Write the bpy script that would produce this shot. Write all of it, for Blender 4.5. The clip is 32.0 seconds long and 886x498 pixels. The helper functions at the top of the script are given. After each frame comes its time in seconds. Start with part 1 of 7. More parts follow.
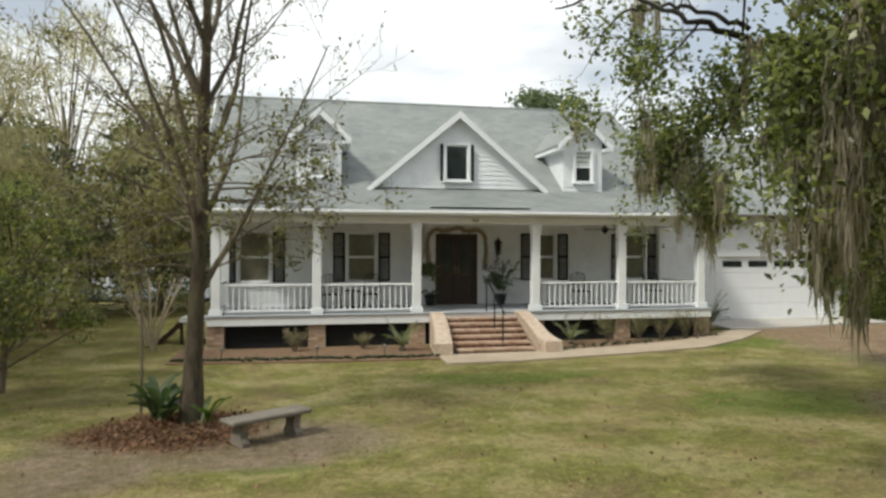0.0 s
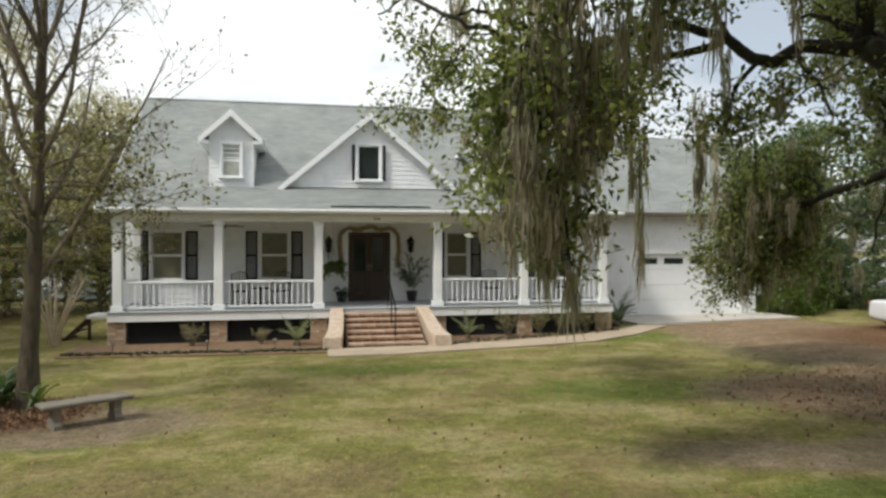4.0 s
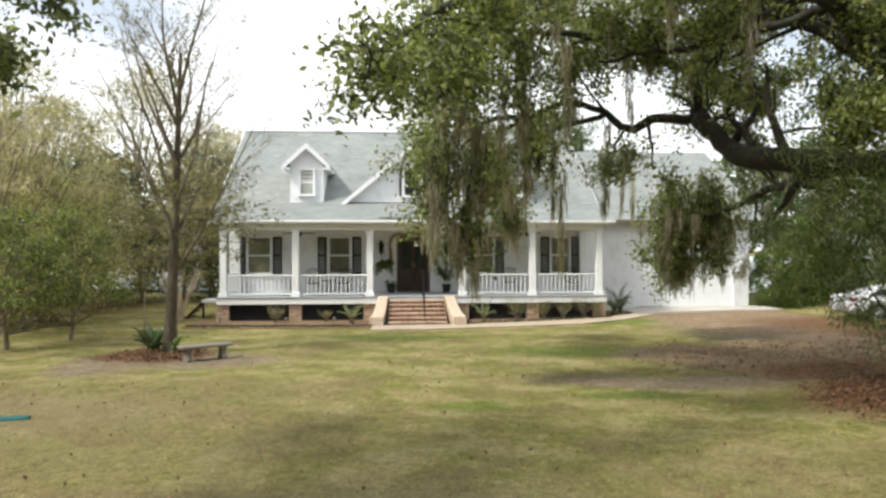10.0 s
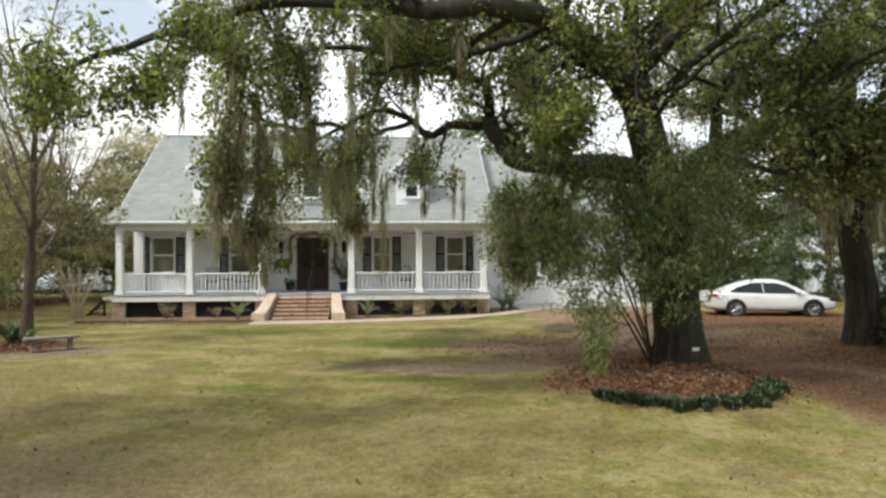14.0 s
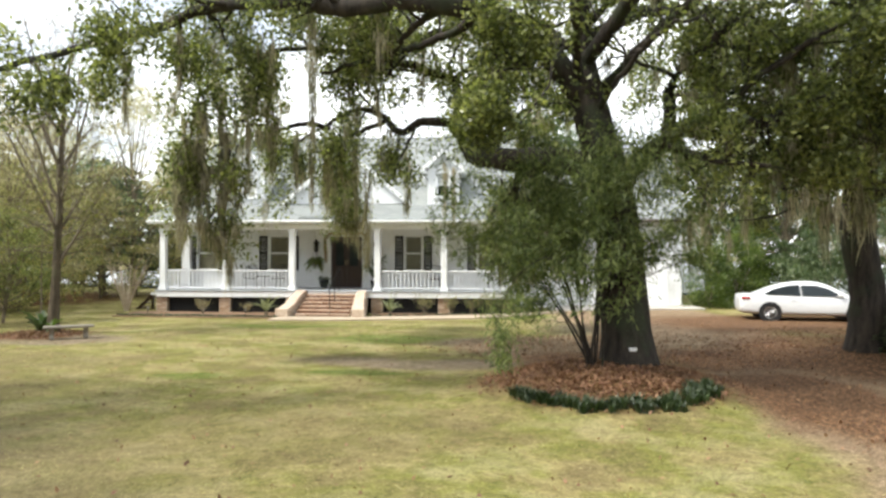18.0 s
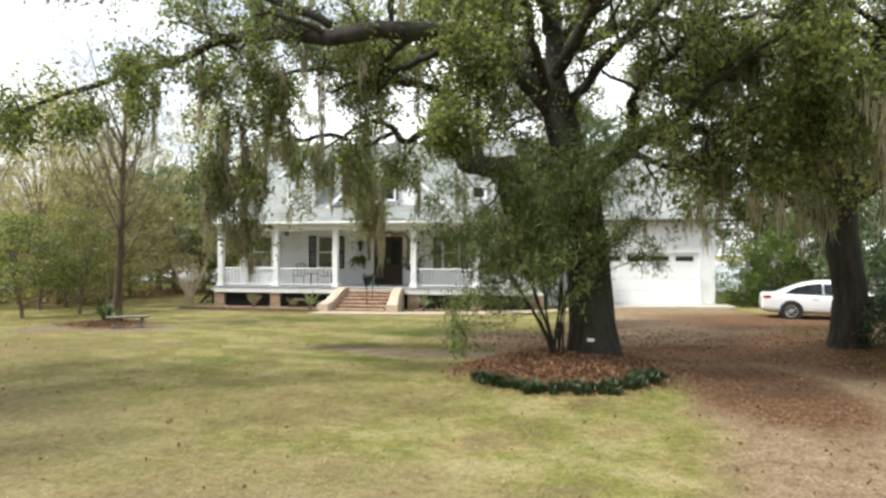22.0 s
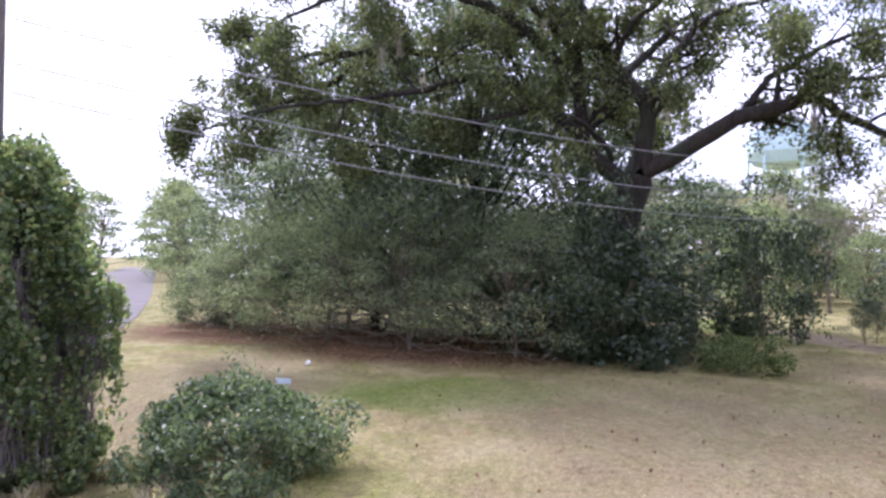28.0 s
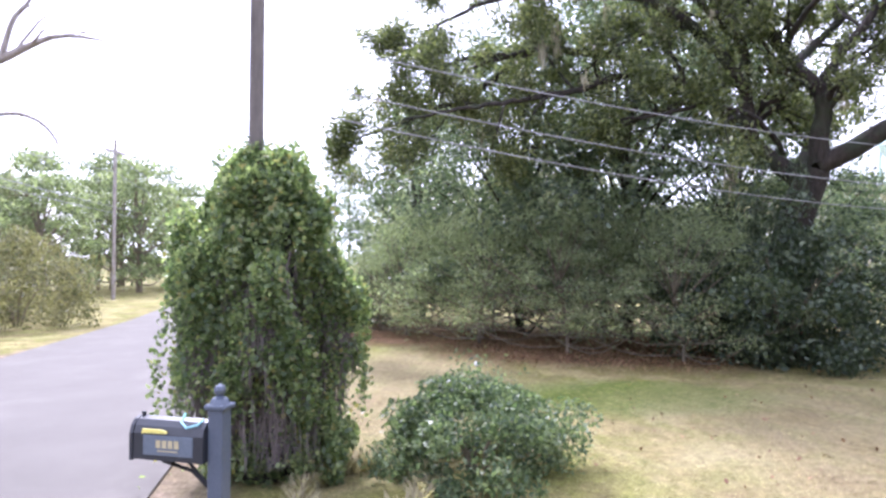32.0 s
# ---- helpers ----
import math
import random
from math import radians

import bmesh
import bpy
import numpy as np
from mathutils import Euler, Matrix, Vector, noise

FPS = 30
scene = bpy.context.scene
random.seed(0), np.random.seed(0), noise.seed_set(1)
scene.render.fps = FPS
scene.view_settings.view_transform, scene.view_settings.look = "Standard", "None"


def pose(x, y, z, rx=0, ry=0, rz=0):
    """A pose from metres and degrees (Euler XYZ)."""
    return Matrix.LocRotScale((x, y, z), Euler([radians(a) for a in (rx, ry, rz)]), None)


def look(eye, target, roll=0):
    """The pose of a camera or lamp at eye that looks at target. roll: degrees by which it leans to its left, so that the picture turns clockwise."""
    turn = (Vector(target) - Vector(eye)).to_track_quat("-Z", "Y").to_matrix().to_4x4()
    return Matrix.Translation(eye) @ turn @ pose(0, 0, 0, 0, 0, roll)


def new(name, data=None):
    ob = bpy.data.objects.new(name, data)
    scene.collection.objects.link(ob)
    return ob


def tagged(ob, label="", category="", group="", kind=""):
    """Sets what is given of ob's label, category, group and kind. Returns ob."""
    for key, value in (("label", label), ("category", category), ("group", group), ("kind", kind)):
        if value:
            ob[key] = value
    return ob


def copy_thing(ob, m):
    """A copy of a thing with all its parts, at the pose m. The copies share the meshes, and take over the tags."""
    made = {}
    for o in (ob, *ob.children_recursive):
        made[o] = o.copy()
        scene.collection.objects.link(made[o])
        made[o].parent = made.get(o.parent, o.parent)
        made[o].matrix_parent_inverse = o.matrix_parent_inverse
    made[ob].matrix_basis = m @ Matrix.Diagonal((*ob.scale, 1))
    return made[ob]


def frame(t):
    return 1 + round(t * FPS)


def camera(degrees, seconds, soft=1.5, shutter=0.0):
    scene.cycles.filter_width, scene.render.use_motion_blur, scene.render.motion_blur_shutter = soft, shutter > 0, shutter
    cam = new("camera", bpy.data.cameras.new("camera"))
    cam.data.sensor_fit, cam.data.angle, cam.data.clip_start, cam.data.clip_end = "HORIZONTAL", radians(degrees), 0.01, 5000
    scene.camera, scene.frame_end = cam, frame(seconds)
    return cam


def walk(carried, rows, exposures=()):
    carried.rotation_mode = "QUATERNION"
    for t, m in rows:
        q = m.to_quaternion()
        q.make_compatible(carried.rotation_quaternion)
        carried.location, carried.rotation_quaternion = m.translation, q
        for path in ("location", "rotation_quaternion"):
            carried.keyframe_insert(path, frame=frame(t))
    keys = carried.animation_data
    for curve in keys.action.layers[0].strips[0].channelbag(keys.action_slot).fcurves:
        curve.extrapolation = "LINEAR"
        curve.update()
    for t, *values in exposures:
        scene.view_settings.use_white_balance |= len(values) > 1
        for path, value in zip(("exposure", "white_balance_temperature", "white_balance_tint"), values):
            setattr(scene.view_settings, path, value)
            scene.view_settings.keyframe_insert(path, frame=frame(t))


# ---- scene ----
cam = camera(64.8, 32.0, soft=2.7)
PATH = [
    (0, (0.168, -2.667, 2.716), (0.566, -0.707, 2.713), 0.1),
    (1, (0.872, -2.943, 2.677), (1.274, -0.983, 2.675), 0.1),
    (2.5, (1.966, -3.246, 2.661), (2.367, -1.286, 2.66), 0.0),
    (4.5, (3.039, -4.206, 2.575), (3.441, -2.247, 2.578), -0.1),
    (5, (3.223, -4.819, 2.578), (3.63, -2.861, 2.58), -0.0),
    (6, (3.655, -6.038, 2.579), (4.129, -4.095, 2.578), -0.1),
    (7, (3.962, -7.132, 2.607), (4.525, -5.213, 2.605), -0.1),
    (8, (4.135, -8.111, 2.612), (4.79, -6.222, 2.611), -0.1),
    (9, (4.063, -9.004, 2.654), (4.301, -7.018, 2.654), -0.1),
    (10, (4.233, -9.74, 2.654), (4.376, -7.745, 2.656), -0.1),
    (11, (4.996, -10.25, 2.626), (5.137, -8.255, 2.629), -0.3),
    (12, (6.201, -10.633, 2.559), (6.341, -8.638, 2.563), -0.3),
    (13, (7.312, -10.986, 2.553), (7.464, -8.992, 2.557), -0.2),
    (14, (8.409, -11.249, 2.514), (8.561, -9.255, 2.523), -0.2),
    (15, (9.435, -11.272, 2.467), (9.584, -9.278, 2.477), -0.1),
    (15.5, (9.881, -11.275, 2.453), (10.03, -9.281, 2.462), -0.1),
    (17.5, (11.246, -11.294, 2.368), (11.269, -9.294, 2.384), 0.0),
    (18, (11.479, -11.267, 2.376), (11.341, -9.271, 2.392), 0.1),
    (19, (11.873, -11.178, 2.395), (11.667, -9.189, 2.409), 0.0),
    (20, (12.381, -11.483, 2.37), (12.166, -9.495, 2.384), 0.1),
    (20.5, (12.675, -11.727, 2.362), (12.433, -9.742, 2.376), 0.0),
    (21, (12.985, -11.966, 2.372), (12.699, -9.987, 2.384), 0.1),
    (22, (13.582, -12.493, 2.373), (13.218, -10.527, 2.386), 0.1),
    (22.5, (13.886, -12.813, 2.42), (13.348, -10.887, 2.43), 0.1),
    (23, (14.221, -13.163, 2.498), (13.431, -11.325, 2.504), 0.2),
    (23.5, (14.385, -13.277, 2.473), (13.48, -11.493, 2.48), 0.7),
    (24, (14.633, -13.41, 2.453), (13.744, -11.618, 2.461), 0.4),
    (24.5, (14.846, -13.605, 2.464), (13.959, -11.813, 2.471), 0.4),
    (26.5, (15.149, -14.017, 2.29), (13.643, -12.701, 2.323), -0.3),
    (27, (15.18, -14.175, 2.292), (13.388, -13.288, 2.331), -0.1),
    (27.5, (15.175, -14.18, 2.35), (13.211, -13.804, 2.387), 0.5),
    (28, (15.125, -14.207, 2.369), (13.126, -14.137, 2.4), 0.8),
    (28.5, (15.112, -14.204, 2.366), (13.119, -14.364, 2.395), 0.8),
    (29, (15.113, -14.203, 2.379), (13.122, -14.394, 2.404), 0.9),
    (30, (15.114, -14.289, 2.37), (13.123, -14.483, 2.396), 0.8),
    (31, (15.216, -14.795, 2.329), (13.226, -14.998, 2.361), 0.6),
    (32, (15.15, -15.722, 2.311), (13.162, -15.932, 2.349), 0.3),
]
EXPOSURES = [(0.0, 0.02, 6500, 6), (6.0, 0.12, 6500, 8), (9.0, 0.62, 6480, 8), (13.0, 0.44, 6480, 8), (15.0, 0.42, 6480, 8), (18.0, 1.0, 6430, 8), (21.0, 0.84, 6430, 8), (23.0, 0.80, 6400, 8), (24.5, 0.58, 6400, 8),
             (26.5, 0.38, 6200, 10), (28.0, 1.0, 5400, 36), (30.0, 1.5, 5300, 34), (32.0, 1.62, 5450, 30)]
walk(cam, [(t, look(eye, target, roll)) for t, eye, target, roll in PATH], EXPOSURES)

# ---------------------------------------------------------------- light
SUN_DIR = Vector((-0.62, -0.30, 0.78)).normalized()
world = bpy.data.worlds.new("world")
scene.world = world
world.use_nodes = True
wn, wl = world.node_tree.nodes, world.node_tree.links
wn.clear()
w_out = wn.new("ShaderNodeOutputWorld")
w_bg = wn.new("ShaderNodeBackground")
w_sky = wn.new("ShaderNodeTexSky")
w_sky.sky_type = "NISHITA"
w_sky.sun_disc = False
w_sky.sun_elevation = math.asin(SUN_DIR.z)
w_sky.sun_rotation = math.atan2(SUN_DIR.x, SUN_DIR.y)
w_sky.dust_density = 3.0
w_scale = wn.new("ShaderNodeVectorMath")
w_scale.operation = "SCALE"
w_scale.inputs["Scale"].default_value = 0.10
wl.new(w_sky.outputs[0], w_scale.inputs[0])
w_co = wn.new("ShaderNodeTexCoord")
w_map = wn.new("ShaderNodeMapping")
w_map.inputs["Scale"].default_value = (1.0, 1.0, 2.6)
w_noise = wn.new("ShaderNodeTexNoise")
w_noise.inputs["Scale"].default_value = 2.2
w_noise.inputs["Detail"].default_value = 6
w_ramp = wn.new("ShaderNodeValToRGB")
w_ramp.color_ramp.elements[0].position = 0.38
w_ramp.color_ramp.elements[0].color = (0.35, 0.35, 0.35, 1)
w_ramp.color_ramp.elements[1].position = 0.56
w_ramp.color_ramp.elements[1].color = (1, 1, 1, 1)
w_mix = wn.new("ShaderNodeMixRGB")
w_mix.inputs[2].default_value = (0.98, 0.99, 1.0, 1)
wl.new(w_co.outputs["Generated"], w_map.inputs[0])
wl.new(w_map.outputs[0], w_noise.inputs["Vector"])
wl.new(w_noise.outputs["Fac"], w_ramp.inputs[0])
wl.new(w_ramp.outputs[0], w_mix.inputs[0])
wl.new(w_scale.outputs[0], w_mix.inputs[1])
wl.new(w_mix.outputs[0], w_bg.inputs[0])
w_bg.inputs[1].default_value = 1.12
wl.new(w_bg.outputs[0], w_out.inputs[0])

sun_data = bpy.data.lights.new("sun", "SUN")
sun_data.energy = 2.8
sun_data.angle = radians(9.0)
sun_data.color = (1.0, 0.95, 0.86)
sun = new("sun", sun_data)
sun.matrix_world = look(SUN_DIR * 60, (0, 0, 0))


# ---------------------------------------------------------------- materials
def base_material(name, rough=0.6, metal=0.0):
    m = bpy.data.materials.new(name)
    m.use_nodes = True
    n, l = m.node_tree.nodes, m.node_tree.links
    b = n["Principled BSDF"]
    b.inputs["Roughness"].default_value = rough
    b.inputs["Metallic"].default_value = metal
    return m, n, l, b


def noise_node(n, l, vec, scale, detail=5, rough=0.6):
    t = n.new("ShaderNodeTexNoise")
    t.inputs["Scale"].default_value = scale
    t.inputs["Detail"].default_value = detail
    t.inputs["Roughness"].default_value = rough
    l.new(vec, t.inputs["Vector"])
    return t.outputs["Fac"]


def ramp(n, l, fac, stops):
    r = n.new("ShaderNodeValToRGB")
    el = r.color_ramp.elements
    while len(el) < len(stops):
        el.new(0.5)
    for e, (p, c) in zip(el, stops):
        e.position = p
        e.color = (*c, 1) if len(c) == 3 else c
    l.new(fac, r.inputs[0])
    return r.outputs[0]


def mix(n, l, fac, a, b, mode="MIX"):
    x = n.new("ShaderNodeMixRGB")
    x.blend_type = mode
    for i, v in enumerate((fac, a, b)):
        if hasattr(v, "is_output"):
            l.new(v, x.inputs[i])
        elif i == 0:
            x.inputs[0].default_value = v
        else:
            x.inputs[i].default_value = (*v, 1)
    return x.outputs[0]


def calc(n, l, op, a, b=0.0, clamp=False):
    x = n.new("ShaderNodeMath")
    x.operation = op
    x.use_clamp = clamp
    for i, v in enumerate((a, b)):
        if hasattr(v, "is_output"):
            l.new(v, x.inputs[i])
        else:
            x.inputs[i].default_value = v
    return x.outputs[0]


def bump(n, l, b, height, strength=0.3, dist=0.02):
    u = n.new("ShaderNodeBump")
    u.inputs["Strength"].default_value = strength
    u.inputs["Distance"].default_value = dist
    l.new(height, u.inputs["Height"])
    l.new(u.outputs[0], b.inputs["Normal"])


def coords(n, kind="Object"):
    return n.new("ShaderNodeTexCoord").outputs[kind]


def surface(name, c1, c2, rough=0.6, scale=3.0, fine=40.0, bump_s=0.2, metal=0.0, stain=None, stain_scale=0.8):
    """A worn surface: two tones at a large scale, grain at a fine one, and stains."""
    m, n, l, b = base_material(name, rough, metal)
    v = coords(n)
    big = noise_node(n, l, v, scale)
    col = ramp(n, l, big, [(0.3, c1), (0.7, c2)])
    small = noise_node(n, l, v, fine)
    col = mix(n, l, 0.25, col, ramp(n, l, small, [(0.3, [x * 0.6 for x in c1]), (0.7, [min(1, x * 1.25) for x in c2])]))
    if stain:
        s = noise_node(n, l, v, stain_scale, 8, 0.7)
        col = mix(n, l, ramp(n, l, s, [(0.52, (0, 0, 0)), (0.72, (0.75, 0.75, 0.75))]), col, stain)
    l.new(col, b.inputs["Base Color"])
    bump(n, l, b, small, bump_s, 0.01)
    return m


def leaf_material(name, dark, mid, light, trans=0.35, gloss=0.35, odd=None):
    m = bpy.data.materials.new(name)
    m.use_nodes = True
    n, l = m.node_tree.nodes, m.node_tree.links
    n.clear()
    out = n.new("ShaderNodeOutputMaterial")
    geo = n.new("ShaderNodeNewGeometry")
    rnd = geo.outputs["Random Per Island"]
    stops = [(0.0, dark), (0.5, mid), (0.93, light)]
    if odd:
        stops += [(0.965, odd)]
    col = ramp(n, l, rnd, stops)
    big = noise_node(n, l, coords(n), 0.9, 3)
    col = mix(n, l, 1.0, col, ramp(n, l, big, [(0.3, (0.72, 0.76, 0.66)), (0.7, (1.2, 1.15, 1.1))]), "MULTIPLY")
    d = n.new("ShaderNodeBsdfPrincipled")
    d.inputs["Roughness"].default_value = gloss
    t = n.new("ShaderNodeBsdfTranslucent")
    l.new(col, d.inputs["Base Color"])
    tc = mix(n, l, 1.0, col, (1.32, 1.44, 0.92), "MULTIPLY")
    l.new(tc, t.inputs["Color"])
    x = n.new("ShaderNodeMixShader")
    x.inputs[0].default_value = trans
    l.new(d.outputs[0], x.inputs[1])
    l.new(t.outputs[0], x.inputs[2])
    l.new(x.outputs[0], out.inputs[0])
    return m


def bark_material(name, c1, c2, moss=None, scale=9.0):
    m, n, l, b = base_material(name, 0.9)
    mp = n.new("ShaderNodeMapping")
    mp.inputs["Scale"].default_value = (1, 1, 0.25)
    l.new(coords(n), mp.inputs[0])
    f = noise_node(n, l, mp.outputs[0], scale, 8, 0.7)
    col = ramp(n, l, f, [(0.35, c1), (0.65, c2)])
    if moss:
        s = noise_node(n, l, coords(n), 1.3, 6)
        col = mix(n, l, ramp(n, l, s, [(0.5, (0, 0, 0)), (0.62, (0.8, 0.8, 0.8))]), col, moss)
    l.new(col, b.inputs["Base Color"])
    bump(n, l, b, f, 1.0, 0.05)
    return m


def ellipse_mask(n, l, xs, ys, cx, cy, ax, ay, soft=0.35):
    dx = calc(n, l, "DIVIDE", calc(n, l, "SUBTRACT", xs, cx), ax)
    dy = calc(n, l, "DIVIDE", calc(n, l, "SUBTRACT", ys, cy), ay)
    r = calc(n, l, "ADD", calc(n, l, "MULTIPLY", dx, dx), calc(n, l, "MULTIPLY", dy, dy))
    return calc(n, l, "DIVIDE", calc(n, l, "SUBTRACT", 1 + soft, r), 2 * soft, True)


def warped_xy(n, l, amount=1.6, scale=0.45):
    v = coords(n)
    t = n.new("ShaderNodeTexNoise")
    t.inputs["Scale"].default_value = scale
    t.inputs["Detail"].default_value = 5
    l.new(v, t.inputs["Vector"])
    sub = n.new("ShaderNodeVectorMath")
    sub.operation = "SUBTRACT"
    sub.inputs[1].default_value = (0.5, 0.5, 0.5)
    l.new(t.outputs["Color"], sub.inputs[0])
    sc = n.new("ShaderNodeVectorMath")
    sc.operation = "SCALE"
    sc.inputs["Scale"].default_value = amount
    l.new(sub.outputs[0], sc.inputs[0])
    ad = n.new("ShaderNodeVectorMath")
    l.new(v, ad.inputs[0])
    l.new(sc.outputs[0], ad.inputs[1])
    sp = n.new("ShaderNodeSeparateXYZ")
    l.new(ad.outputs[0], sp.inputs[0])
    return v, sp.outputs["X"], sp.outputs["Y"]


def lawn_material():
    """Winter lawn: straw-coloured turf, greener and shade-browned patches, bare earth and fallen leaves."""
    m, n, l, b = base_material("lawn_turf", 0.95)
    v, xs, ys = warped_xy(n, l)
    big = noise_node(n, l, v, 0.85, 7, 0.7)
    mid = noise_node(n, l, v, 2.1, 6, 0.7)
    fine = noise_node(n, l, v, 26, 5, 0.7)
    vfine = noise_node(n, l, v, 90, 3, 0.7)
    straw = ramp(n, l, mid, [(0.3, (0.200, 0.166, 0.072)), (0.55, (0.290, 0.248, 0.114)), (0.75, (0.380, 0.336, 0.172))])
    green = ramp(n, l, mid, [(0.3, (0.132, 0.140, 0.036)), (0.7, (0.228, 0.226, 0.062))])
    col = mix(n, l, ramp(n, l, big, [(0.43, (0, 0, 0)), (0.55, (0.95, 0.95, 0.95))]), straw, green)
    swath = n.new("ShaderNodeMapping")
    swath.inputs["Scale"].default_value = (0.9, 1.05, 1.0)
    l.new(v, swath.inputs[0])
    bleach = noise_node(n, l, swath.outputs[0], 0.75, 4, 0.65)
    col = mix(n, l, ramp(n, l, bleach, [(0.50, (0, 0, 0)), (0.66, (0.62, 0.62, 0.62))]), col, (0.352, 0.316, 0.176))
    col = mix(n, l, ramp(n, l, bleach, [(0.35, (0.66, 0.66, 0.66)), (0.50, (0, 0, 0))]), col, (0.162, 0.126, 0.068))
    # olive-brown turf, with the western trees' shade painted into its colour
    brown = None
    for cx, cy, ax, ay in BROWN_SHADE:
        e = ellipse_mask(n, l, xs, ys, cx, cy, ax, ay, 0.7)
        brown = e if brown is None else calc(n, l, "MAXIMUM", brown, e)
    col = mix(n, l, calc(n, l, "MULTIPLY", brown, 0.62), col, ramp(n, l, mid, [(0.3, (0.120, 0.098, 0.046)), (0.7, (0.205, 0.172, 0.082))]))
    lush = None
    for cx, cy, ax, ay in LUSH:
        e = ellipse_mask(n, l, xs, ys, cx, cy, ax, ay, 0.5)
        lush = e if lush is None else calc(n, l, "MAXIMUM", lush, e)
    col = mix(n, l, calc(n, l, "MULTIPLY", lush, 0.7), col, ramp(n, l, mid, [(0.3, (0.075, 0.120, 0.018)), (0.7, (0.150, 0.205, 0.036))]))
    dirt = None
    for cx, cy, ax, ay in BARE:
        e = ellipse_mask(n, l, xs, ys, cx, cy, ax, ay, 0.45)
        dirt = e if dirt is None else calc(n, l, "MAXIMUM", dirt, e)
    dirt_col = ramp(n, l, mid, [(0.3, (0.150, 0.115, 0.083)), (0.7, (0.285, 0.228, 0.172))])
    col = mix(n, l, calc(n, l, "MULTIPLY", dirt, ramp(n, l, mid, [(0.25, (0.55, 0.55, 0.55)), (0.6, (1, 1, 1))])), col, dirt_col)
    dry = None
    for cx, cy, ax, ay in DRY:
        e = ellipse_mask(n, l, xs, ys, cx, cy, ax, ay, 0.7)
        dry = e if dry is None else calc(n, l, "MAXIMUM", dry, e)
    col = mix(n, l, calc(n, l, "MULTIPLY", dry, ramp(n, l, mid, [(0.3, (0.35, 0.35, 0.35)), (0.6, (0.75, 0.75, 0.75))])), col, ramp(n, l, big, [(0.4, (0.180, 0.140, 0.084)), (0.6, (0.262, 0.213, 0.136))]))
    drive = None
    for cx, cy, ax, ay in DRIVE:
        e = ellipse_mask(n, l, xs, ys, cx, cy, ax, ay, 0.22)
        drive = e if drive is None else calc(n, l, "MAXIMUM", drive, e)
    col = mix(n, l, drive, col, ramp(n, l, calc(n, l, "MULTIPLY", calc(n, l, "ADD", mid, fine), 0.5), [(0.35, (0.150, 0.103, 0.068)), (0.5, (0.250, 0.180, 0.120)), (0.65, (0.355, 0.275, 0.195))]))
    leaf = None
    for cx, cy, ax, ay in LITTER:
        e = ellipse_mask(n, l, xs, ys, cx, cy, ax, ay, 0.4)
        leaf = e if leaf is None else calc(n, l, "MAXIMUM", leaf, e)
    vor = n.new("ShaderNodeTexVoronoi")
    vor.inputs["Scale"].default_value = 24
    l.new(v, vor.inputs["Vector"])
    leaf_col = ramp(n, l, vor.outputs["Color"], [(0.2, (0.050, 0.024, 0.012)), (0.5, (0.125, 0.062, 0.032)), (0.85, (0.235, 0.135, 0.075))])
    col = mix(n, l, calc(n, l, "MULTIPLY", leaf, ramp(n, l, fine, [(0.3, (0.4, 0.4, 0.4)), (0.55, (1, 1, 1))])), col, leaf_col)
    tuft = noise_node(n, l, v, 7.5, 6, 0.78)
    col = mix(n, l, 1.0, col, ramp(n, l, tuft, [(0.33, (0.60, 0.58, 0.53)), (0.5, (1, 1, 1)), (0.68, (1.28, 1.27, 1.22))]), "MULTIPLY")
    col = mix(n, l, 1.0, col, ramp(n, l, fine, [(0.30, (0.58, 0.57, 0.54)), (0.70, (1.36, 1.36, 1.36))]), "MULTIPLY")
    col = mix(n, l, 0.8, col, ramp(n, l, vfine, [(0.32, (0.50, 0.49, 0.46)), (0.68, (1.5, 1.5, 1.45))]), "MULTIPLY")
    l.new(col, b.inputs["Base Color"])
    b.inputs["Specular IOR Level"].default_value = 0.15
    bump(n, l, b, calc(n, l, "ADD", fine, vfine), 0.55, 0.03)
    return m


# centre and half axes of worn, green, littered and shade-browned stretches of the lawn
BARE = [(10.2, 4.0, 3.0, 0.8), (-0.3, 7.3, 1.6, 1.1), (-2.4, 7.0, 1.0, 1.5), (12.5, 7.5, 2.6, 1.3), (-6.5, -1.2, 3.5, 1.0), (9.5, -19.5, 4.0, 1.0), (16.3, 12.0, 3.0, 5.0), (3.2, -27.6, 12.0, 0.7)]
BROWN_SHADE = [(1.0, 0.3, 3.4, 2.2), (4.5, -5.0, 5.0, 1.7), (-3.5, 3.5, 2.6, 1.6), (-1.0, -3.0, 2.6, 2.0), (1.6, -2.8, 3.2, 1.6), (8.8, -2.2, 2.6, 1.7), (0.8, 3.5, 2.6, 1.4)]
LUSH = [(8.7, 8.2, 1.9, 1.0), (8.8, 2.6, 0.9, 0.35), (5.6, 2.0, 0.6, 0.3), (2.6, -13.7, 1.5, 2.6), (-0.2, 6.2, 0.6, 0.3), (12.5, 15.0, 1.6, 0.6), (-10.0, -2.5, 5.0, 1.6), (-8.0, -13.0, 4.5, 2.0), (4.5, 11.5, 2.0, 0.6)]
DRY = [(7.5, -10.0, 6.5, 4.0), (3.0, -4.0, 4.0, 2.0), (11.0, -7.5, 3.0, 2.5), (-3.0, 2.0, 3.5, 1.5), (2.5, -18.0, 5.0, 2.0)]
DRIVE = [(17.7, -3.0, 2.2, 24.0), (17.0, -11.0, 2.4, 9.5), (17.0, 14.5, 3.2, 5.5), (14.0, 6.8, 3.4, 2.3), (21.5, 13.0, 4.5, 2.2)]
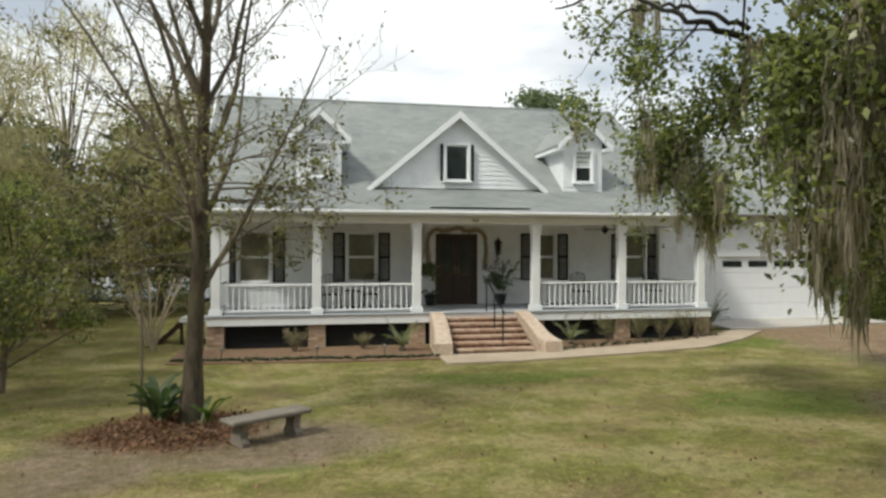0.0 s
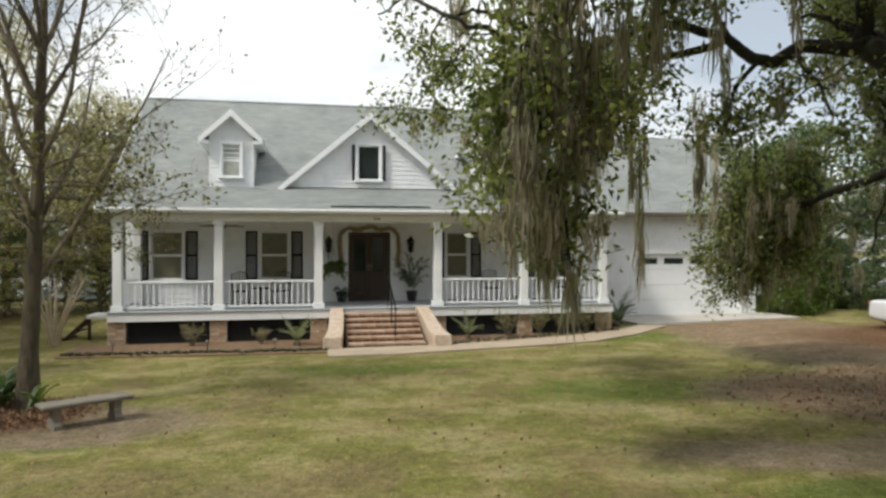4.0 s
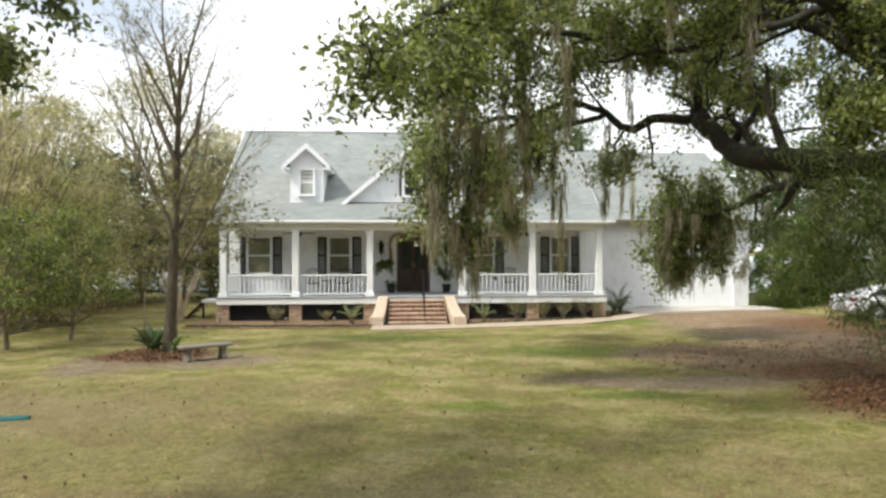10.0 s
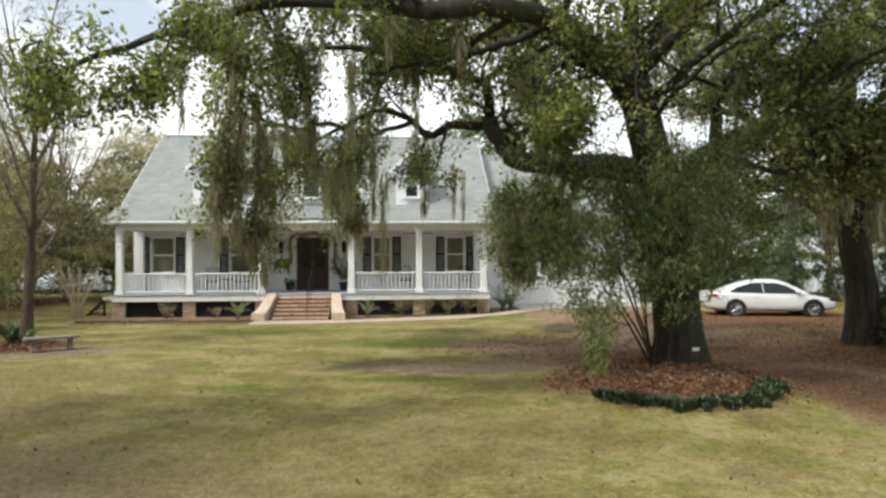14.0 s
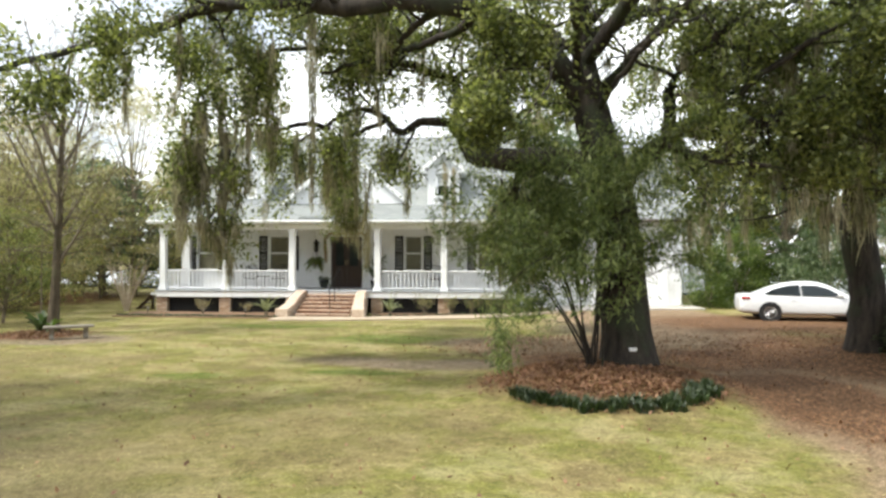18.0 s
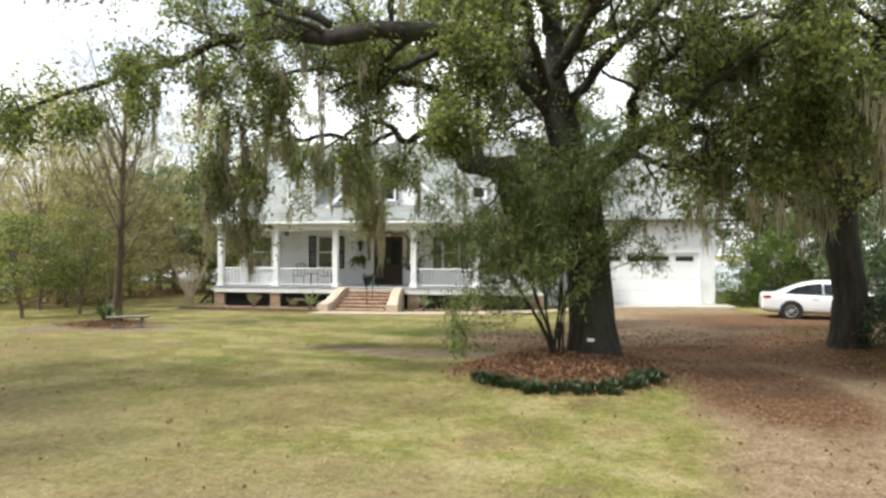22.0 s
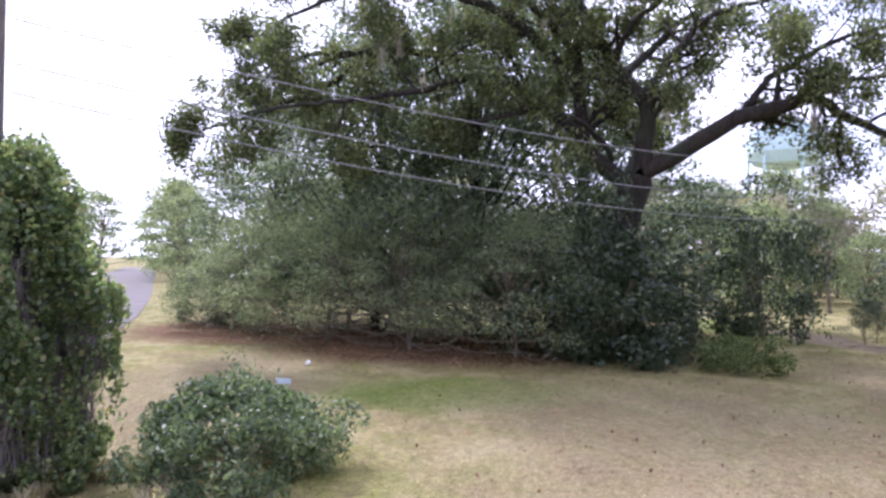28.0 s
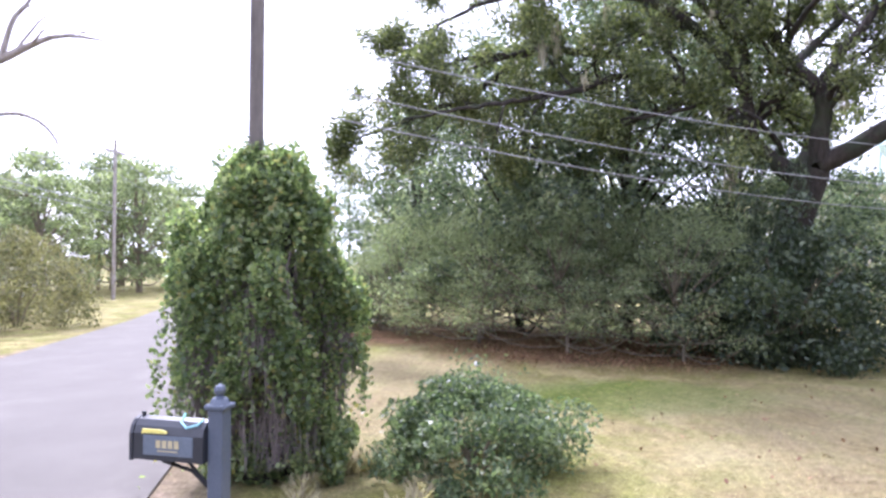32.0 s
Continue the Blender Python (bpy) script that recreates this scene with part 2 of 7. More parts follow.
LITTER = [(16.9, 0.6, 1.5, 3.2), (13.5, 1.3, 2.1, 2.0), (14.6, 4.6, 2.6, 1.6), (17.8, 5.2, 2.6, 1.6), (-1.7, 8.4, 1.4, 1.1), (21.0, 5.5, 4.0, 4.0), (-4.6, -13.0, 4.5, 5.0), (-8.0, -19.0, 4.0, 4.5), (17.5, -18.5, 5.0, 2.5), (22.5, 12.5, 6.0, 3.5), (-13.5, 24, 6, 7)]

WHITE = surface("white_painted_wood", (0.77, 0.79, 0.82), (0.84, 0.86, 0.88), 0.5, 2.0, 30, 0.08, stain=(0.60, 0.60, 0.57), stain_scale=1.6)
TRIM = surface("white_trim_paint", (0.80, 0.82, 0.84), (0.86, 0.88, 0.90), 0.4, 3.0, 40, 0.05)
CEIL = surface("porch_ceiling_paint", (0.60, 0.52, 0.42), (0.68, 0.60, 0.50), 0.6, 2.0, 30, 0.05)
FLOOR = surface("grey_porch_boards", (0.36, 0.39, 0.43), (0.46, 0.49, 0.52), 0.5, 4.0, 60, 0.1)
BLACK = surface("black_shutter_paint", (0.010, 0.010, 0.012), (0.018, 0.018, 0.020), 0.8, 3.0, 50, 0.1)
IRON = surface("black_wrought_iron", (0.010, 0.010, 0.011), (0.025, 0.025, 0.026), 0.5, 8.0, 80, 0.2, 0.6)
CONCRETE = surface("weathered_concrete", (0.14, 0.122, 0.098), (0.26, 0.235, 0.195), 0.9, 2.5, 45, 0.4, stain=(0.16, 0.15, 0.12), stain_scale=2.2)
PATHM = surface("tan_concrete_path", (0.36, 0.29, 0.21), (0.48, 0.40, 0.30), 0.9, 1.5, 35, 0.3, stain=(0.27, 0.21, 0.15))
SLABM = surface("pale_concrete_apron", (0.42, 0.40, 0.36), (0.56, 0.53, 0.48), 0.9, 1.0, 30, 0.3, stain=(0.30, 0.25, 0.2))
ASPHALT = surface("worn_asphalt", (0.108, 0.098, 0.084), (0.140, 0.127, 0.110), 0.95, 0.7, 60, 0.35, stain=(0.165, 0.150, 0.130), stain_scale=0.35)
BED = surface("pine_straw_bed", (0.13, 0.08, 0.045), (0.24, 0.15, 0.09), 0.95, 6.0, 60, 0.8)
DARK = surface("black_lattice_and_shade", (0.006, 0.007, 0.010), (0.014, 0.015, 0.020), 0.6, 6, 60, 0.1)
WOODD = surface("dark_mahogany", (0.020, 0.008, 0.006), (0.040, 0.016, 0.011), 0.3, 5.0, 60, 0.1)
STRAWV = surface("dried_grapevine", (0.26, 0.19, 0.10), (0.42, 0.33, 0.19), 0.9, 12, 60, 0.6)
POTM = surface("dark_glazed_pot", (0.012, 0.013, 0.016), (0.03, 0.03, 0.035), 0.3, 5, 40, 0.1)
GALV = surface("galvanised_wire", (0.20, 0.20, 0.20), (0.30, 0.30, 0.30), 0.5, 3, 30, 0.1, 0.5)
POLEM = bark_material("weathered_pole_wood", (0.10, 0.085, 0.075), (0.20, 0.175, 0.155), None, 6.0)
CARP = surface("white_car_paint", (0.66, 0.67, 0.69), (0.72, 0.73, 0.75), 0.18, 1.0, 20, 0.0)
RUBBER = surface("black_tyre_rubber", (0.012, 0.012, 0.012), (0.022, 0.022, 0.022), 0.8, 10, 60, 0.2)
RIMM = surface("alloy_rim", (0.45, 0.46, 0.47), (0.6, 0.6, 0.6), 0.3, 4, 30, 0.05, 0.9)
TAILRED = surface("red_tail_lamp_plastic", (0.35, 0.01, 0.01), (0.45, 0.02, 0.02), 0.2, 4, 30, 0.0)
BOXPAINT = surface("slate_blue_mailbox_paint", (0.060, 0.075, 0.105), (0.090, 0.108, 0.145), 0.35, 4, 50, 0.05)
BOXDARK = surface("black_mailbox_metal", (0.018, 0.020, 0.026), (0.035, 0.038, 0.046), 0.3, 4, 50, 0.05)
PLATE = surface("grey_blue_plate", (0.10, 0.125, 0.16), (0.13, 0.155, 0.195), 0.4, 4, 40, 0.05)
BRASS = surface("dull_brass", (0.42, 0.36, 0.22), (0.55, 0.48, 0.30), 0.4, 6, 40, 0.05, 0.4)
YELLOWF = surface("yellow_flag_paint", (0.62, 0.55, 0.13), (0.75, 0.66, 0.2), 0.4, 5, 40, 0.05)
CYAN = surface("pale_blue_ribbon", (0.25, 0.55, 0.65), (0.35, 0.65, 0.72), 0.5, 5, 40, 0.05)
TANKM = surface("pale_teal_tank_paint", (0.42, 0.60, 0.62), (0.52, 0.68, 0.69), 0.5, 0.2, 3, 0.0)
TAGM = surface("white_tag", (0.75, 0.75, 0.75), (0.85, 0.85, 0.85), 0.5, 5, 30, 0.0)
REDFL = surface("red_petal", (0.45, 0.012, 0.02), (0.6, 0.03, 0.04), 0.5, 9, 60, 0.1)

BARK = bark_material("oak_bark", (0.008, 0.006, 0.005), (0.052, 0.040, 0.030), (0.030, 0.038, 0.018), 9.0)
BARKL = bark_material("lichened_lawn_tree_bark", (0.046, 0.035, 0.022), (0.135, 0.105, 0.068), (0.110, 0.105, 0.058), 12.0)
BARKG = bark_material("grey_branch_bark", (0.090, 0.070, 0.046), (0.245, 0.205, 0.145), None, 12.0)
LEAF_OAK = leaf_material("live_oak_leaves", (0.050, 0.064, 0.026), (0.148, 0.172, 0.062), (0.310, 0.330, 0.125), 0.46, 0.36)
# live oak leaves again, their colour darkened for standing against the light
LEAF_OAKW = leaf_material("oak_leaves_backlit_tone", (0.050, 0.062, 0.030), (0.115, 0.135, 0.060), (0.235, 0.255, 0.120), 0.5, 0.36)
LEAF_DARK = leaf_material("dark_glossy_leaves", (0.045, 0.064, 0.050), (0.112, 0.148, 0.100), (0.225, 0.265, 0.185), 0.55, 0.4)
LEAF_CAM = leaf_material("camellia_leaves", (0.020, 0.034, 0.020), (0.050, 0.076, 0.042), (0.118, 0.146, 0.085), 0.3, 0.44)
LEAF_MID = leaf_material("hedge_leaves", (0.100, 0.122, 0.080), (0.200, 0.238, 0.148), (0.330, 0.362, 0.235), 0.58, 0.5)
LEAF_OLIVE = leaf_material("olive_brush_leaves", (0.150, 0.160, 0.070), (0.325, 0.318, 0.160), (0.540, 0.500, 0.290), 0.6, 0.6, odd=(0.45, 0.28, 0.13))
LEAF_BUSH = leaf_material("dull_bush_leaves", (0.045, 0.072, 0.036), (0.098, 0.138, 0.070), (0.18, 0.22, 0.125), 0.4, 0.45)
LEAF_ROAD = leaf_material("glossy_bush_leaves", (0.045, 0.072, 0.042), (0.110, 0.156, 0.084), (0.220, 0.270, 0.150), 0.42, 0.46)
LEAF_TAN = leaf_material("dry_tan_twigs", (0.225, 0.190, 0.130), (0.370, 0.320, 0.230), (0.520, 0.460, 0.350), 0.55, 0.8)
# grey-tan, paled so that the colour itself holds the distance haze
LEAF_FAR = leaf_material("far_twigs_haze_tinted", (0.175, 0.172, 0.118), (0.270, 0.262, 0.188), (0.385, 0.365, 0.280), 0.4, 0.8)
LEAF_VINE = leaf_material("ivy_leaves", (0.072, 0.108, 0.056), (0.165, 0.218, 0.108), (0.330, 0.380, 0.195), 0.58, 0.34, odd=(0.30, 0.27, 0.12))
LEAF_BRIGHT = leaf_material("bright_green_leaves", (0.050, 0.085, 0.018), (0.105, 0.155, 0.035), (0.19, 0.235, 0.06), 0.4, 0.45)
LEAF_SPARSE = leaf_material("last_brown_leaves", (0.060, 0.052, 0.022), (0.145, 0.138, 0.050), (0.27, 0.26, 0.10), 0.4, 0.6)
LEAF_FINE = leaf_material("fine_cedar_sprays", (0.052, 0.076, 0.028), (0.122, 0.158, 0.058), (0.235, 0.270, 0.110), 0.48, 0.6)
MOSSM = leaf_material("spanish_moss", (0.185, 0.160, 0.136), (0.325, 0.286, 0.246), (0.490, 0.440, 0.385), 0.48, 0.9)
FALLEN = leaf_material("fallen_leaves", (0.105, 0.050, 0.030), (0.185, 0.092, 0.055), (0.33, 0.195, 0.12), 0.2, 0.7)
GRASSM = leaf_material("grass_blades", (0.190, 0.168, 0.070), (0.270, 0.240, 0.115), (0.400, 0.352, 0.190), 0.3, 0.7)
LIRIO = leaf_material("border_grass", (0.014, 0.028, 0.012), (0.035, 0.06, 0.022), (0.07, 0.10, 0.04), 0.3, 0.4)
SAGO = leaf_material("sago_fronds", (0.17, 0.20, 0.11), (0.28, 0.31, 0.19), (0.42, 0.44, 0.30), 0.3, 0.4)


def shingle_material():
    m, n, l, b = base_material("grey_green_shingles", 0.9)
    v = coords(n)
    mp = n.new("ShaderNodeMapping")
    mp.inputs["Scale"].default_value = (3.2, 5.0, 7.5)
    l.new(v, mp.inputs[0])
    vor = n.new("ShaderNodeTexVoronoi")
    vor.inputs["Scale"].default_value = 1.0
    l.new(mp.outputs[0], vor.inputs["Vector"])
    tab = ramp(n, l, vor.outputs["Color"], [(0.2, (0.232, 0.247, 0.247)), (0.5, (0.258, 0.273, 0.268)), (0.8, (0.285, 0.297, 0.290))])
    streak = noise_node(n, l, v, 0.7, 6)
    col = mix(n, l, 1.0, tab, ramp(n, l, streak, [(0.3, (0.82, 0.84, 0.84)), (0.7, (1.08, 1.08, 1.06))]), "MULTIPLY")
    fine = noise_node(n, l, v, 70, 3)
    col = mix(n, l, 0.6, col, ramp(n, l, fine, [(0.3, (0.7, 0.7, 0.7)), (0.7, (1.25, 1.25, 1.25))]), "MULTIPLY")
    l.new(col, b.inputs["Base Color"])
    bump(n, l, b, fine, 0.3, 0.01)
    return m


def brick_material(name, a, b2, c):
    m, n, l, b = base_material(name, 0.9)
    r = n.new("ShaderNodeObjectInfo").outputs["Random"]
    col = ramp(n, l, r, [(0.0, a), (0.5, b2), (1.0, c)])
    f = noise_node(n, l, coords(n), 30, 6)
    col = mix(n, l, 0.7, col, ramp(n, l, f, [(0.3, (0.65, 0.62, 0.6)), (0.7, (1.25, 1.25, 1.2))]), "MULTIPLY")
    l.new(col, b.inputs["Base Color"])
    bump(n, l, b, f, 0.5, 0.008)
    return m


def glass_material(name, tint=(0.02, 0.025, 0.025)):
    m, n, l, b = base_material(name, 0.04)
    v = noise_node(n, l, coords(n), 1.7, 2)
    l.new(ramp(n, l, v, [(0.3, tint), (0.7, [x * 1.6 for x in tint])]), b.inputs["Base Color"])
    b.inputs["Specular IOR Level"].default_value = 0.4
    return m


def water_material():
    m, n, l, b = base_material("lake_water", 0.08)
    b.inputs["Base Color"].default_value = (0.10, 0.14, 0.17, 1)
    f = noise_node(n, l, coords(n), 3.0, 4)
    bump(n, l, b, f, 0.25, 0.05)
    return m


SHINGLE = shingle_material()
BRICKT = brick_material("worn_tread_brick", (0.34, 0.215, 0.145), (0.44, 0.31, 0.225), (0.55, 0.42, 0.33))
BRICKD = brick_material("dark_riser_brick", (0.13, 0.048, 0.030), (0.20, 0.080, 0.048), (0.28, 0.13, 0.08))
BRICKP = brick_material("pale_weathered_brick", (0.30, 0.19, 0.12), (0.42, 0.29, 0.20), (0.55, 0.43, 0.33))
MORTAR = surface("mortar", (0.34, 0.28, 0.22), (0.46, 0.40, 0.33), 0.95, 6, 50, 0.4)
GLASS = glass_material("dark_window_glass")
GLASSL = glass_material("window_glass_with_blind", (0.30, 0.31, 0.28))
GLASSB = glass_material("window_glass_with_drawn_shade", (0.135, 0.128, 0.090))
CARGLASS = glass_material("car_glass", (0.012, 0.016, 0.018))
WATER = water_material()


# ---------------------------------------------------------------- mesh helpers
def part(name, bm, material, parent=None, label=""):
    me = bpy.data.meshes.new(name)
    bm.to_mesh(me)
    bm.free()
    me.materials.append(material)
    ob = new(name, me)
    if parent is not None:
        ob.parent = parent
    if label:
        ob["label"] = label
    return ob


def shared(name, mesh, parent, m):
    ob = new(name, mesh)
    ob.parent = parent
    ob.matrix_basis = m
    return ob


def thing(name, m, label, category, group="", kind=""):
    ob = new(name)
    ob.matrix_basis = m
    ob.empty_display_size = 0.2
    return tagged(ob, label, category, group, kind)


def bx(bm, x0, x1, y0, y1, z0, z1, bevel=0.0):
    r = bmesh.ops.create_cube(bm, size=1.0, matrix=Matrix.LocRotScale(((x0 + x1) / 2, (y0 + y1) / 2, (z0 + z1) / 2), None, (abs(x1 - x0), abs(y1 - y0), abs(z1 - z0))))
    if bevel:
        es = list({e for v in r["verts"] for e in v.link_edges})
        bmesh.ops.bevel(bm, geom=es, offset=bevel, segments=1, affect="EDGES")
    return bm


def box(x0, x1, y0, y1, z0, z1, bevel=0.0):
    return bx(bmesh.new(), x0, x1, y0, y1, z0, z1, bevel)


def prism(bm, pts, axis, a, b):
    """Extrude a polygon, given in the two other axes, along one axis from a to b."""
    def put(p, v):
        return (v, p[0], p[1]) if axis == "x" else (p[0], v, p[1]) if axis == "y" else (p[0], p[1], v)
    lo = [bm.verts.new(put(p, a)) for p in pts]
    hi = [bm.verts.new(put(p, b)) for p in pts]
    bm.faces.new(lo)
    bm.faces.new(hi[::-1])
    for i in range(len(pts)):
        j = (i + 1) % len(pts)
        bm.faces.new((lo[i], hi[i], hi[j], lo[j]))
    bmesh.ops.recalc_face_normals(bm, faces=bm.faces)
    return bm


def slab(bm, quad, t):
    """A plate with the given upper corners and thickness t downwards."""
    up = [bm.verts.new(p) for p in quad]
    dn = [bm.verts.new((p[0], p[1], p[2] - t)) for p in quad]
    bm.faces.new(up)
    bm.faces.new(dn[::-1])
    for i in range(len(quad)):
        j = (i + 1) % len(quad)
        bm.faces.new((up[i], dn[i], dn[j], up[j]))
    bmesh.ops.recalc_face_normals(bm, faces=bm.faces)
    return bm


def tube(bm, pts, radii, sides=8, cap=True):
    """A bent, tapered tube through the points."""
    pts = [Vector([float(c) for c in p]) for p in pts]
    radii = [float(r) for r in radii] if hasattr(radii, "__len__") else radii
    if not hasattr(radii, "__len__"):
        radii = [radii] * len(pts)
    rings = []
    for i, p in enumerate(pts):
        d = (pts[min(i + 1, len(pts) - 1)] - pts[max(i - 1, 0)]).normalized()
        ref = Vector((0, 0, 1)) if abs(d.z) < 0.9 else Vector((1, 0, 0))
        u = d.cross(ref).normalized()
        w = d.cross(u)
        rings.append([bm.verts.new(p + radii[i] * (math.cos(a) * u + math.sin(a) * w)) for a in (2 * math.pi * k / sides for k in range(sides))])
    for a, b in zip(rings, rings[1:]):
        for k in range(sides):
            bm.faces.new((a[k], a[(k + 1) % sides], b[(k + 1) % sides], b[k]))
    if cap:
        bm.faces.new(rings[0][::-1])
        bm.faces.new(rings[-1])
    return bm


def smooth(ob):
    for p in ob.data.polygons:
        p.use_smooth = True
    return ob


def lathe(bm, profile, centre=(0, 0, 0), sides=16):
    rings = [[bm.verts.new((centre[0] + r * math.cos(2 * math.pi * k / sides), centre[1] + r * math.sin(2 * math.pi * k / sides), centre[2] + z)) for k in range(sides)] for r, z in profile]
    for a, b in zip(rings, rings[1:]):
        for k in range(sides):
            bm.faces.new((a[k], a[(k + 1) % sides], b[(k + 1) % sides], b[k]))
    bm.faces.new(rings[0][::-1])
    bm.faces.new(rings[-1])
    return bm


def mesh_from_arrays(name, verts, quads, material, parent=None, label="", tri=False):
    k = 3 if tri else 4
    me = bpy.data.meshes.new(name)
    me.vertices.add(len(verts))
    me.vertices.foreach_set("co", np.asarray(verts, np.float32).ravel())
    me.loops.add(len(quads) * k)
    me.loops.foreach_set("vertex_index", np.asarray(quads, np.int32).ravel())
    me.polygons.add(len(quads))
    me.polygons.foreach_set("loop_start", np.arange(0, len(quads) * k, k, dtype=np.int32))
    me.update(calc_edges=True)
    me.materials.append(material)
    ob = new(name, me)
    if parent is not None:
        ob.parent = parent
    if label:
        ob["label"] = label
    return ob


def leaf_arrays(rng, centres, size, droop=0.3, ratio=0.5, up=0.9):
    """Folded four-cornered leaves at the centres, turned at random."""
    k = len(centres)
    s = size * rng.uniform(0.6, 1.35, (k, 1))
    d = rng.normal(size=(k, 3))
    d[:, 2] -= droop
    d /= np.linalg.norm(d, axis=1, keepdims=True) + 1e-9
    nrm = rng.normal(size=(k, 3))
    nrm[:, 2] += up
    side = np.cross(d, nrm)
    side /= np.linalg.norm(side, axis=1, keepdims=True) + 1e-9
    lift = np.cross(side, d)
    v = np.empty((k, 4, 3))
    v[:, 0] = centres - d * s * 0.5
    v[:, 1] = centres + side * s * ratio * 0.5 + lift * s * 0.12
    v[:, 2] = centres + d * s * 0.5
    v[:, 3] = centres - side * s * ratio * 0.5 + lift * s * 0.12
    return v.reshape(-1, 3), np.arange(4 * k).reshape(-1, 4)


def leaves(name, rng, centres, size, material, parent, label="", **kw):
    v, q = leaf_arrays(rng, np.asarray(centres), size, **kw)
    return mesh_from_arrays(name, v, q, material, parent, label)


def strand_arrays(rng, tops, lengths, width):
    """Hanging, wavering ribbons of three joints each."""
    k = len(tops)
    a = rng.uniform(0, math.pi, k)
    side = np.stack([np.cos(a), np.sin(a), np.zeros(k)], 1)
    v = np.empty((k, 8, 3))
    sway = np.zeros((k, 3))
    w = width * rng.uniform(0.5, 1.5, (k, 1))
    for j, (f, ww) in enumerate(((0, 0.7), (0.33, 1.0), (0.7, 0.7), (1.0, 0.12))):
        if j:
            sway = sway + rng.normal(size=(k, 3)) * np.array([1, 1, 0]) * lengths[:, None] * 0.055
        c = tops + sway - np.array([0, 0, 1]) * lengths[:, None] * f
        v[:, 2 * j] = c - side * w * ww
        v[:, 2 * j + 1] = c + side * w * ww
    base = np.arange(k)[:, None] * 8
    q = np.concatenate([base + np.array([2 * j, 2 * j + 1, 2 * j + 3, 2 * j + 2]) for j in range(3)])
    return v.reshape(-1, 3), q


def ground_z(x, y):
    def step(v, a, b):
        f = min(1.0, max(0.0, (v - a) / (b - a)))
        return f * f * (3 - 2 * f)
    z = 0.13 * step(x, 11.5, 17) * step(y, 4, 12)
    d = math.hypot((x - 13.6) / 2.5, (y - 1.4) / 2.3)
    z += 0.40 * (1 - step(d, 0.1, 1.25))
    z += 0.35 * (1 - step(math.hypot((x - 20.2) / 2.2, (y - 5.0) / 2.0), 0.1, 1.2))
    z += 0.05 * (1 - step(math.hypot(x + 1.5, y - 8.5), 0.3, 1.6))
    z += 0.02 * noise.noise(Vector((x * 0.35, y * 0.35, 3.1)))
    return z


# ---------------------------------------------------------------- ground, road, water
def build_ground():
    """One sheet to the horizon: a fine mesh near the house, coarse rings beyond."""
    xs = [-900, -500, -250, -120, -70] + [-45 + i * 2.5 for i in range(8)] + [-26 + 0.8 * i for i in range(76)] + [36, 40, 45, 52, 60, 75, 120, 250, 500, 900]
    ys = [-900, -500, -250, -120, -70, -50, -42] + [-36 + 0.8 * i for i in range(76)] + [26, 28, 31, 35, 40, 46, 55, 70, 120, 250, 500, 900]
    vs = [(x, y, ground_z(x, y)) for y in ys for x in xs]
    k = len(xs)
    qs = [(j * k + i, j * k + i + 1, (j + 1) * k + i + 1, (j + 1) * k + i) for j in range(len(ys) - 1) for i in range(k - 1)]
    ob = mesh_from_arrays("ground", vs, qs, lawn_material())
    smooth(ob)
    return tagged(ob, "winter lawn of straw-coloured turf with bare earth and fallen leaves", "ground", kind="structure")


build_ground()


def strip(name, left, right, z, t, material, label, category, follow=True):
    bm = bmesh.new()
    n = len(left)
    up = [[bm.verts.new((p[0], p[1], (ground_z(*p) if follow else 0) + z)) for p in side] for side in (left, right)]
    dn = [[bm.verts.new((v.co.x, v.co.y, v.co.z - t)) for v in side] for side in up]
    for i in range(n - 1):
        bm.faces.new((up[0][i], up[0][i + 1], up[1][i + 1], up[1][i]))
        bm.faces.new((up[0][i], dn[0][i], dn[0][i + 1], up[0][i + 1]))
        bm.faces.new((up[1][i], up[1][i + 1], dn[1][i + 1], dn[1][i]))
    bm.faces.new((up[0][0], up[1][0], dn[1][0], dn[0][0]))
    bm.faces.new((up[0][-1], dn[0][-1], dn[1][-1], up[1][-1]))
    bmesh.ops.recalc_face_normals(bm, faces=bm.faces)
    return tagged(part(name, bm, material), label, category, kind="structure")


ROAD_DIR = Vector((-0.955, -0.297))
ROAD_SIDE = Vector((0.297, -0.955))
road_pts = [Vector((8.6, -19.3)) - ROAD_DIR * s for s in (160, 80, 40, 20, 10, 0)] + [Vector(p) for p in ((-2.3, -22.2), (-12.0, -24.85), (-22.0, -28.2), (-32.0, -31.9), (-47.0, -37.4), (-75.0, -47.6), (-125.0, -66.0))]
rr = random.Random(4)
road_l = [p + ROAD_SIDE * rr.uniform(-0.1, 0.12) for p in road_pts]
road_r = [p + ROAD_SIDE * (5.9 + rr.uniform(-0.1, 0.1)) for p in road_pts]
strip("road", road_l, road_r, 0.03, 0.1, ASPHALT, "sun-bleached grey asphalt lane with crumbling edges", "road")
strip("path", [(3.5, 13.15), (5.2, 13.2), (7.1, 13.6), (9.0, 14.0), (10.9, 14.5), (12.8, 15.6), (14.5, 17.0)],
      [(3.5, 14.5), (5.2, 14.55), (6.6, 14.6), (8.9, 15.2), (11.0, 15.95), (12.6, 16.75), (13.9, 17.75)], 0.045, 0.12, PATHM, "pale tan concrete garden path curving to the steps", "path")
strip("apron", [(13.9, 17.75), (15.5, 17.5), (17.5, 17.6), (20.2, 17.9)], [(13.9, 19.86), (15.5, 19.86), (17.5, 19.86), (20.2, 19.86)], 0.06, 0.12, SLABM, "pale concrete apron in front of the garage door", "driveway")
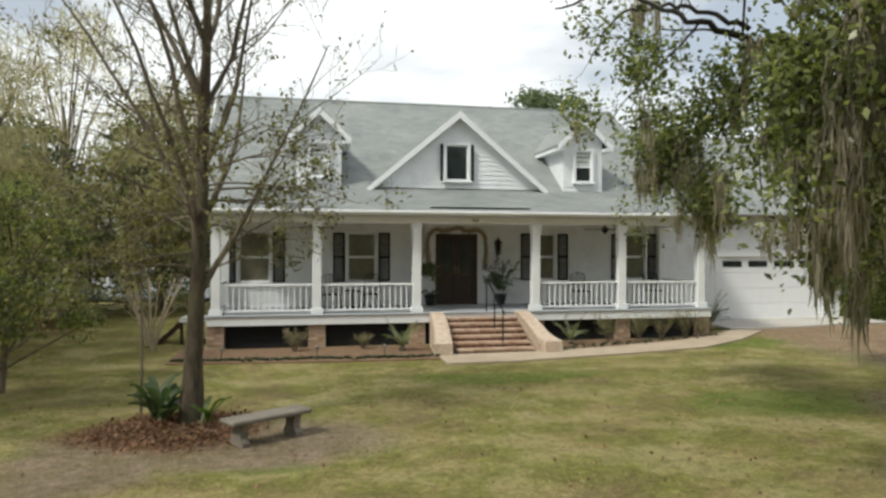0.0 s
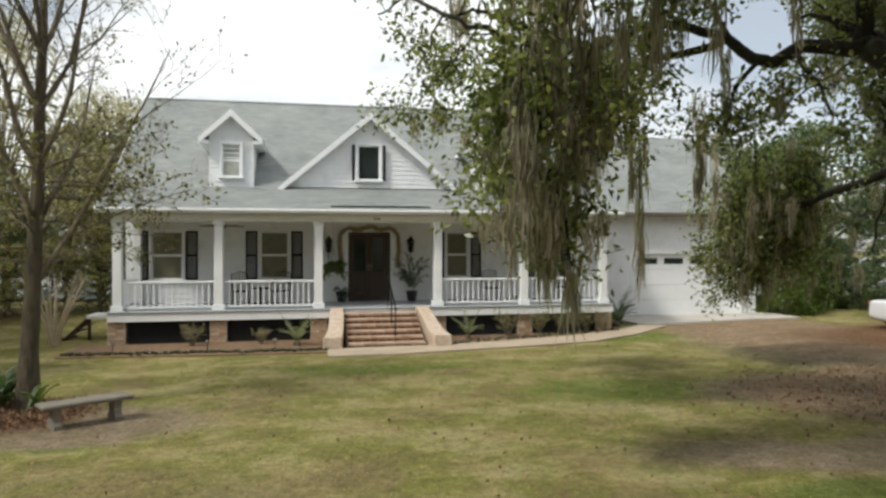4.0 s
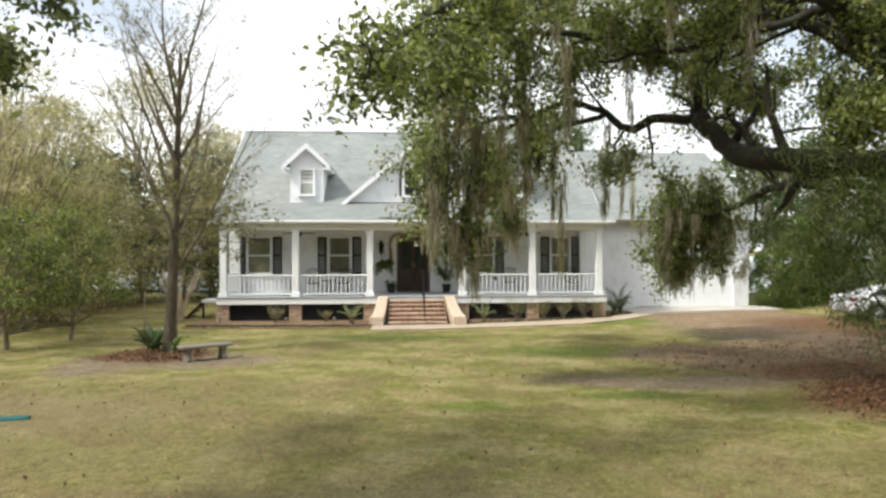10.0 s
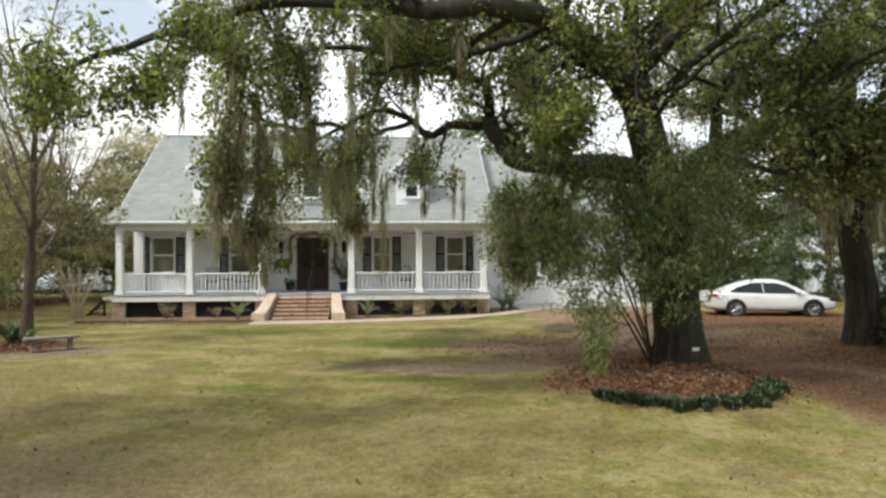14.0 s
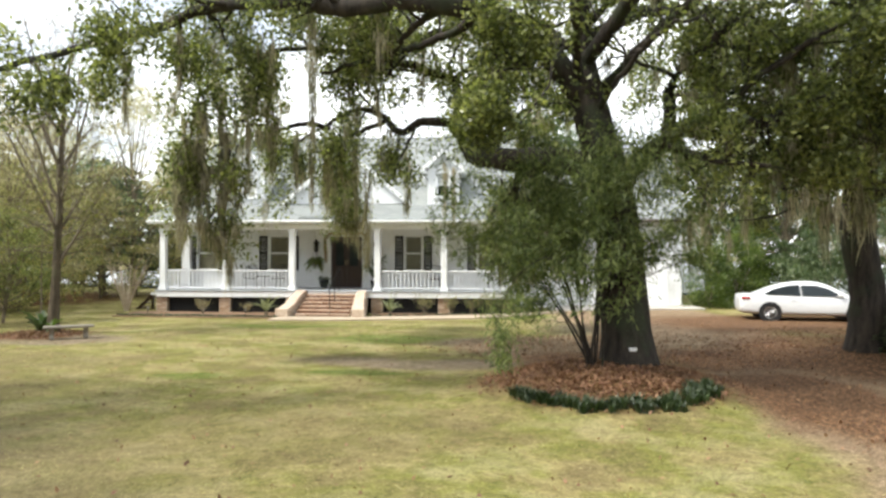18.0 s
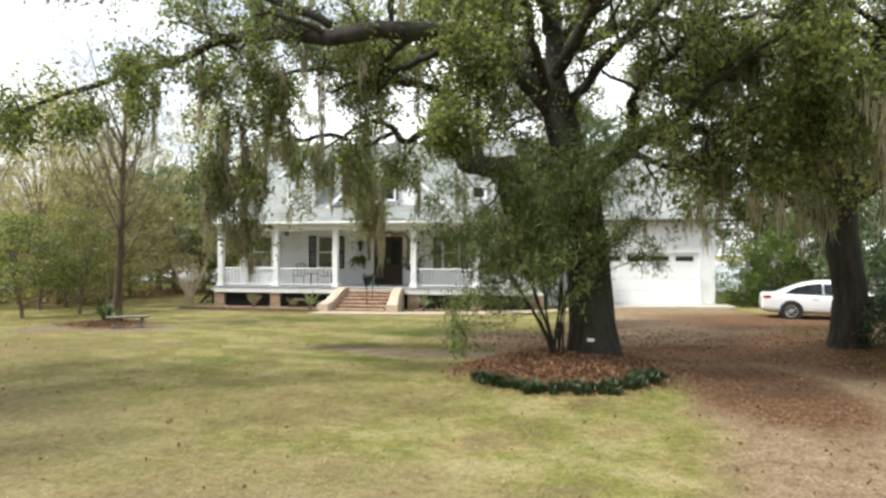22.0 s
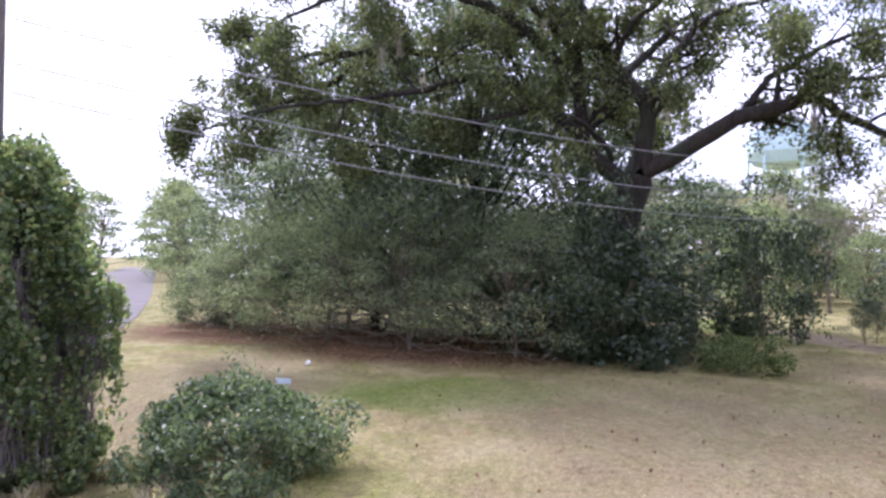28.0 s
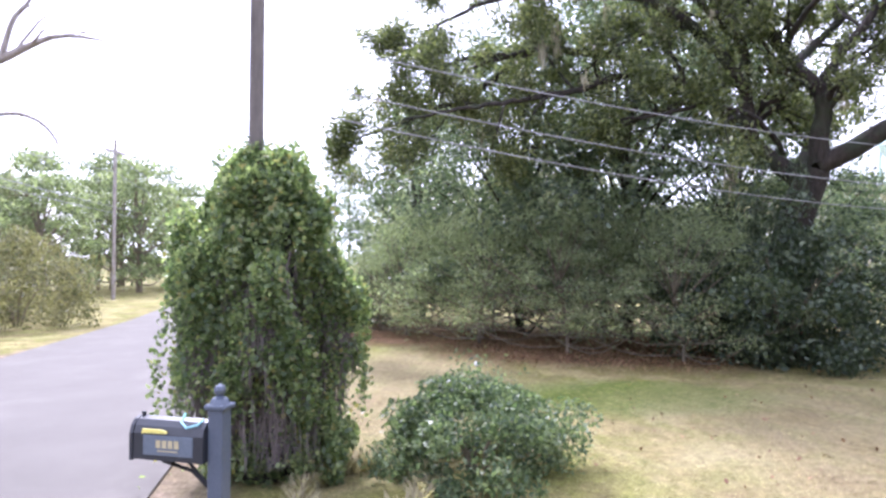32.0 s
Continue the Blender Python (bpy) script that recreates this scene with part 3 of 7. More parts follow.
strip("planting_bed", [(-2.9, 14.35), (0.0, 14.1), (2.0, 13.95), (3.55, 13.95)], [(-2.9, 16.5), (0.0, 16.5), (2.0, 16.5), (3.55, 16.5)], 0.035, 0.06, BED, "pine-straw planting bed along the porch", "flower bed")
strip("planting_bed", [(6.8, 14.75), (8.9, 15.3), (11.0, 16.05), (12.9, 16.85)], [(6.8, 16.5), (8.9, 16.5), (11.0, 16.6), (12.9, 17.4)], 0.035, 0.06, BED, "pine-straw planting bed between porch and path", "flower bed")
strip("lake", [(-30, 40), (-8, 34), (16, 32), (26, 27), (40, 24), (160, 5)], [(-60, 220), (-20, 220), (10, 220), (26, 220), (60, 220), (160, 220)], 0.22, 0.1, WATER, "pale open water of a lake behind the trees", "lake", False)


# ---------------------------------------------------------------- house
FZ, WALL_Y, COL_Y, CEIL_Z = 0.905, 19.35, 16.82, 3.62
COLS = (-2.07, 0.59, 3.36, 6.88, 9.58, 12.18)
house = thing("house", Matrix(), "white one-and-a-half-storey cottage with a columned front porch", "house")


def siding(owner, x0, x1, y, z0, z1, lap=0.17, clip=None):
    """Lapped boards facing -y; clip(z) gives the ends of a board at that height."""
    z = z0
    while z < z1 - 0.01:
        t = min(z + lap, z1)
        a, b = (x0, x1) if clip is None else clip(z)
        c, d = (x0, x1) if clip is None else clip(t)
        if b - a > 0.02:
            m = bmesh.new()
            v = [m.verts.new(p) for p in ((a, y - 0.022, z), (b, y - 0.022, z), (d, y - 0.004, t), (c, y - 0.004, t), (a, y, z), (b, y, z))]
            m.faces.new((v[0], v[1], v[2], v[3]))
            m.faces.new((v[4], v[5], v[1], v[0]))
            part("board", m, WHITE, owner)
        z = t


OPENINGS = [(-1.68, -0.78, 1.68, 3.17), (1.60, 2.46, 1.68, 3.17), (4.39, 5.77, FZ, 3.17), (7.70, 8.42, 1.68, 3.17), (10.90, 11.66, 1.68, 3.17)]


def front_wall():
    """Wall behind the porch, with its openings going through."""
    bm = bmesh.new()
    edges = [-2.25] + [v for o in OPENINGS for v in o[:2]] + [12.9]
    for i in range(0, len(edges), 2):
        bx(bm, edges[i], edges[i + 1], WALL_Y, WALL_Y + 0.2, FZ, 4.62)
    for a, b, z0, z1 in OPENINGS:
        bx(bm, a, b, WALL_Y, WALL_Y + 0.2, z1, 4.62)
        if z0 > FZ:
            bx(bm, a, b, WALL_Y, WALL_Y + 0.2, FZ, z0)
    wall = part("wall", bm, WHITE, house, "white lap-sided front wall")
    for i in range(0, len(edges), 2):
        siding(wall, edges[i], edges[i + 1], WALL_Y - 0.002, FZ, CEIL_Z)
    for a, b, z0, z1 in OPENINGS:
        siding(wall, a, b, WALL_Y - 0.002, z1, CEIL_Z)
        if z0 > FZ:
            siding(wall, a, b, WALL_Y - 0.002, FZ, z0)


front_wall()
part("wall", prism(bmesh.new(), [(WALL_Y, 0.0), (30.0, 0.0), (30.0, 4.5), (24.7, 8.2), (WALL_Y, 4.5)], "x", -2.45, -2.25), WHITE, house, "white gable-end wall")
part("wall", prism(bmesh.new(), [(WALL_Y, 0.0), (30.0, 0.0), (30.0, 4.5), (24.7, 8.2), (WALL_Y, 4.5)], "x", 12.5, 12.7), WHITE, house, "white gable-end wall")
part("wall", box(-2.25, 12.5, 29.8, 30.0, 0, 4.5), WHITE, house, "white back wall")
part("wall", box(-2.24, 12.49, WALL_Y + 2.6, WALL_Y + 2.7, FZ, 4.4), surface("dim_interior_wall", (0.25, 0.23, 0.2), (0.32, 0.3, 0.26), 0.8), house, "dim inner wall seen through panes")
part("floor", box(-2.24, 12.49, WALL_Y + 0.2, WALL_Y + 2.6, FZ - 0.1, FZ), WOODD, house, "dark inner floor")

# porch floor, band, ceiling, beam, fascia
deck = part("porch_floor", box(-2.30, 12.46, 16.54, WALL_Y - 0.04, FZ - 0.05, FZ - 0.031), FLOOR, house, "grey painted porch boards")
board_mesh = bpy.data.meshes.new("board")
bm = box(0.0, 0.138, 16.52, WALL_Y - 0.03, FZ - 0.03, FZ, 0.003)
bm.to_mesh(board_mesh)
bm.free()
board_mesh.materials.append(FLOOR)
for i in range(104):
    shared("board", board_mesh, deck, pose(-2.30 + i * 0.142, 0, 0))
part("floor_band", box(-2.28, 12.42, 16.56, 16.62, 0.63, FZ - 0.032, 0.006), TRIM, house, "white band under the porch floor")
part("floor_band", box(-2.28, -2.22, 16.625, WALL_Y, 0.63, FZ - 0.032, 0.006), TRIM, house)
part("floor_band", box(12.36, 12.42, 16.625, WALL_Y, 0.63, FZ - 0.032, 0.006), TRIM, house)
bm = bmesh.new()
for i in range(28):
    y = 16.70 + i * 0.094
    bx(bm, -2.2, 12.36, y, y + 0.091, CEIL_Z - 0.03, CEIL_Z)
part("porch_ceiling", bm, CEIL, house, "warm beige tongue-and-groove porch ceiling")
part("beam", box(-2.20, 12.34, 16.70, 16.96, 3.41, 3.64, 0.008), TRIM, house, "white boxed porch beam")
part("beam", box(-2.20, -1.94, 16.965, WALL_Y, 3.41, 3.64, 0.008), TRIM, house)
part("beam", box(12.08, 12.34, 16.965, WALL_Y, 3.41, 3.64, 0.008), TRIM, house)
part("soffit", box(-2.52, 12.66, 16.40, 16.70, 3.64, 3.66), TRIM, house)
part("fascia", box(-2.56, 12.70, 16.355, 16.395, 3.60, 3.755, 0.006), TRIM, house, "white fascia board")
part("gutter", box(-2.56, 12.70, 16.27, 16.35, 3.66, 3.75, 0.02), TRIM, house, "white metal gutter")


def column_mesh():
    bm = bmesh.new()
    h = 3.41 - FZ
    bx(bm, -0.165, 0.165, -0.165, 0.165, 0.0, 0.16, 0.01)
    bx(bm, -0.12, 0.12, -0.12, 0.12, 0.16, h - 0.12, 0.012)
    bx(bm, -0.15, 0.15, -0.15, 0.15, h - 0.12, h, 0.012)
    bx(bm, -0.135, 0.135, -0.135, 0.135, h - 0.20, h - 0.165, 0.005)
    me = bpy.data.meshes.new("column")
    bm.to_mesh(me)
    bm.free()
    me.materials.append(TRIM)
    return me


col_me = column_mesh()
for x in COLS:
    shared("column", col_me, house, pose(x, COL_Y, FZ))["label"] = "square white porch column"
for x in (-2.07, 12.18):
    shared("column", col_me, house, pose(x, WALL_Y - 0.17, FZ))["label"] = "white pilaster against the wall"


def mesh_of(bm, name, material):
    me = bpy.data.meshes.new(name)
    bm.to_mesh(me)
    bm.free()
    me.materials.append(material)
    return me


BAL = mesh_of(box(-0.018, 0.018, -0.018, 0.018, 0, 0.64, 0.004), "baluster", TRIM)


def railing(p, q):
    p, q = Vector((*p, FZ)), Vector((*q, FZ))
    r = new("railing")
    r.parent = house
    d = q - p
    r.matrix_basis = Matrix.Translation(p) @ Euler((0, 0, math.atan2(d.y, d.x))).to_matrix().to_4x4()
    r["label"] = "white wooden porch railing"
    length = d.length
    part("top_rail", box(0, length, -0.045, 0.045, 0.76, 0.82, 0.01), TRIM, r)
    part("bottom_rail", box(0, length, -0.03, 0.03, 0.07, 0.12, 0.006), TRIM, r)
    k = max(2, round(length / 0.16))
    for i in range(1, k):
        shared("baluster", BAL, r, pose(length * i / k, 0, 0.12))


for a, b in ((0, 1), (1, 2), (3, 4), (4, 5)):
    railing((COLS[a] + 0.12, COL_Y), (COLS[b] - 0.12, COL_Y))
railing((-2.07, COL_Y + 0.12), (-2.07, WALL_Y - 0.3))
railing((12.18, COL_Y + 0.12), (12.18, WALL_Y - 0.3))

# brick piers and dark lattice below the porch
BRICK_ME = mesh_of(box(-0.097, 0.097, -0.046, 0.046, -0.029, 0.029, 0.005), "brick", BRICKP)
BRICK_RED = mesh_of(box(-0.097, 0.097, -0.046, 0.046, -0.029, 0.029, 0.005), "brick", BRICKT)
BRICK_RISER = mesh_of(box(-0.097, 0.097, -0.046, 0.046, -0.029, 0.029, 0.005), "brick", BRICKD)
PIERS = (-2.07, 0.59, 3.36, 6.88, 9.58, 12.18)
piers = []
for x in PIERS:
    w = 0.24
    p = part("pier", box(x - w + 0.012, x + w - 0.012, 16.66, 17.08, -0.05, 0.63), MORTAR, house, "weathered tan brick pier")
    piers.append((p, x, w))


def lattice(x0, x1, y):
    # near-black sheet behind the slats stands in for the shade under the porch
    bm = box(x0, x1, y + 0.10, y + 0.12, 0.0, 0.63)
    h, n = 0.60, int((x1 - x0 + 0.6) / 0.13)
    for i in range(n):
        for s in (1, -1):
            a = x0 + (i * 0.13 - 0.6 if s > 0 else i * 0.13)
            pts = [(a, 0.02), (a + s * h, 0.02 + h)]
            clipped = []
            t0, t1 = 0.0, 1.0
            dx = pts[1][0] - pts[0][0]
            for lim, sign in ((x0, 1), (x1, -1)):
                t = (lim - pts[0][0]) / dx
                if dx * sign > 0:
                    t0 = max(t0, t)
                else:
                    t1 = min(t1, t)
            if t1 - t0 > 0.05:
                p = [Vector((pts[0][0] + dx * t, y + (0.03 if s > 0 else 0.045), 0.02 + h * t)) for t in (t0, t1)]
                tube(bm, p, 0.012, 4)
    return part("lattice_panel", bm, DARK, house, "black lattice skirting panel with a sheet of painted shade behind")


for a, b in zip(PIERS, PIERS[1:]):
    if a == 3.36:
        lattice(a + 0.25, 3.75, 16.75)
        lattice(6.5, b - 0.25, 16.75)
    else:
        lattice(a + 0.25, b - 0.25, 16.75)


def window(cx, z0, w, h, y, parent, shutters=0.0, pane=None, rows=2, label="white double-hung window"):
    """A sash window set through a wall facing -y."""
    e = new("window")
    e.parent = parent
    e.matrix_basis = pose(cx, y, z0)
    e["label"] = label
    f = bmesh.new()
    t = 0.075
    bx(f, -w / 2 - t, -w / 2, -0.055, 0.10, -t, h + t, 0.006)
    bx(f, w / 2, w / 2 + t, -0.055, 0.10, -t, h + t, 0.006)
    bx(f, -w / 2, w / 2, -0.055, 0.10, h, h + t, 0.006)
    part("frame", f, TRIM, e)
    part("sill", box(-w / 2 - t - 0.03, w / 2 + t + 0.03, -0.10, 0.10, -t, -0.004, 0.008), TRIM, e)
    s = bmesh.new()
    for k in range(rows):
        a, b = h * k / rows, h * (k + 1) / rows
        yy = 0.02 + 0.025 * k
        bx(s, -w / 2, w / 2, yy, yy + 0.03, a, a + 0.035)
        bx(s, -w / 2, w / 2, yy, yy + 0.03, b - 0.035, b)
        bx(s, -w / 2, -w / 2 + 0.035, yy, yy + 0.03, a + 0.036, b - 0.036)
        bx(s, w / 2 - 0.035, w / 2, yy, yy + 0.03, a + 0.036, b - 0.036)
    part("sash", s, TRIM, e)
    for k in range(rows):
        a, b = h * k / rows, h * (k + 1) / rows
        yy = 0.032 + 0.025 * k
        part("pane", box(-w / 2 + 0.036, w / 2 - 0.036, yy, yy + 0.006, a + 0.036, b - 0.036), (pane or GLASS) if not isinstance(pane, tuple) else pane[k], e)
    if shutters:
        for sx in (-1, 1):
            c = sx * (w / 2 + 0.10 + shutters / 2)
            m = bmesh.new()
            for a, b in ((c - shutters / 2, c - shutters / 2 + 0.05), (c + shutters / 2 - 0.05, c + shutters / 2)):
                bx(m, a, b, -0.05, -0.026, -0.02, h + 0.02)
            for zc in (-0.02, h / 2 - 0.03, h - 0.04):
                bx(m, c - shutters / 2 + 0.051, c + shutters / 2 - 0.051, -0.05, -0.026, zc, zc + 0.06)
            k = int(h / 0.06)
            for i in range(k):
                zz = h * (i + 0.5) / k
                bx(m, c - shutters / 2 + 0.051, c + shutters / 2 - 0.051, -0.045, -0.030, zz - 0.017, zz + 0.02)
            part("shutter", m, BLACK, e, "black louvred shutter")
    return e


for a, b, z0, z1 in (OPENINGS[0], OPENINGS[1], OPENINGS[3], OPENINGS[4]):
    window((a + b) / 2, z0, b - a, z1 - z0, WALL_Y, house, 0.36, (GLASSB, GLASSB), label="white sash window between black shutters")


def front_door():
    x0, x1, z0, z1 = OPENINGS[2]
    e = new("front_door")
    e.parent = house
    e.matrix_basis = pose((x0 + x1) / 2, WALL_Y, z0)
    e["label"] = "dark mahogany double door with glazed panels"
    w, h = x1 - x0, z1 - z0
    f = bmesh.new()
    for a, b in ((-w / 2, -w / 2 + 0.07), (w / 2 - 0.07, w / 2)):
        bx(f, a, b, -0.03, 0.12, 0, h - 0.071)
    bx(f, -w / 2, w / 2, -0.03, 0.12, h - 0.07, h)
    part("door_frame", f, WOODD, e)
    for s in (-1, 1):
        a, b = (-w / 2 + 0.075, -0.004) if s < 0 else (0.004, w / 2 - 0.075)
        m = bmesh.new()
        hh = h - 0.075
        bx(m, a, a + 0.12, 0.02, 0.065, 0.01, hh, 0.004)
        bx(m, b - 0.12, b, 0.02, 0.065, 0.01, hh, 0.004)
        for c, d in ((0.01, 0.24), (0.82, 0.96), (hh - 0.16, hh)):
            bx(m, a + 0.121, b - 0.121, 0.02, 0.065, c, d, 0.004)
        bx(m, a + 0.121, b - 0.121, 0.035, 0.05, 0.24, 0.82)
        bx(m, a + 0.19, b - 0.19, 0.022, 0.034, 0.31, 0.75, 0.004)
        part("door_leaf", m, WOODD, e)
        part("pane", box(a + 0.121, b - 0.121, 0.04, 0.047, 0.96, hh - 0.16), GLASS, e)
        part("handle", tube(bmesh.new(), [(s * 0.05, 0.02, 1.02), (s * 0.05, -0.03, 1.03), (s * 0.05, -0.03, 1.22), (s * 0.05, 0.02, 1.23)], 0.011, 6), BRASS, e, "brass pull handle")
    part("threshold", box(-w / 2, w / 2, -0.08, 0.1, 0.001, 0.03), WOODD, e)


front_door()

# main and porch roofs
RX0, RX1, RIDGE_Y, RIDGE_Z, BRK_Y, BRK_Z = -2.9, 12.9, 24.7, 8.39, 19.3, 4.6


def shingled(name, quad, t, label="", rows=26):
    """A roof plane: quad is eave a, eave b, ridge b, ridge a; lapped courses lie on it."""
    a, b, c, d = (Vector(p) for p in quad)
    deck = part(name, slab(bmesh.new(), quad, t), SHINGLE, house, label)
    for i in range(rows):
        bm = bmesh.new()
        f0, f1 = i / rows, (i + 1) / rows
        p0, p1, p2, p3 = a.lerp(d, f0), b.lerp(c, f0), b.lerp(c, f1), a.lerp(d, f1)
        n = (p1 - p0).cross(p3 - p0).normalized()
        lift = n * 0.010
        v = [bm.verts.new(p) for p in (p0 + lift, p1 + lift, p2 + n * 0.004, p3 + n * 0.004, p0, p1)]
        bm.faces.new(v[:4])
        bm.faces.new((v[4], v[5], v[1], v[0]))
        part("shingle_course", bm, SHINGLE, deck)
    return deck


shingled("roof", ((RX0, BRK_Y, BRK_Z), (RX1, BRK_Y, BRK_Z), (RX1, RIDGE_Y, RIDGE_Z), (RX0, RIDGE_Y, RIDGE_Z)), 0.14, "grey-green asphalt shingle roof", 44)
shingled("roof", ((RX1, 30.4, 4.4), (RX0, 30.4, 4.4), (RX0, RIDGE_Y, RIDGE_Z), (RX1, RIDGE_Y, RIDGE_Z)), 0.14, "", 30)
shingled("porch_roof", ((-2.6, 16.3, 3.765), (12.74, 16.3, 3.765), (12.9, BRK_Y, BRK_Z + 0.01), (-2.85, BRK_Y, BRK_Z + 0.01)), 0.08, "low grey-green shingle porch roof", 20)
part("ridge_cap", tube(bmesh.new(), [(RX0, RIDGE_Y, RIDGE_Z), (RX1, RIDGE_Y, RIDGE_Z)], 0.06, 8), SHINGLE, house)
for x in (RX0 - 0.02, RX1 + 0.02):
    bm = prism(bmesh.new(), [(BRK_Y, BRK_Z - 0.02), (RIDGE_Y, RIDGE_Z - 0.02), (RIDGE_Y, RIDGE_Z - 0.2), (BRK_Y, BRK_Z - 0.2)], "x", x - 0.015, x + 0.015)
    part("rake_board", bm, TRIM, house, "white rake board")
part("gutter_guard", box(3.7, 6.6, 16.42, 16.66, 3.845, 3.86), IRON, house, "dark strip lying on the porch roof")


def roof_y(z):
    return BRK_Y + (z - BRK_Z) / (RIDGE_Z - BRK_Z) * (RIDGE_Y - BRK_Y)


def gable(name, cx, half, z0, peak, eave_half, eave_z, front, wall_half, label):
    """A front-facing gable: a lap-sided face, roof slopes running back into the main roof, white rake trim."""
    g = new(name)
    g.parent = house
    g["label"] = label
    slope = (peak - eave_z) / eave_half
    top = peak - 0.14
    face = bmesh.new()
    if wall_half >= half:
        prism(face, [(cx - half, z0), (cx + half, z0), (cx, top)], "y", front + 0.004, front + 0.12)
        clip = lambda z: (cx - (top - z) / (top - z0) * half, cx + (top - z) / (top - z0) * half)
    else:
        zs = top - slope * wall_half
        prism(face, [(cx - wall_half, z0), (cx + wall_half, z0), (cx + wall_half, zs), (cx, top), (cx - wall_half, zs)], "y", front + 0.004, front + 0.12)
        clip = lambda z: (cx - wall_half, cx + wall_half) if z < zs else (cx - (top - z) / slope, cx + (top - z) / slope)
    siding(part("face", face, WHITE, g, "white lap siding"), 0, 0, front, z0, top - 0.05, 0.15, clip)
    if wall_half < half:
        zs = top - slope * wall_half
        for s in (-1, 1):
            x = cx + s * wall_half
            m = prism(bmesh.new(), [(front + 0.12, z0), (front + 0.13, zs), (roof_y(zs) + 0.1, zs), (roof_y(z0) + 0.2, z0)], "x", x - s * 0.1, x)
            part("cheek", m, WHITE, g)
    over = front - 0.28
    for s in (-1, 1):
        q = [(cx + s * eave_half, over, eave_z), (cx, over, peak), (cx, roof_y(peak) + 0.15, peak), (cx + s * eave_half, roof_y(eave_z) + 0.15, eave_z)]
        part("slope", slab(bmesh.new(), q, 0.09), SHINGLE, g, "grey-green shingles")
        n = Vector((s * slope, 0, 1)).normalized()
        w = 0.19
        m = prism(bmesh.new(), [(cx + s * eave_half, eave_z - 0.02), (cx, peak - 0.02), (cx, peak - 0.02 - w * 1.25), (cx + s * (eave_half - 0.02), eave_z - 0.02 - w * 1.0)], "y", over - 0.03, over + 0.015)
        part("rake_trim", m, TRIM, g, "white rake trim")
        m = prism(bmesh.new(), [(cx + s * eave_half, eave_z - 0.10), (cx, peak - 0.10), (cx, peak - 0.13), (cx + s * eave_half, eave_z - 0.13)], "y", over + 0.016, front)
        part("soffit", m, TRIM, g)
        if wall_half < half:
            part("eave_return", box(cx + s * (wall_half + 0.0), cx + s * eave_half, over, roof_y(eave_z), eave_z - 0.20, eave_z - 0.095, 0.004), TRIM, g, "white eave return")
    return g


g = gable("front_gable", 5.10, 2.92, 4.62, 7.10, 2.95, 4.60, 19.22, 9.0, "wide white front gable over the entrance")
window(5.05, 4.88, 0.72, 1.12, 19.145, g, 0.09, (GLASS, GLASS), 1, "dark attic window between narrow black shutters")
for cx in (0.71, 9.38):
    d = gable("dormer", cx, 2.0, 4.60, 7.05, 0.97, 6.13, 19.28, 0.68, "white gabled dormer")
    window(cx, 4.92, 0.55, 1.02, 19.205, d, 0.0, (GLASS if cx > 5 else GLASSL, GLASSL), label="white dormer sash window")

# garage wing
part("garage_wall", box(12.7, 14.75, 19.80, 20.0, 0.0, 3.9), WHITE, house, "white lap-sided garage wall")
part("garage_wall", box(19.05, 19.75, 19.80, 20.0, 0.0, 3.9), WHITE, house)
part("garage_wall", box(14.75, 19.05, 19.80, 20.0, 2.42, 3.9), WHITE, house)
gs = part("garage_siding", box(12.7, 12.72, 19.78, 19.80, 0.2, 3.85), WHITE, house)
siding(gs, 12.7, 14.62, 19.79, 0.2, 3.85)
siding(gs, 19.18, 19.75, 19.79, 0.2, 3.85)
siding(gs, 14.62, 19.18, 19.79, 2.55, 3.85)
part("garage_wall", box(19.55, 19.75, 20.0, 29.8, 0.0, 3.9), WHITE, house)
gd = new("garage_door")
gd.parent = house
gd.matrix_basis = pose(14.75, 19.86, 0.17)
gd["label"] = "wide white sectional garage door with a row of small dark panes"
for k in range(4):
    part("panel", box(0.005, 4.295, 0.0, 0.05, 0.56 * k + 0.004, 0.56 * (k + 1) - 0.004, 0.006), TRIM, gd, "white door panel")
for k in range(4):
    part("pane", box(0.22 + 1.04 * k, 0.98 + 1.04 * k, -0.008, 0.0, 0.56 * 3 + 0.2, 0.56 * 3 + 0.42), GLASS, gd, "dark slot window")
bm = bmesh.new()
bx(bm, 14.62, 14.75, 19.755, 19.80, 0.15, 2.42, 0.005)
bx(bm, 19.05, 19.18, 19.755, 19.80, 0.15, 2.42, 0.005)
bx(bm, 14.62, 19.18, 19.755, 19.80, 2.421, 2.56, 0.005)
part("garage_trim", bm, TRIM, house, "white garage door trim")
shingled("garage_roof", ((12.72, 19.3, 3.92), (20.2, 19.3, 3.92), (20.2, 25.0, 7.6), (12.72, 25.0, 7.6)), 0.12, "grey-green shingle garage roof", 36)
shingled("garage_roof", ((20.2, 30.4, 3.92), (12.72, 30.4, 3.92), (12.72, 25.0, 7.6), (20.2, 25.0, 7.6)), 0.12, "", 20)
part("garage_gutter", box(12.9, 20.2, 19.22, 19.30, 3.80, 3.90, 0.015), surface("brown_gutter", (0.10, 0.08, 0.065), (0.15, 0.12, 0.10), 0.5), house, "brown metal gutter")
part("garage_gable", prism(bmesh.new(), [(19.5, 3.9), (30.2, 3.9), (25.0, 7.45)], "x", 19.6, 19.75), WHITE, house)
part("garage_floor", box(12.71, 19.54, 20.01, 29.7, 0.02, 0.1), SLABM, house)

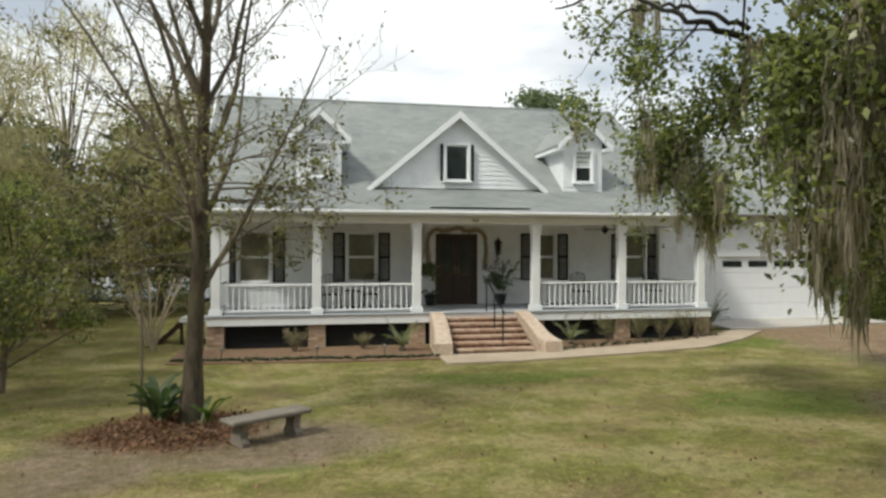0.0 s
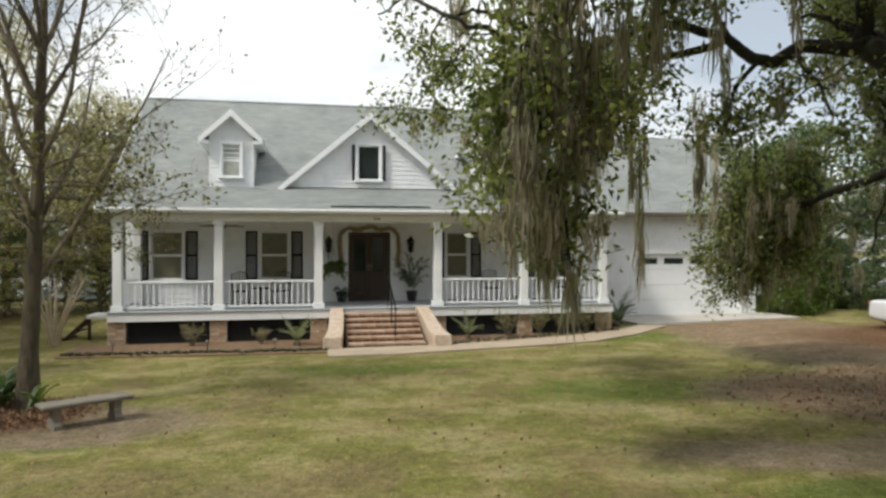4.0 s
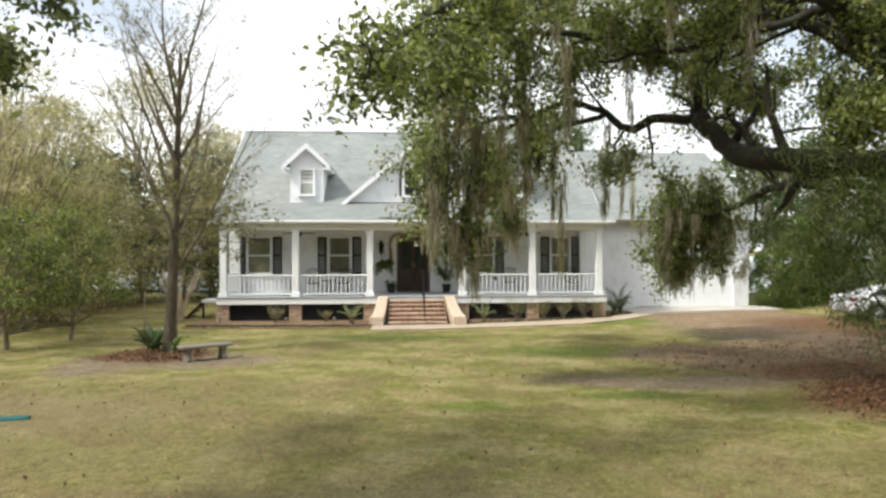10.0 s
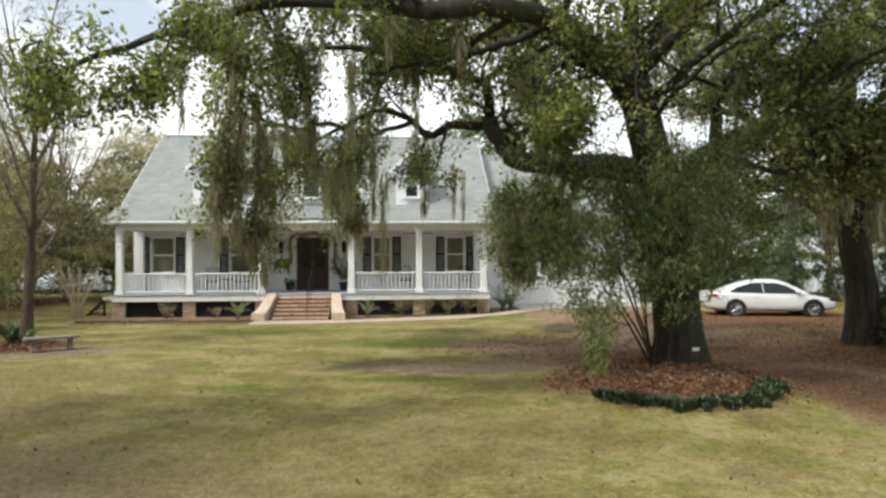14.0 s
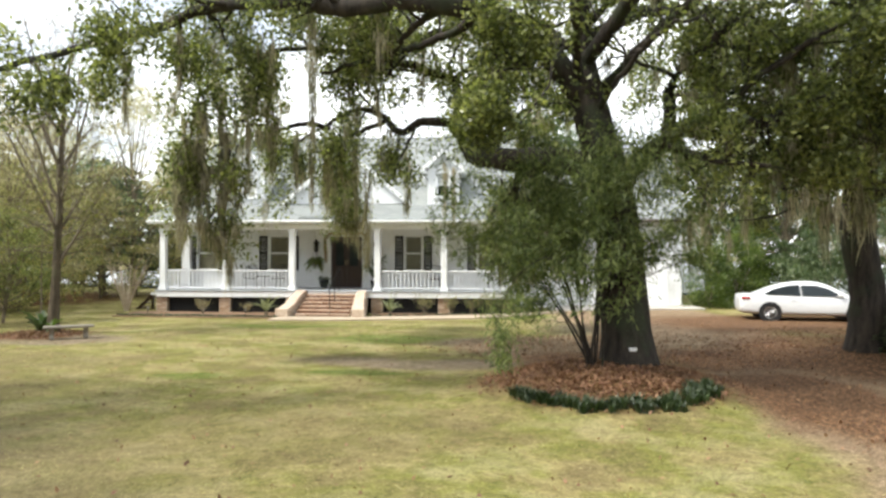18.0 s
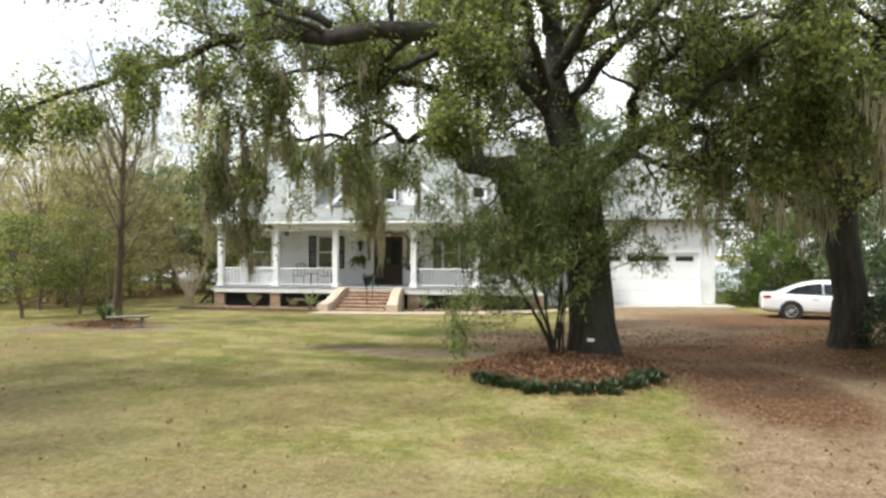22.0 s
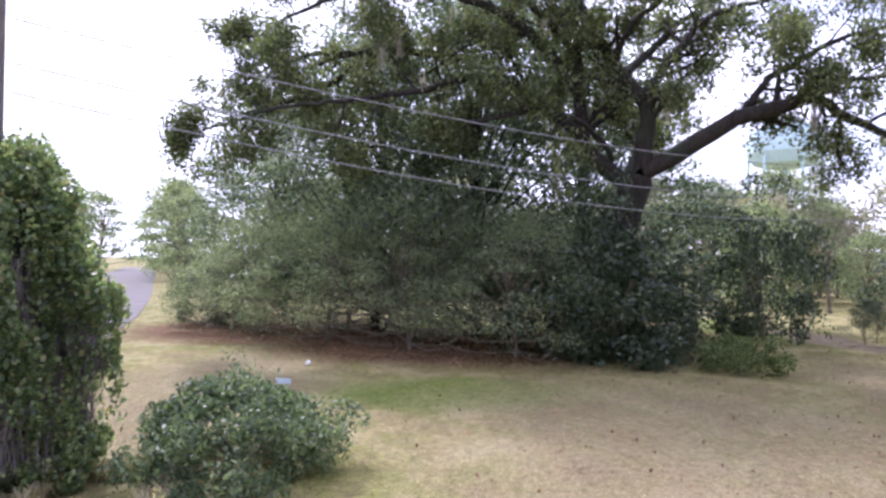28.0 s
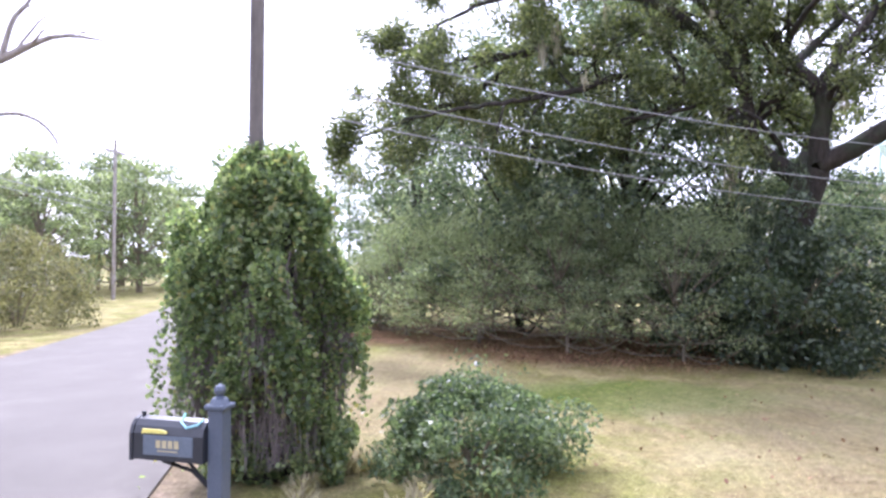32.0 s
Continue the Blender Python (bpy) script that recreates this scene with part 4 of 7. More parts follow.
# front steps of brick
steps = thing("front_steps", Matrix(), "red brick front steps between flared brick cheek walls", "steps")
N_ST, RISE, TREAD = 6, FZ / 7, 0.32
step_parts = []
for i in range(N_ST):
    z = RISE * (i + 1)
    y = 14.62 + TREAD * i
    s = part("step", box(4.06, 6.14, y + 0.012, 16.55, z - RISE - 0.002, z - 0.012), MORTAR, steps, "brick tread")
    step_parts.append((s, y, z))
for sx in (-1, 1):
    m = bmesh.new()
    xa = 5.10 + sx * 1.05
    prof = [(16.55, -0.05), (16.55, FZ + 0.02), (16.2, FZ + 0.02), (15.6, 0.74), (15.0, 0.48), (14.55, 0.36), (14.35, 0.34), (14.35, -0.05)]
    lo, hi = [], []
    for y, z in prof:
        f = (16.55 - y) / 2.2
        lo.append(m.verts.new((xa + sx * 0.16 * f * f, y, z)))
        hi.append(m.verts.new((xa + sx * (0.36 + 0.28 * f * f), y, z)))
    m.faces.new(lo)
    m.faces.new(hi[::-1])
    for i in range(len(prof)):
        j = (i + 1) % len(prof)
        m.faces.new((lo[i], hi[i], hi[j], lo[j]))
    bmesh.ops.recalc_face_normals(m, faces=m.faces)
    bmesh.ops.bevel(m, geom=list(m.edges), offset=0.02, segments=1, affect="EDGES")
    part("cheek_wall", m, surface("pale_brick_cheek", (0.39, 0.275, 0.195), (0.62, 0.52, 0.42), 0.9, 9.0, 40, 0.6, stain=(0.70, 0.63, 0.54), stain_scale=5), steps, "pale weathered brick cheek wall")
rail = thing("handrail", Matrix(), "slim black wrought-iron handrail on the brick steps", "handrail")
part("rail", tube(bmesh.new(), [(5.35, 14.75, 0.98), (5.35, 14.9, 1.06), (5.35, 16.5, 1.80), (5.35, 16.75, 1.82), (5.35, 16.82, 1.70)], 0.02, 8), IRON, rail)
for y, z0, z1 in ((14.95, RISE, 1.08), (15.75, 4 * RISE, 1.45), (16.6, FZ, 1.80)):
    part("post", box(5.335, 5.365, y - 0.015, y + 0.015, z0 - 0.01, z1), IRON, rail)


# ---------------------------------------------------------------- trees
def wander(rng, p, d, length, n, bend=0.25, lift=0.0):
    """A wavering line of n steps from p along d."""
    p, d = np.array(p, float), np.array(d, float)
    d /= np.linalg.norm(d)
    out = [p.copy()]
    for _ in range(n):
        d = d + rng.normal(size=3) * bend
        d[2] += lift
        d /= np.linalg.norm(d)
        p = p + d * length / n
        out.append(p.copy())
    return np.array(out)


def branch_out(rng, line, r0, r1, levels, spec, lines, tips):
    """Side branches along a line, and theirs in turn; lines takes (points, radii, sides), tips the twig points."""
    n = len(line)
    lines.append((line, np.linspace(r0, r1, n), 8 if r0 > 0.08 else 5 if r0 > 0.025 else 3))
    if levels == 0:
        tips.append(line)
        return
    count, frac, spread, lift, bend, start = spec[-levels]
    length = np.linalg.norm(np.diff(line, axis=0), axis=1).sum()
    if length > 4.5:
        count = round(count * (length / 4.5) ** 0.8)
        length = 4.5
    for i in range(count):
        f = start + (1 - start) * (i + rng.uniform(0.2, 0.9)) / count
        x = f * (n - 1)
        k = min(int(x), n - 2)
        p = line[k] + (line[k + 1] - line[k]) * (x - k)
        d = line[k + 1] - line[k]
        d = d / (np.linalg.norm(d) + 1e-9)
        side = rng.normal(size=3)
        side -= side.dot(d) * d
        side /= np.linalg.norm(side) + 1e-9
        d2 = d * (1 - spread) + side * spread
        d2[2] += lift
        le = length * frac * (1.15 - 0.55 * f) * rng.uniform(0.7, 1.3)
        r = (r0 + (r1 - r0) * f) * 0.46
        m = 5 if levels > 1 else 3
        branch_out(rng, wander(rng, p, d2, le, m, bend, 0.0), r, max(r * 0.35, 0.004), levels - 1, spec, lines, tips)


def wood(name, lines, material, parent, label=""):
    bm_v, bm_q, base = [], [], 0
    for pts, rad, sides in lines:
        n = len(pts)
        t = np.gradient(pts, axis=0)
        t /= np.linalg.norm(t, axis=1, keepdims=True) + 1e-9
        ref = np.where(np.abs(t[:, 2:3]) < 0.9, np.array([[0, 0, 1.0]]), np.array([[1.0, 0, 0]]))
        u = np.cross(t, ref)
        u /= np.linalg.norm(u, axis=1, keepdims=True) + 1e-9
        w = np.cross(t, u)
        a = np.linspace(0, 2 * math.pi, sides, endpoint=False)
        ring = pts[:, None] + rad[:, None, None] * (np.cos(a)[None, :, None] * u[:, None] + np.sin(a)[None, :, None] * w[:, None])
        bm_v.append(ring.reshape(-1, 3))
        i = np.arange(n - 1)[:, None] * sides
        k = np.arange(sides)[None]
        q = np.stack([i + k, i + (k + 1) % sides, i + sides + (k + 1) % sides, i + sides + k], -1).reshape(-1, 4)
        bm_q.append(q + base)
        base += n * sides
    return smooth(mesh_from_arrays(name, np.concatenate(bm_v), np.concatenate(bm_q), material, parent, label))


def along(rng, tips, per, spread):
    """Leaf places scattered about the twigs."""
    out = []
    for t in tips:
        f = rng.uniform(0.15, 1.05, per) * (len(t) - 1)
        k = np.minimum(f.astype(int), len(t) - 2)
        p = t[k] + (t[k + 1] - t[k]) * (f - k)[:, None]
        out.append(p + rng.normal(size=(per, 3)) * spread)
    return np.concatenate(out)


def moss_on(rng, parent, places, count, length, width=0.012, tuft=0.12):
    """Tufts of hanging moss at the given places."""
    tops, lens = [], []
    for p in places:
        k = int(count * rng.uniform(0.6, 1.4))
        L = length * rng.uniform(0.45, 1.5)
        off = rng.normal(size=(k, 3)) * np.array([tuft, tuft, tuft * 0.7])
        tops.append(p + off - np.array([0, 0, 1]) * rng.uniform(0, 0.45, (k, 1)) * L)
        lens.append(L * rng.uniform(0.25, 0.75, k) * np.exp(-(off[:, 0] ** 2 + off[:, 1] ** 2) / (2 * (tuft * 1.3) ** 2)))
    v, q = strand_arrays(rng, np.concatenate(tops), np.concatenate(lens), width)
    return mesh_from_arrays("moss", v, q, MOSSM, parent, "grey-green hanging Spanish moss")


def poly(pts, n=14):
    """A smooth line through a few points."""
    pts = np.array(pts, float)
    t = np.linspace(0, len(pts) - 1, n)
    out = []
    for x in t:
        i = min(int(x), len(pts) - 2)
        f = x - i
        p0, p1, p2, p3 = pts[max(i - 1, 0)], pts[i], pts[i + 1], pts[min(i + 2, len(pts) - 1)]
        out.append(0.5 * (2 * p1 + (p2 - p0) * f + (2 * p0 - 5 * p1 + 4 * p2 - p3) * f**2 + (3 * p1 - p0 - 3 * p2 + p3) * f**3))
    return np.array(out)


OAK_SPEC = [(7, 0.42, 0.62, 0.26, 0.22, 0.18), (6, 0.5, 0.6, 0.12, 0.25, 0.2), (5, 0.5, 0.6, 0.0, 0.28, 0.25)]


def moss_curtain(rng, x, y, top, low, wide):
    """Strand tops and lengths of one ragged curtain of moss that thins and narrows downwards."""
    k = int(300 * wide * (top - low)) + 60
    f = rng.uniform(0, 1, k) ** 1.25
    a = rng.uniform(0, math.pi)
    across = rng.normal(size=k) * wide * 0.8 * (1 - 0.62 * f)
    depth = rng.normal(size=k) * wide * 0.35 * (1 - 0.5 * f)
    z = top - f * (top - low) * 0.8
    length = (top - low) * rng.uniform(0.10, 0.34, k) * (1 - 0.45 * np.minimum(1.0, np.abs(across) / (wide * 1.6)))
    tops = np.stack([x + across * math.cos(a) - depth * math.sin(a), y + across * math.sin(a) + depth * math.cos(a), z], 1)
    return tops, length


def limbed_tree(name, seed, limbs, trunk, leaf_mat, leaf_size, per, label, category, spec=OAK_SPEC, moss=0, moss_len=0.9, bark=None, group="", spread=0.13, drops=(), curtains=(), moss_from=-99, thin_out=-0.12, density=1.2, flare=1.3):
    rng = np.random.default_rng(seed)
    e = thing(name, Matrix(), label, category, group)
    lines, tips = [], []
    pts, r0, r1 = trunk
    line = poly(pts, 16)
    rad = np.linspace(r0, r1, 16)
    rad[0] *= flare
    rad[1] *= 1 + (flare - 1) * 0.45
    rad[2] *= 1 + (flare - 1) * 0.15
    rad *= 1 + 0.035 * rng.normal(size=16)
    lines.append((line, rad, 16))
    for pts, a, b, lv in limbs:
        line = poly(pts, 30)
        kink = np.cumsum(rng.normal(size=(30, 3)), axis=0)
        kink = (kink - np.linspace(0, 1, 30)[:, None] * kink[-1]) * 0.030
        branch_out(rng, line + kink, a, b, lv, spec, lines, tips)
    hang = []
    for x, y, za, zb, rad in drops:
        for i in range(10):
            a, q = rng.uniform(0, 2 * math.pi), rad * math.sqrt(rng.uniform(0, 1))
            top = np.array([x + 0.4 * q * math.cos(a), y + 0.4 * q * math.sin(a), za + rng.uniform(-0.2, 0.3)])
            end = np.array([x + q * math.cos(a), y + q * math.sin(a), za + (zb - za) * rng.uniform(0.35, 1.0)])
            line = poly([top, (top + end) / 2 + rng.normal(size=3) * 0.15, end], 8)
            lines.append((line, np.linspace(0.02, 0.004, 8), 4))
            for k in range(5):
                j = int(rng.integers(1, 7))
                tips.append(wander(rng, line[j], rng.normal(size=3) + np.array([0, 0, -0.3]), 0.5, 4, 0.3))
            if moss_from > 0 and y > 1.5:
                hang.append(line[int(rng.integers(2, 8))])
    wood("trunk", lines, bark or BARK, e, "dark furrowed trunk with spreading limbs")
    full = [t for t in tips if noise.noise(Vector(t[-1] * 1.35) + Vector((seed, 0, 0))) > thin_out] or tips
    leaves("crown", rng, along(rng, full, int(per * density), spread), leaf_size, leaf_mat, e)
    if moss:
        pool = [t[rng.integers(1, len(t))] for t in tips if t[-1][0] > moss_from and (moss_from < 0 or t[-1][1] > 0.8)]
        pick = [pool[i] for i in rng.choice(len(pool), min(moss, len(pool)), replace=False)]
        moss_on(rng, e, pick + hang, 46, moss_len, 0.010, 0.062)
    if curtains:
        sets = [moss_curtain(rng, *c) for c in curtains]
        v, q = strand_arrays(rng, np.concatenate([c[0] for c in sets]), np.concatenate([c[1] for c in sets]), 0.010)
        mesh_from_arrays("moss_curtain", v, q, MOSSM, e, "long grey-green curtains of Spanish moss")
    return e, lines, tips


# the great oak by the drive
ELBOW, KNEE = (11.05, 3.8, 4.62), (10.68, 4.75, 5.44)
limbed_tree(
    "live_oak", 11,
    [
        # the low western limb, its knee, and the three arms beyond it
        ([(13.6, 2.0, 4.15), (12.6, 2.4, 4.33), (11.6, 2.9, 4.40), ELBOW, (10.8, 4.4, 5.15), KNEE], 0.27, 0.17, 2),
        ([KNEE, (10.03, 5.0, 5.41), (9.45, 5.15, 5.31), (9.03, 5.5, 5.73), (8.3, 6.0, 5.87), (7.36, 6.25, 5.6), (6.5, 6.3, 5.1)], 0.12, 0.03, 3),
        ([KNEE, (10.59, 4.75, 6.35), (9.97, 4.4, 6.62), (9.0, 4.0, 6.75), (7.7, 3.6, 6.9), (6.7, 3.3, 6.7), (5.8, 3.1, 6.2)], 0.125, 0.03, 3),
        ([(9.03, 5.5, 5.73), (8.2, 6.3, 5.55), (7.2, 6.75, 5.2), (7.1, 7.8, 5.1), (6.9, 8.8, 4.8), (6.6, 9.7, 4.3)], 0.07, 0.02, 2),
        ([(7.36, 6.25, 5.6), (6.6, 5.95, 5.62), (5.96, 5.71, 5.65), (5.3, 5.5, 5.78), (4.84, 5.6, 5.95), (4.4, 6.4, 6.3), (4.1, 7.8, 6.5)], 0.07, 0.015, 3),
        ([(6.2, 5.8, 5.65), (5.6, 6.6, 6.1), (5.2, 7.6, 6.3), (5.1, 8.8, 6.0)], 0.04, 0.012, 2),
        ([(10.59, 4.75, 6.35), (11.3, 5.5, 7.0), (12.2, 6.6, 7.4), (13.2, 7.8, 7.4)], 0.08, 0.025, 3),
        ([(10.8, 4.4, 5.15), (11.6, 5.2, 5.7), (12.6, 6.2, 6.2), (13.8, 7.0, 6.3)], 0.07, 0.02, 3),
        # a bough that drops back towards the garage
        ([(12.0, 2.75, 4.30), (12.5, 4.3, 4.05), (13.3, 6.6, 4.08), (12.95, 8.6, 3.5), (12.9, 9.8, 3.1), (13.0, 10.6, 2.8)], 0.13, 0.03, 3),
        # the eastern limb and its forks
        ([(13.75, 2.0, 3.75), (14.35, 2.1, 4.25), (14.8, 1.85, 4.65), (15.5, 1.65, 4.9), (16.3, 1.5, 4.78), (17.3, 1.2, 5.1), (18.4, 0.9, 5.0)], 0.22, 0.04, 3),
        ([(14.8, 1.85, 4.65), (14.95, 1.8, 5.5), (15.6, 1.8, 6.3), (16.6, 2.2, 7.0), (17.8, 2.8, 7.3)], 0.13, 0.03, 3),
        ([(15.0, 1.8, 4.7), (15.5, 1.5, 4.55), (15.9, 1.3, 4.1), (16.1, 1.2, 3.5)], 0.07, 0.02, 2),
        # the thick upper western limb that arches out over the lawn
        ([(13.25, 2.05, 5.25), (12.7, 1.85, 5.95), (12.0, 1.55, 6.5), (11.3, 0.9, 6.65), (10.1, 0.4, 6.75), (9.0, 0.25, 6.72), (7.6, 0.8, 6.95), (6.4, 1.4, 7.0), (5.63, 1.5, 6.75), (4.95, 0.9, 6.25), (4.5, -0.8, 5.4), (4.0, -1.9, 4.75)], 0.26, 0.03, 3),
        ([(12.9, 2.0, 5.75), (11.8, 2.6, 6.8), (10.64, 3.26, 7.08), (9.5, 3.8, 6.75), (8.2, 4.2, 6.5)], 0.15, 0.035, 3),
        # the leader and the upper crown
        ([(13.3, 2.1, 5.2), (13.15, 2.2, 6.6), (13.1, 2.3, 8.2), (13.4, 2.6, 10.6)], 0.25, 0.06, 3),
        ([(13.2, 2.1, 6.0), (13.9, 0.6, 6.9), (14.8, -1.4, 7.6), (15.2, -3.4, 7.9), (15.0, -5.2, 7.6)], 0.15, 0.04, 3),
        ([(12.7, 1.9, 6.2), (11.5, 3.8, 7.6), (9.8, 6.2, 8.2), (8.2, 7.2, 7.8)], 0.15, 0.04, 3),
        ([(13.15, 2.2, 6.4), (14.8, 3.8, 7.6), (17.0, 6.5, 8.4), (18.5, 9.0, 8.3)], 0.16, 0.05, 3),
        ([(12.6, 1.8, 6.1), (12.0, 1.2, 5.7), (11.5, 0.6, 5.3), (11.2, 0.3, 4.8)], 0.05, 0.02, 3),
        ([(9.0, 0.25, 6.72), (7.2, -0.2, 7.4), (5.8, -0.8, 7.5), (4.6, -1.4, 7.0)], 0.09, 0.03, 3),
        ([(8.0, 0.6, 6.9), (7.1, 2.2, 7.7), (6.5, 3.0, 7.7), (6.0, 3.6, 7.3)], 0.09, 0.03, 3),
        ([(11.3, 0.9, 6.65), (10.2, 1.6, 6.3), (9.2, 2.2, 6.2), (8.0, 2.8, 6.1)], 0.09, 0.03, 3),
        ([(13.2, 2.1, 5.6), (12.9, 0.2, 6.3), (12.6, -1.6, 6.8), (12.2, -3.0, 6.6)], 0.10, 0.03, 2),
        ([(13.1, 2.2, 7.0), (12.8, 0.6, 8.4), (13.2, -1.6, 9.4), (13.8, -3.2, 9.4)], 0.13, 0.03, 3),
        ([(13.4, 2.1, 5.0), (13.9, 1.0, 5.7), (14.3, 0.0, 6.0), (14.6, -0.9, 5.8)], 0.07, 0.02, 2),
        ([(13.4, 2.1, 5.4), (14.6, 0.9, 6.6), (15.8, 0.2, 7.2), (17.0, -0.2, 7.2)], 0.11, 0.03, 3),
        ([(15.5, 1.65, 4.9), (16.2, 0.8, 5.6), (17.0, 0.2, 6.0), (17.8, -0.2, 5.9)], 0.07, 0.02, 3),
    ],
    ([(14.02, 1.85, 0.15), (14.0, 1.87, 0.6), (13.94, 1.95, 1.6), (13.86, 2.0, 2.6), (13.72, 2.0, 3.6), (13.5, 2.05, 4.5), (13.3, 2.05, 5.3), (13.15, 2.1, 6.0)], 0.51, 0.30), LEAF_OAK, 0.105, 44,
    "massive live oak hung with Spanish moss beside the drive", "tree", moss=260, moss_len=0.7, spread=0.17, moss_from=4.0, density=1.0, thin_out=0.0,
    drops=[(5.05, 3.4, 4.3, 2.8, 0.36), (5.1, 3.1, 4.6, 3.2, 0.32), (5.4, 3.2, 5.9, 4.5, 0.5), (5.9, 3.4, 4.6, 3.2, 0.40), (6.5, 3.3, 6.2, 4.6, 0.5), (5.6, 3.6, 3.2, 2.3, 0.26), (7.5, 6.4, 5.5, 4.2, 0.45), (7.1, 9.2, 5.0, 3.9, 0.7), (6.8, 9.7, 4.7, 4.0, 0.45), (7.4, 8.8, 4.0, 3.0, 0.3),
           (12.9, 9.0, 4.4, 2.4, 0.7), (12.4, 10.2, 4.0, 1.8, 0.7), (13.8, 10.0, 3.8, 2.0, 0.7), (11.9, 9.4, 3.6, 1.7, 0.5),
           (12.0, 8.8, 4.5, 2.5, 0.8), (12.6, 9.5, 4.2, 1.9, 0.8), (13.3, 10.6, 3.6, 1.7, 0.8), (12.2, 9.8, 4.4, 2.0, 0.8), (13.4, 9.4, 3.9, 2.0, 0.8),
           (16.1, 1.3, 4.6, 3.2, 0.6), (17.6, 1.1, 5.0, 3.6, 0.8), (4.0, -1.9, 5.0, 4.25, 0.35), (12.5, -2.0, 6.6, 5.2, 0.8)],
    curtains=[(5.0, 2.8, 4.6, 2.4, 0.12), (4.95, 3.1, 3.9, 2.2, 0.09), (5.4, 3.0, 5.6, 3.4, 0.10), (5.65, 3.5, 4.8, 2.55, 0.12), (5.9, 3.6, 4.8, 2.5, 0.15), (5.75, 3.2, 5.8, 3.4, 0.10), (6.3, 3.3, 5.9, 3.6, 0.12), (6.7, 3.4, 6.4, 4.4, 0.10), (8.25, 6.7, 4.6, 1.85, 0.13), (8.0, 6.5, 5.3, 3.2, 0.10), (7.3, 6.3, 5.4, 3.3, 0.12), (6.0, 5.7, 5.5, 4.4, 0.08), (6.6, 5.9, 5.5, 3.9, 0.09), (10.2, 8.1, 5.0, 3.3, 0.09), (10.45, 8.0, 4.8, 3.1, 0.08), (9.3, 6.7, 5.2, 3.2, 0.12), (9.0, 5.5, 5.6, 4.2, 0.14),
              (7.25, 8.8, 4.4, 2.5, 0.13), (6.95, 9.0, 4.2, 2.8, 0.12), (6.7, 9.4, 4.6, 3.4, 0.10), (4.91, 0.9, 6.1, 4.5, 0.10), (5.6, 1.5, 6.6, 5.2, 0.10), (12.4, 9.4, 3.4, 1.6, 0.10), (12.0, 8.9, 4.0, 2.5, 0.10), (9.6, 0.4, 6.6, 5.4, 0.12), (8.4, 0.5, 6.8, 5.6, 0.10), (10.0, 3.5, 6.9, 5.5, 0.12), (9.0, 4.0, 6.6, 5.0, 0.14), (7.6, 3.6, 6.7, 4.6, 0.16), (6.9, 6.3, 5.2, 3.4, 0.09)])

# a second oak further back, dark and mossy
limbed_tree(
    "live_oak", 12,
    [
        ([(19.7, 4.9, 3.4), (18.6, 3.7, 4.8), (17.1, 2.7, 6.0), (15.6, 1.9, 6.3)], 0.24, 0.05, 3),
        ([(19.8, 4.9, 3.6), (21.5, 3.9, 5.0), (23.6, 2.7, 5.8)], 0.24, 0.05, 3),
        ([(19.8, 5.0, 3.8), (20.3, 7.1, 5.4), (20.7, 9.5, 6.4)], 0.22, 0.05, 3),
        ([(19.7, 4.9, 4.0), (19.3, 2.5, 5.8), (18.7, -0.3, 6.3), (18.3, -2.5, 5.8)], 0.22, 0.05, 3),
        ([(19.7, 4.9, 4.0), (19.6, 5.0, 6.4), (19.9, 5.1, 9.0)], 0.26, 0.06, 3),
        ([(19.7, 4.9, 4.0), (17.9, 6.3, 6.0), (16.3, 7.9, 6.6)], 0.18, 0.05, 3),
        ([(19.6, 4.9, 3.5), (18.8, 3.4, 4.4), (18.2, 1.8, 4.6), (17.8, 0.6, 4.2)], 0.12, 0.03, 3),
        ([(19.5, 4.9, 3.0), (18.4, 6.0, 4.0), (17.6, 7.4, 4.3), (17.0, 8.6, 4.0)], 0.10, 0.03, 3),
    ],
    ([(19.72, 4.8, 0.0), (19.8, 4.8, 1.4), (19.65, 4.9, 2.8), (19.7, 4.9, 4.2)], 0.40, 0.32), LEAF_OAK, 0.11, 36,
    "dark live oak with a leaning trunk and hanging moss", "tree", moss=130, moss_len=1.0, spread=0.14, thin_out=0.0,
    drops=[(17.3, 2.3, 5.2, 2.8, 0.9), (18.5, -0.3, 5.4, 3.0, 0.9), (21.6, 3.2, 5.0, 2.8, 0.9), (18.2, 3.0, 4.8, 2.9, 0.8), (18.9, 1.6, 5.4, 3.0, 0.9), (17.4, 8.0, 4.6, 2.8, 0.8)],
    curtains=[(18.4, 2.4, 4.8, 2.4, 0.25), (17.6, 2.6, 5.4, 3.0, 0.25), (19.2, 1.2, 5.2, 2.6, 0.28), (18.4, -0.6, 5.2, 3.2, 0.25), (20.6, 3.4, 5.0, 2.4, 0.28), (17.3, 8.2, 4.2, 2.4, 0.20), (18.6, 4.2, 4.6, 2.2, 0.22)])

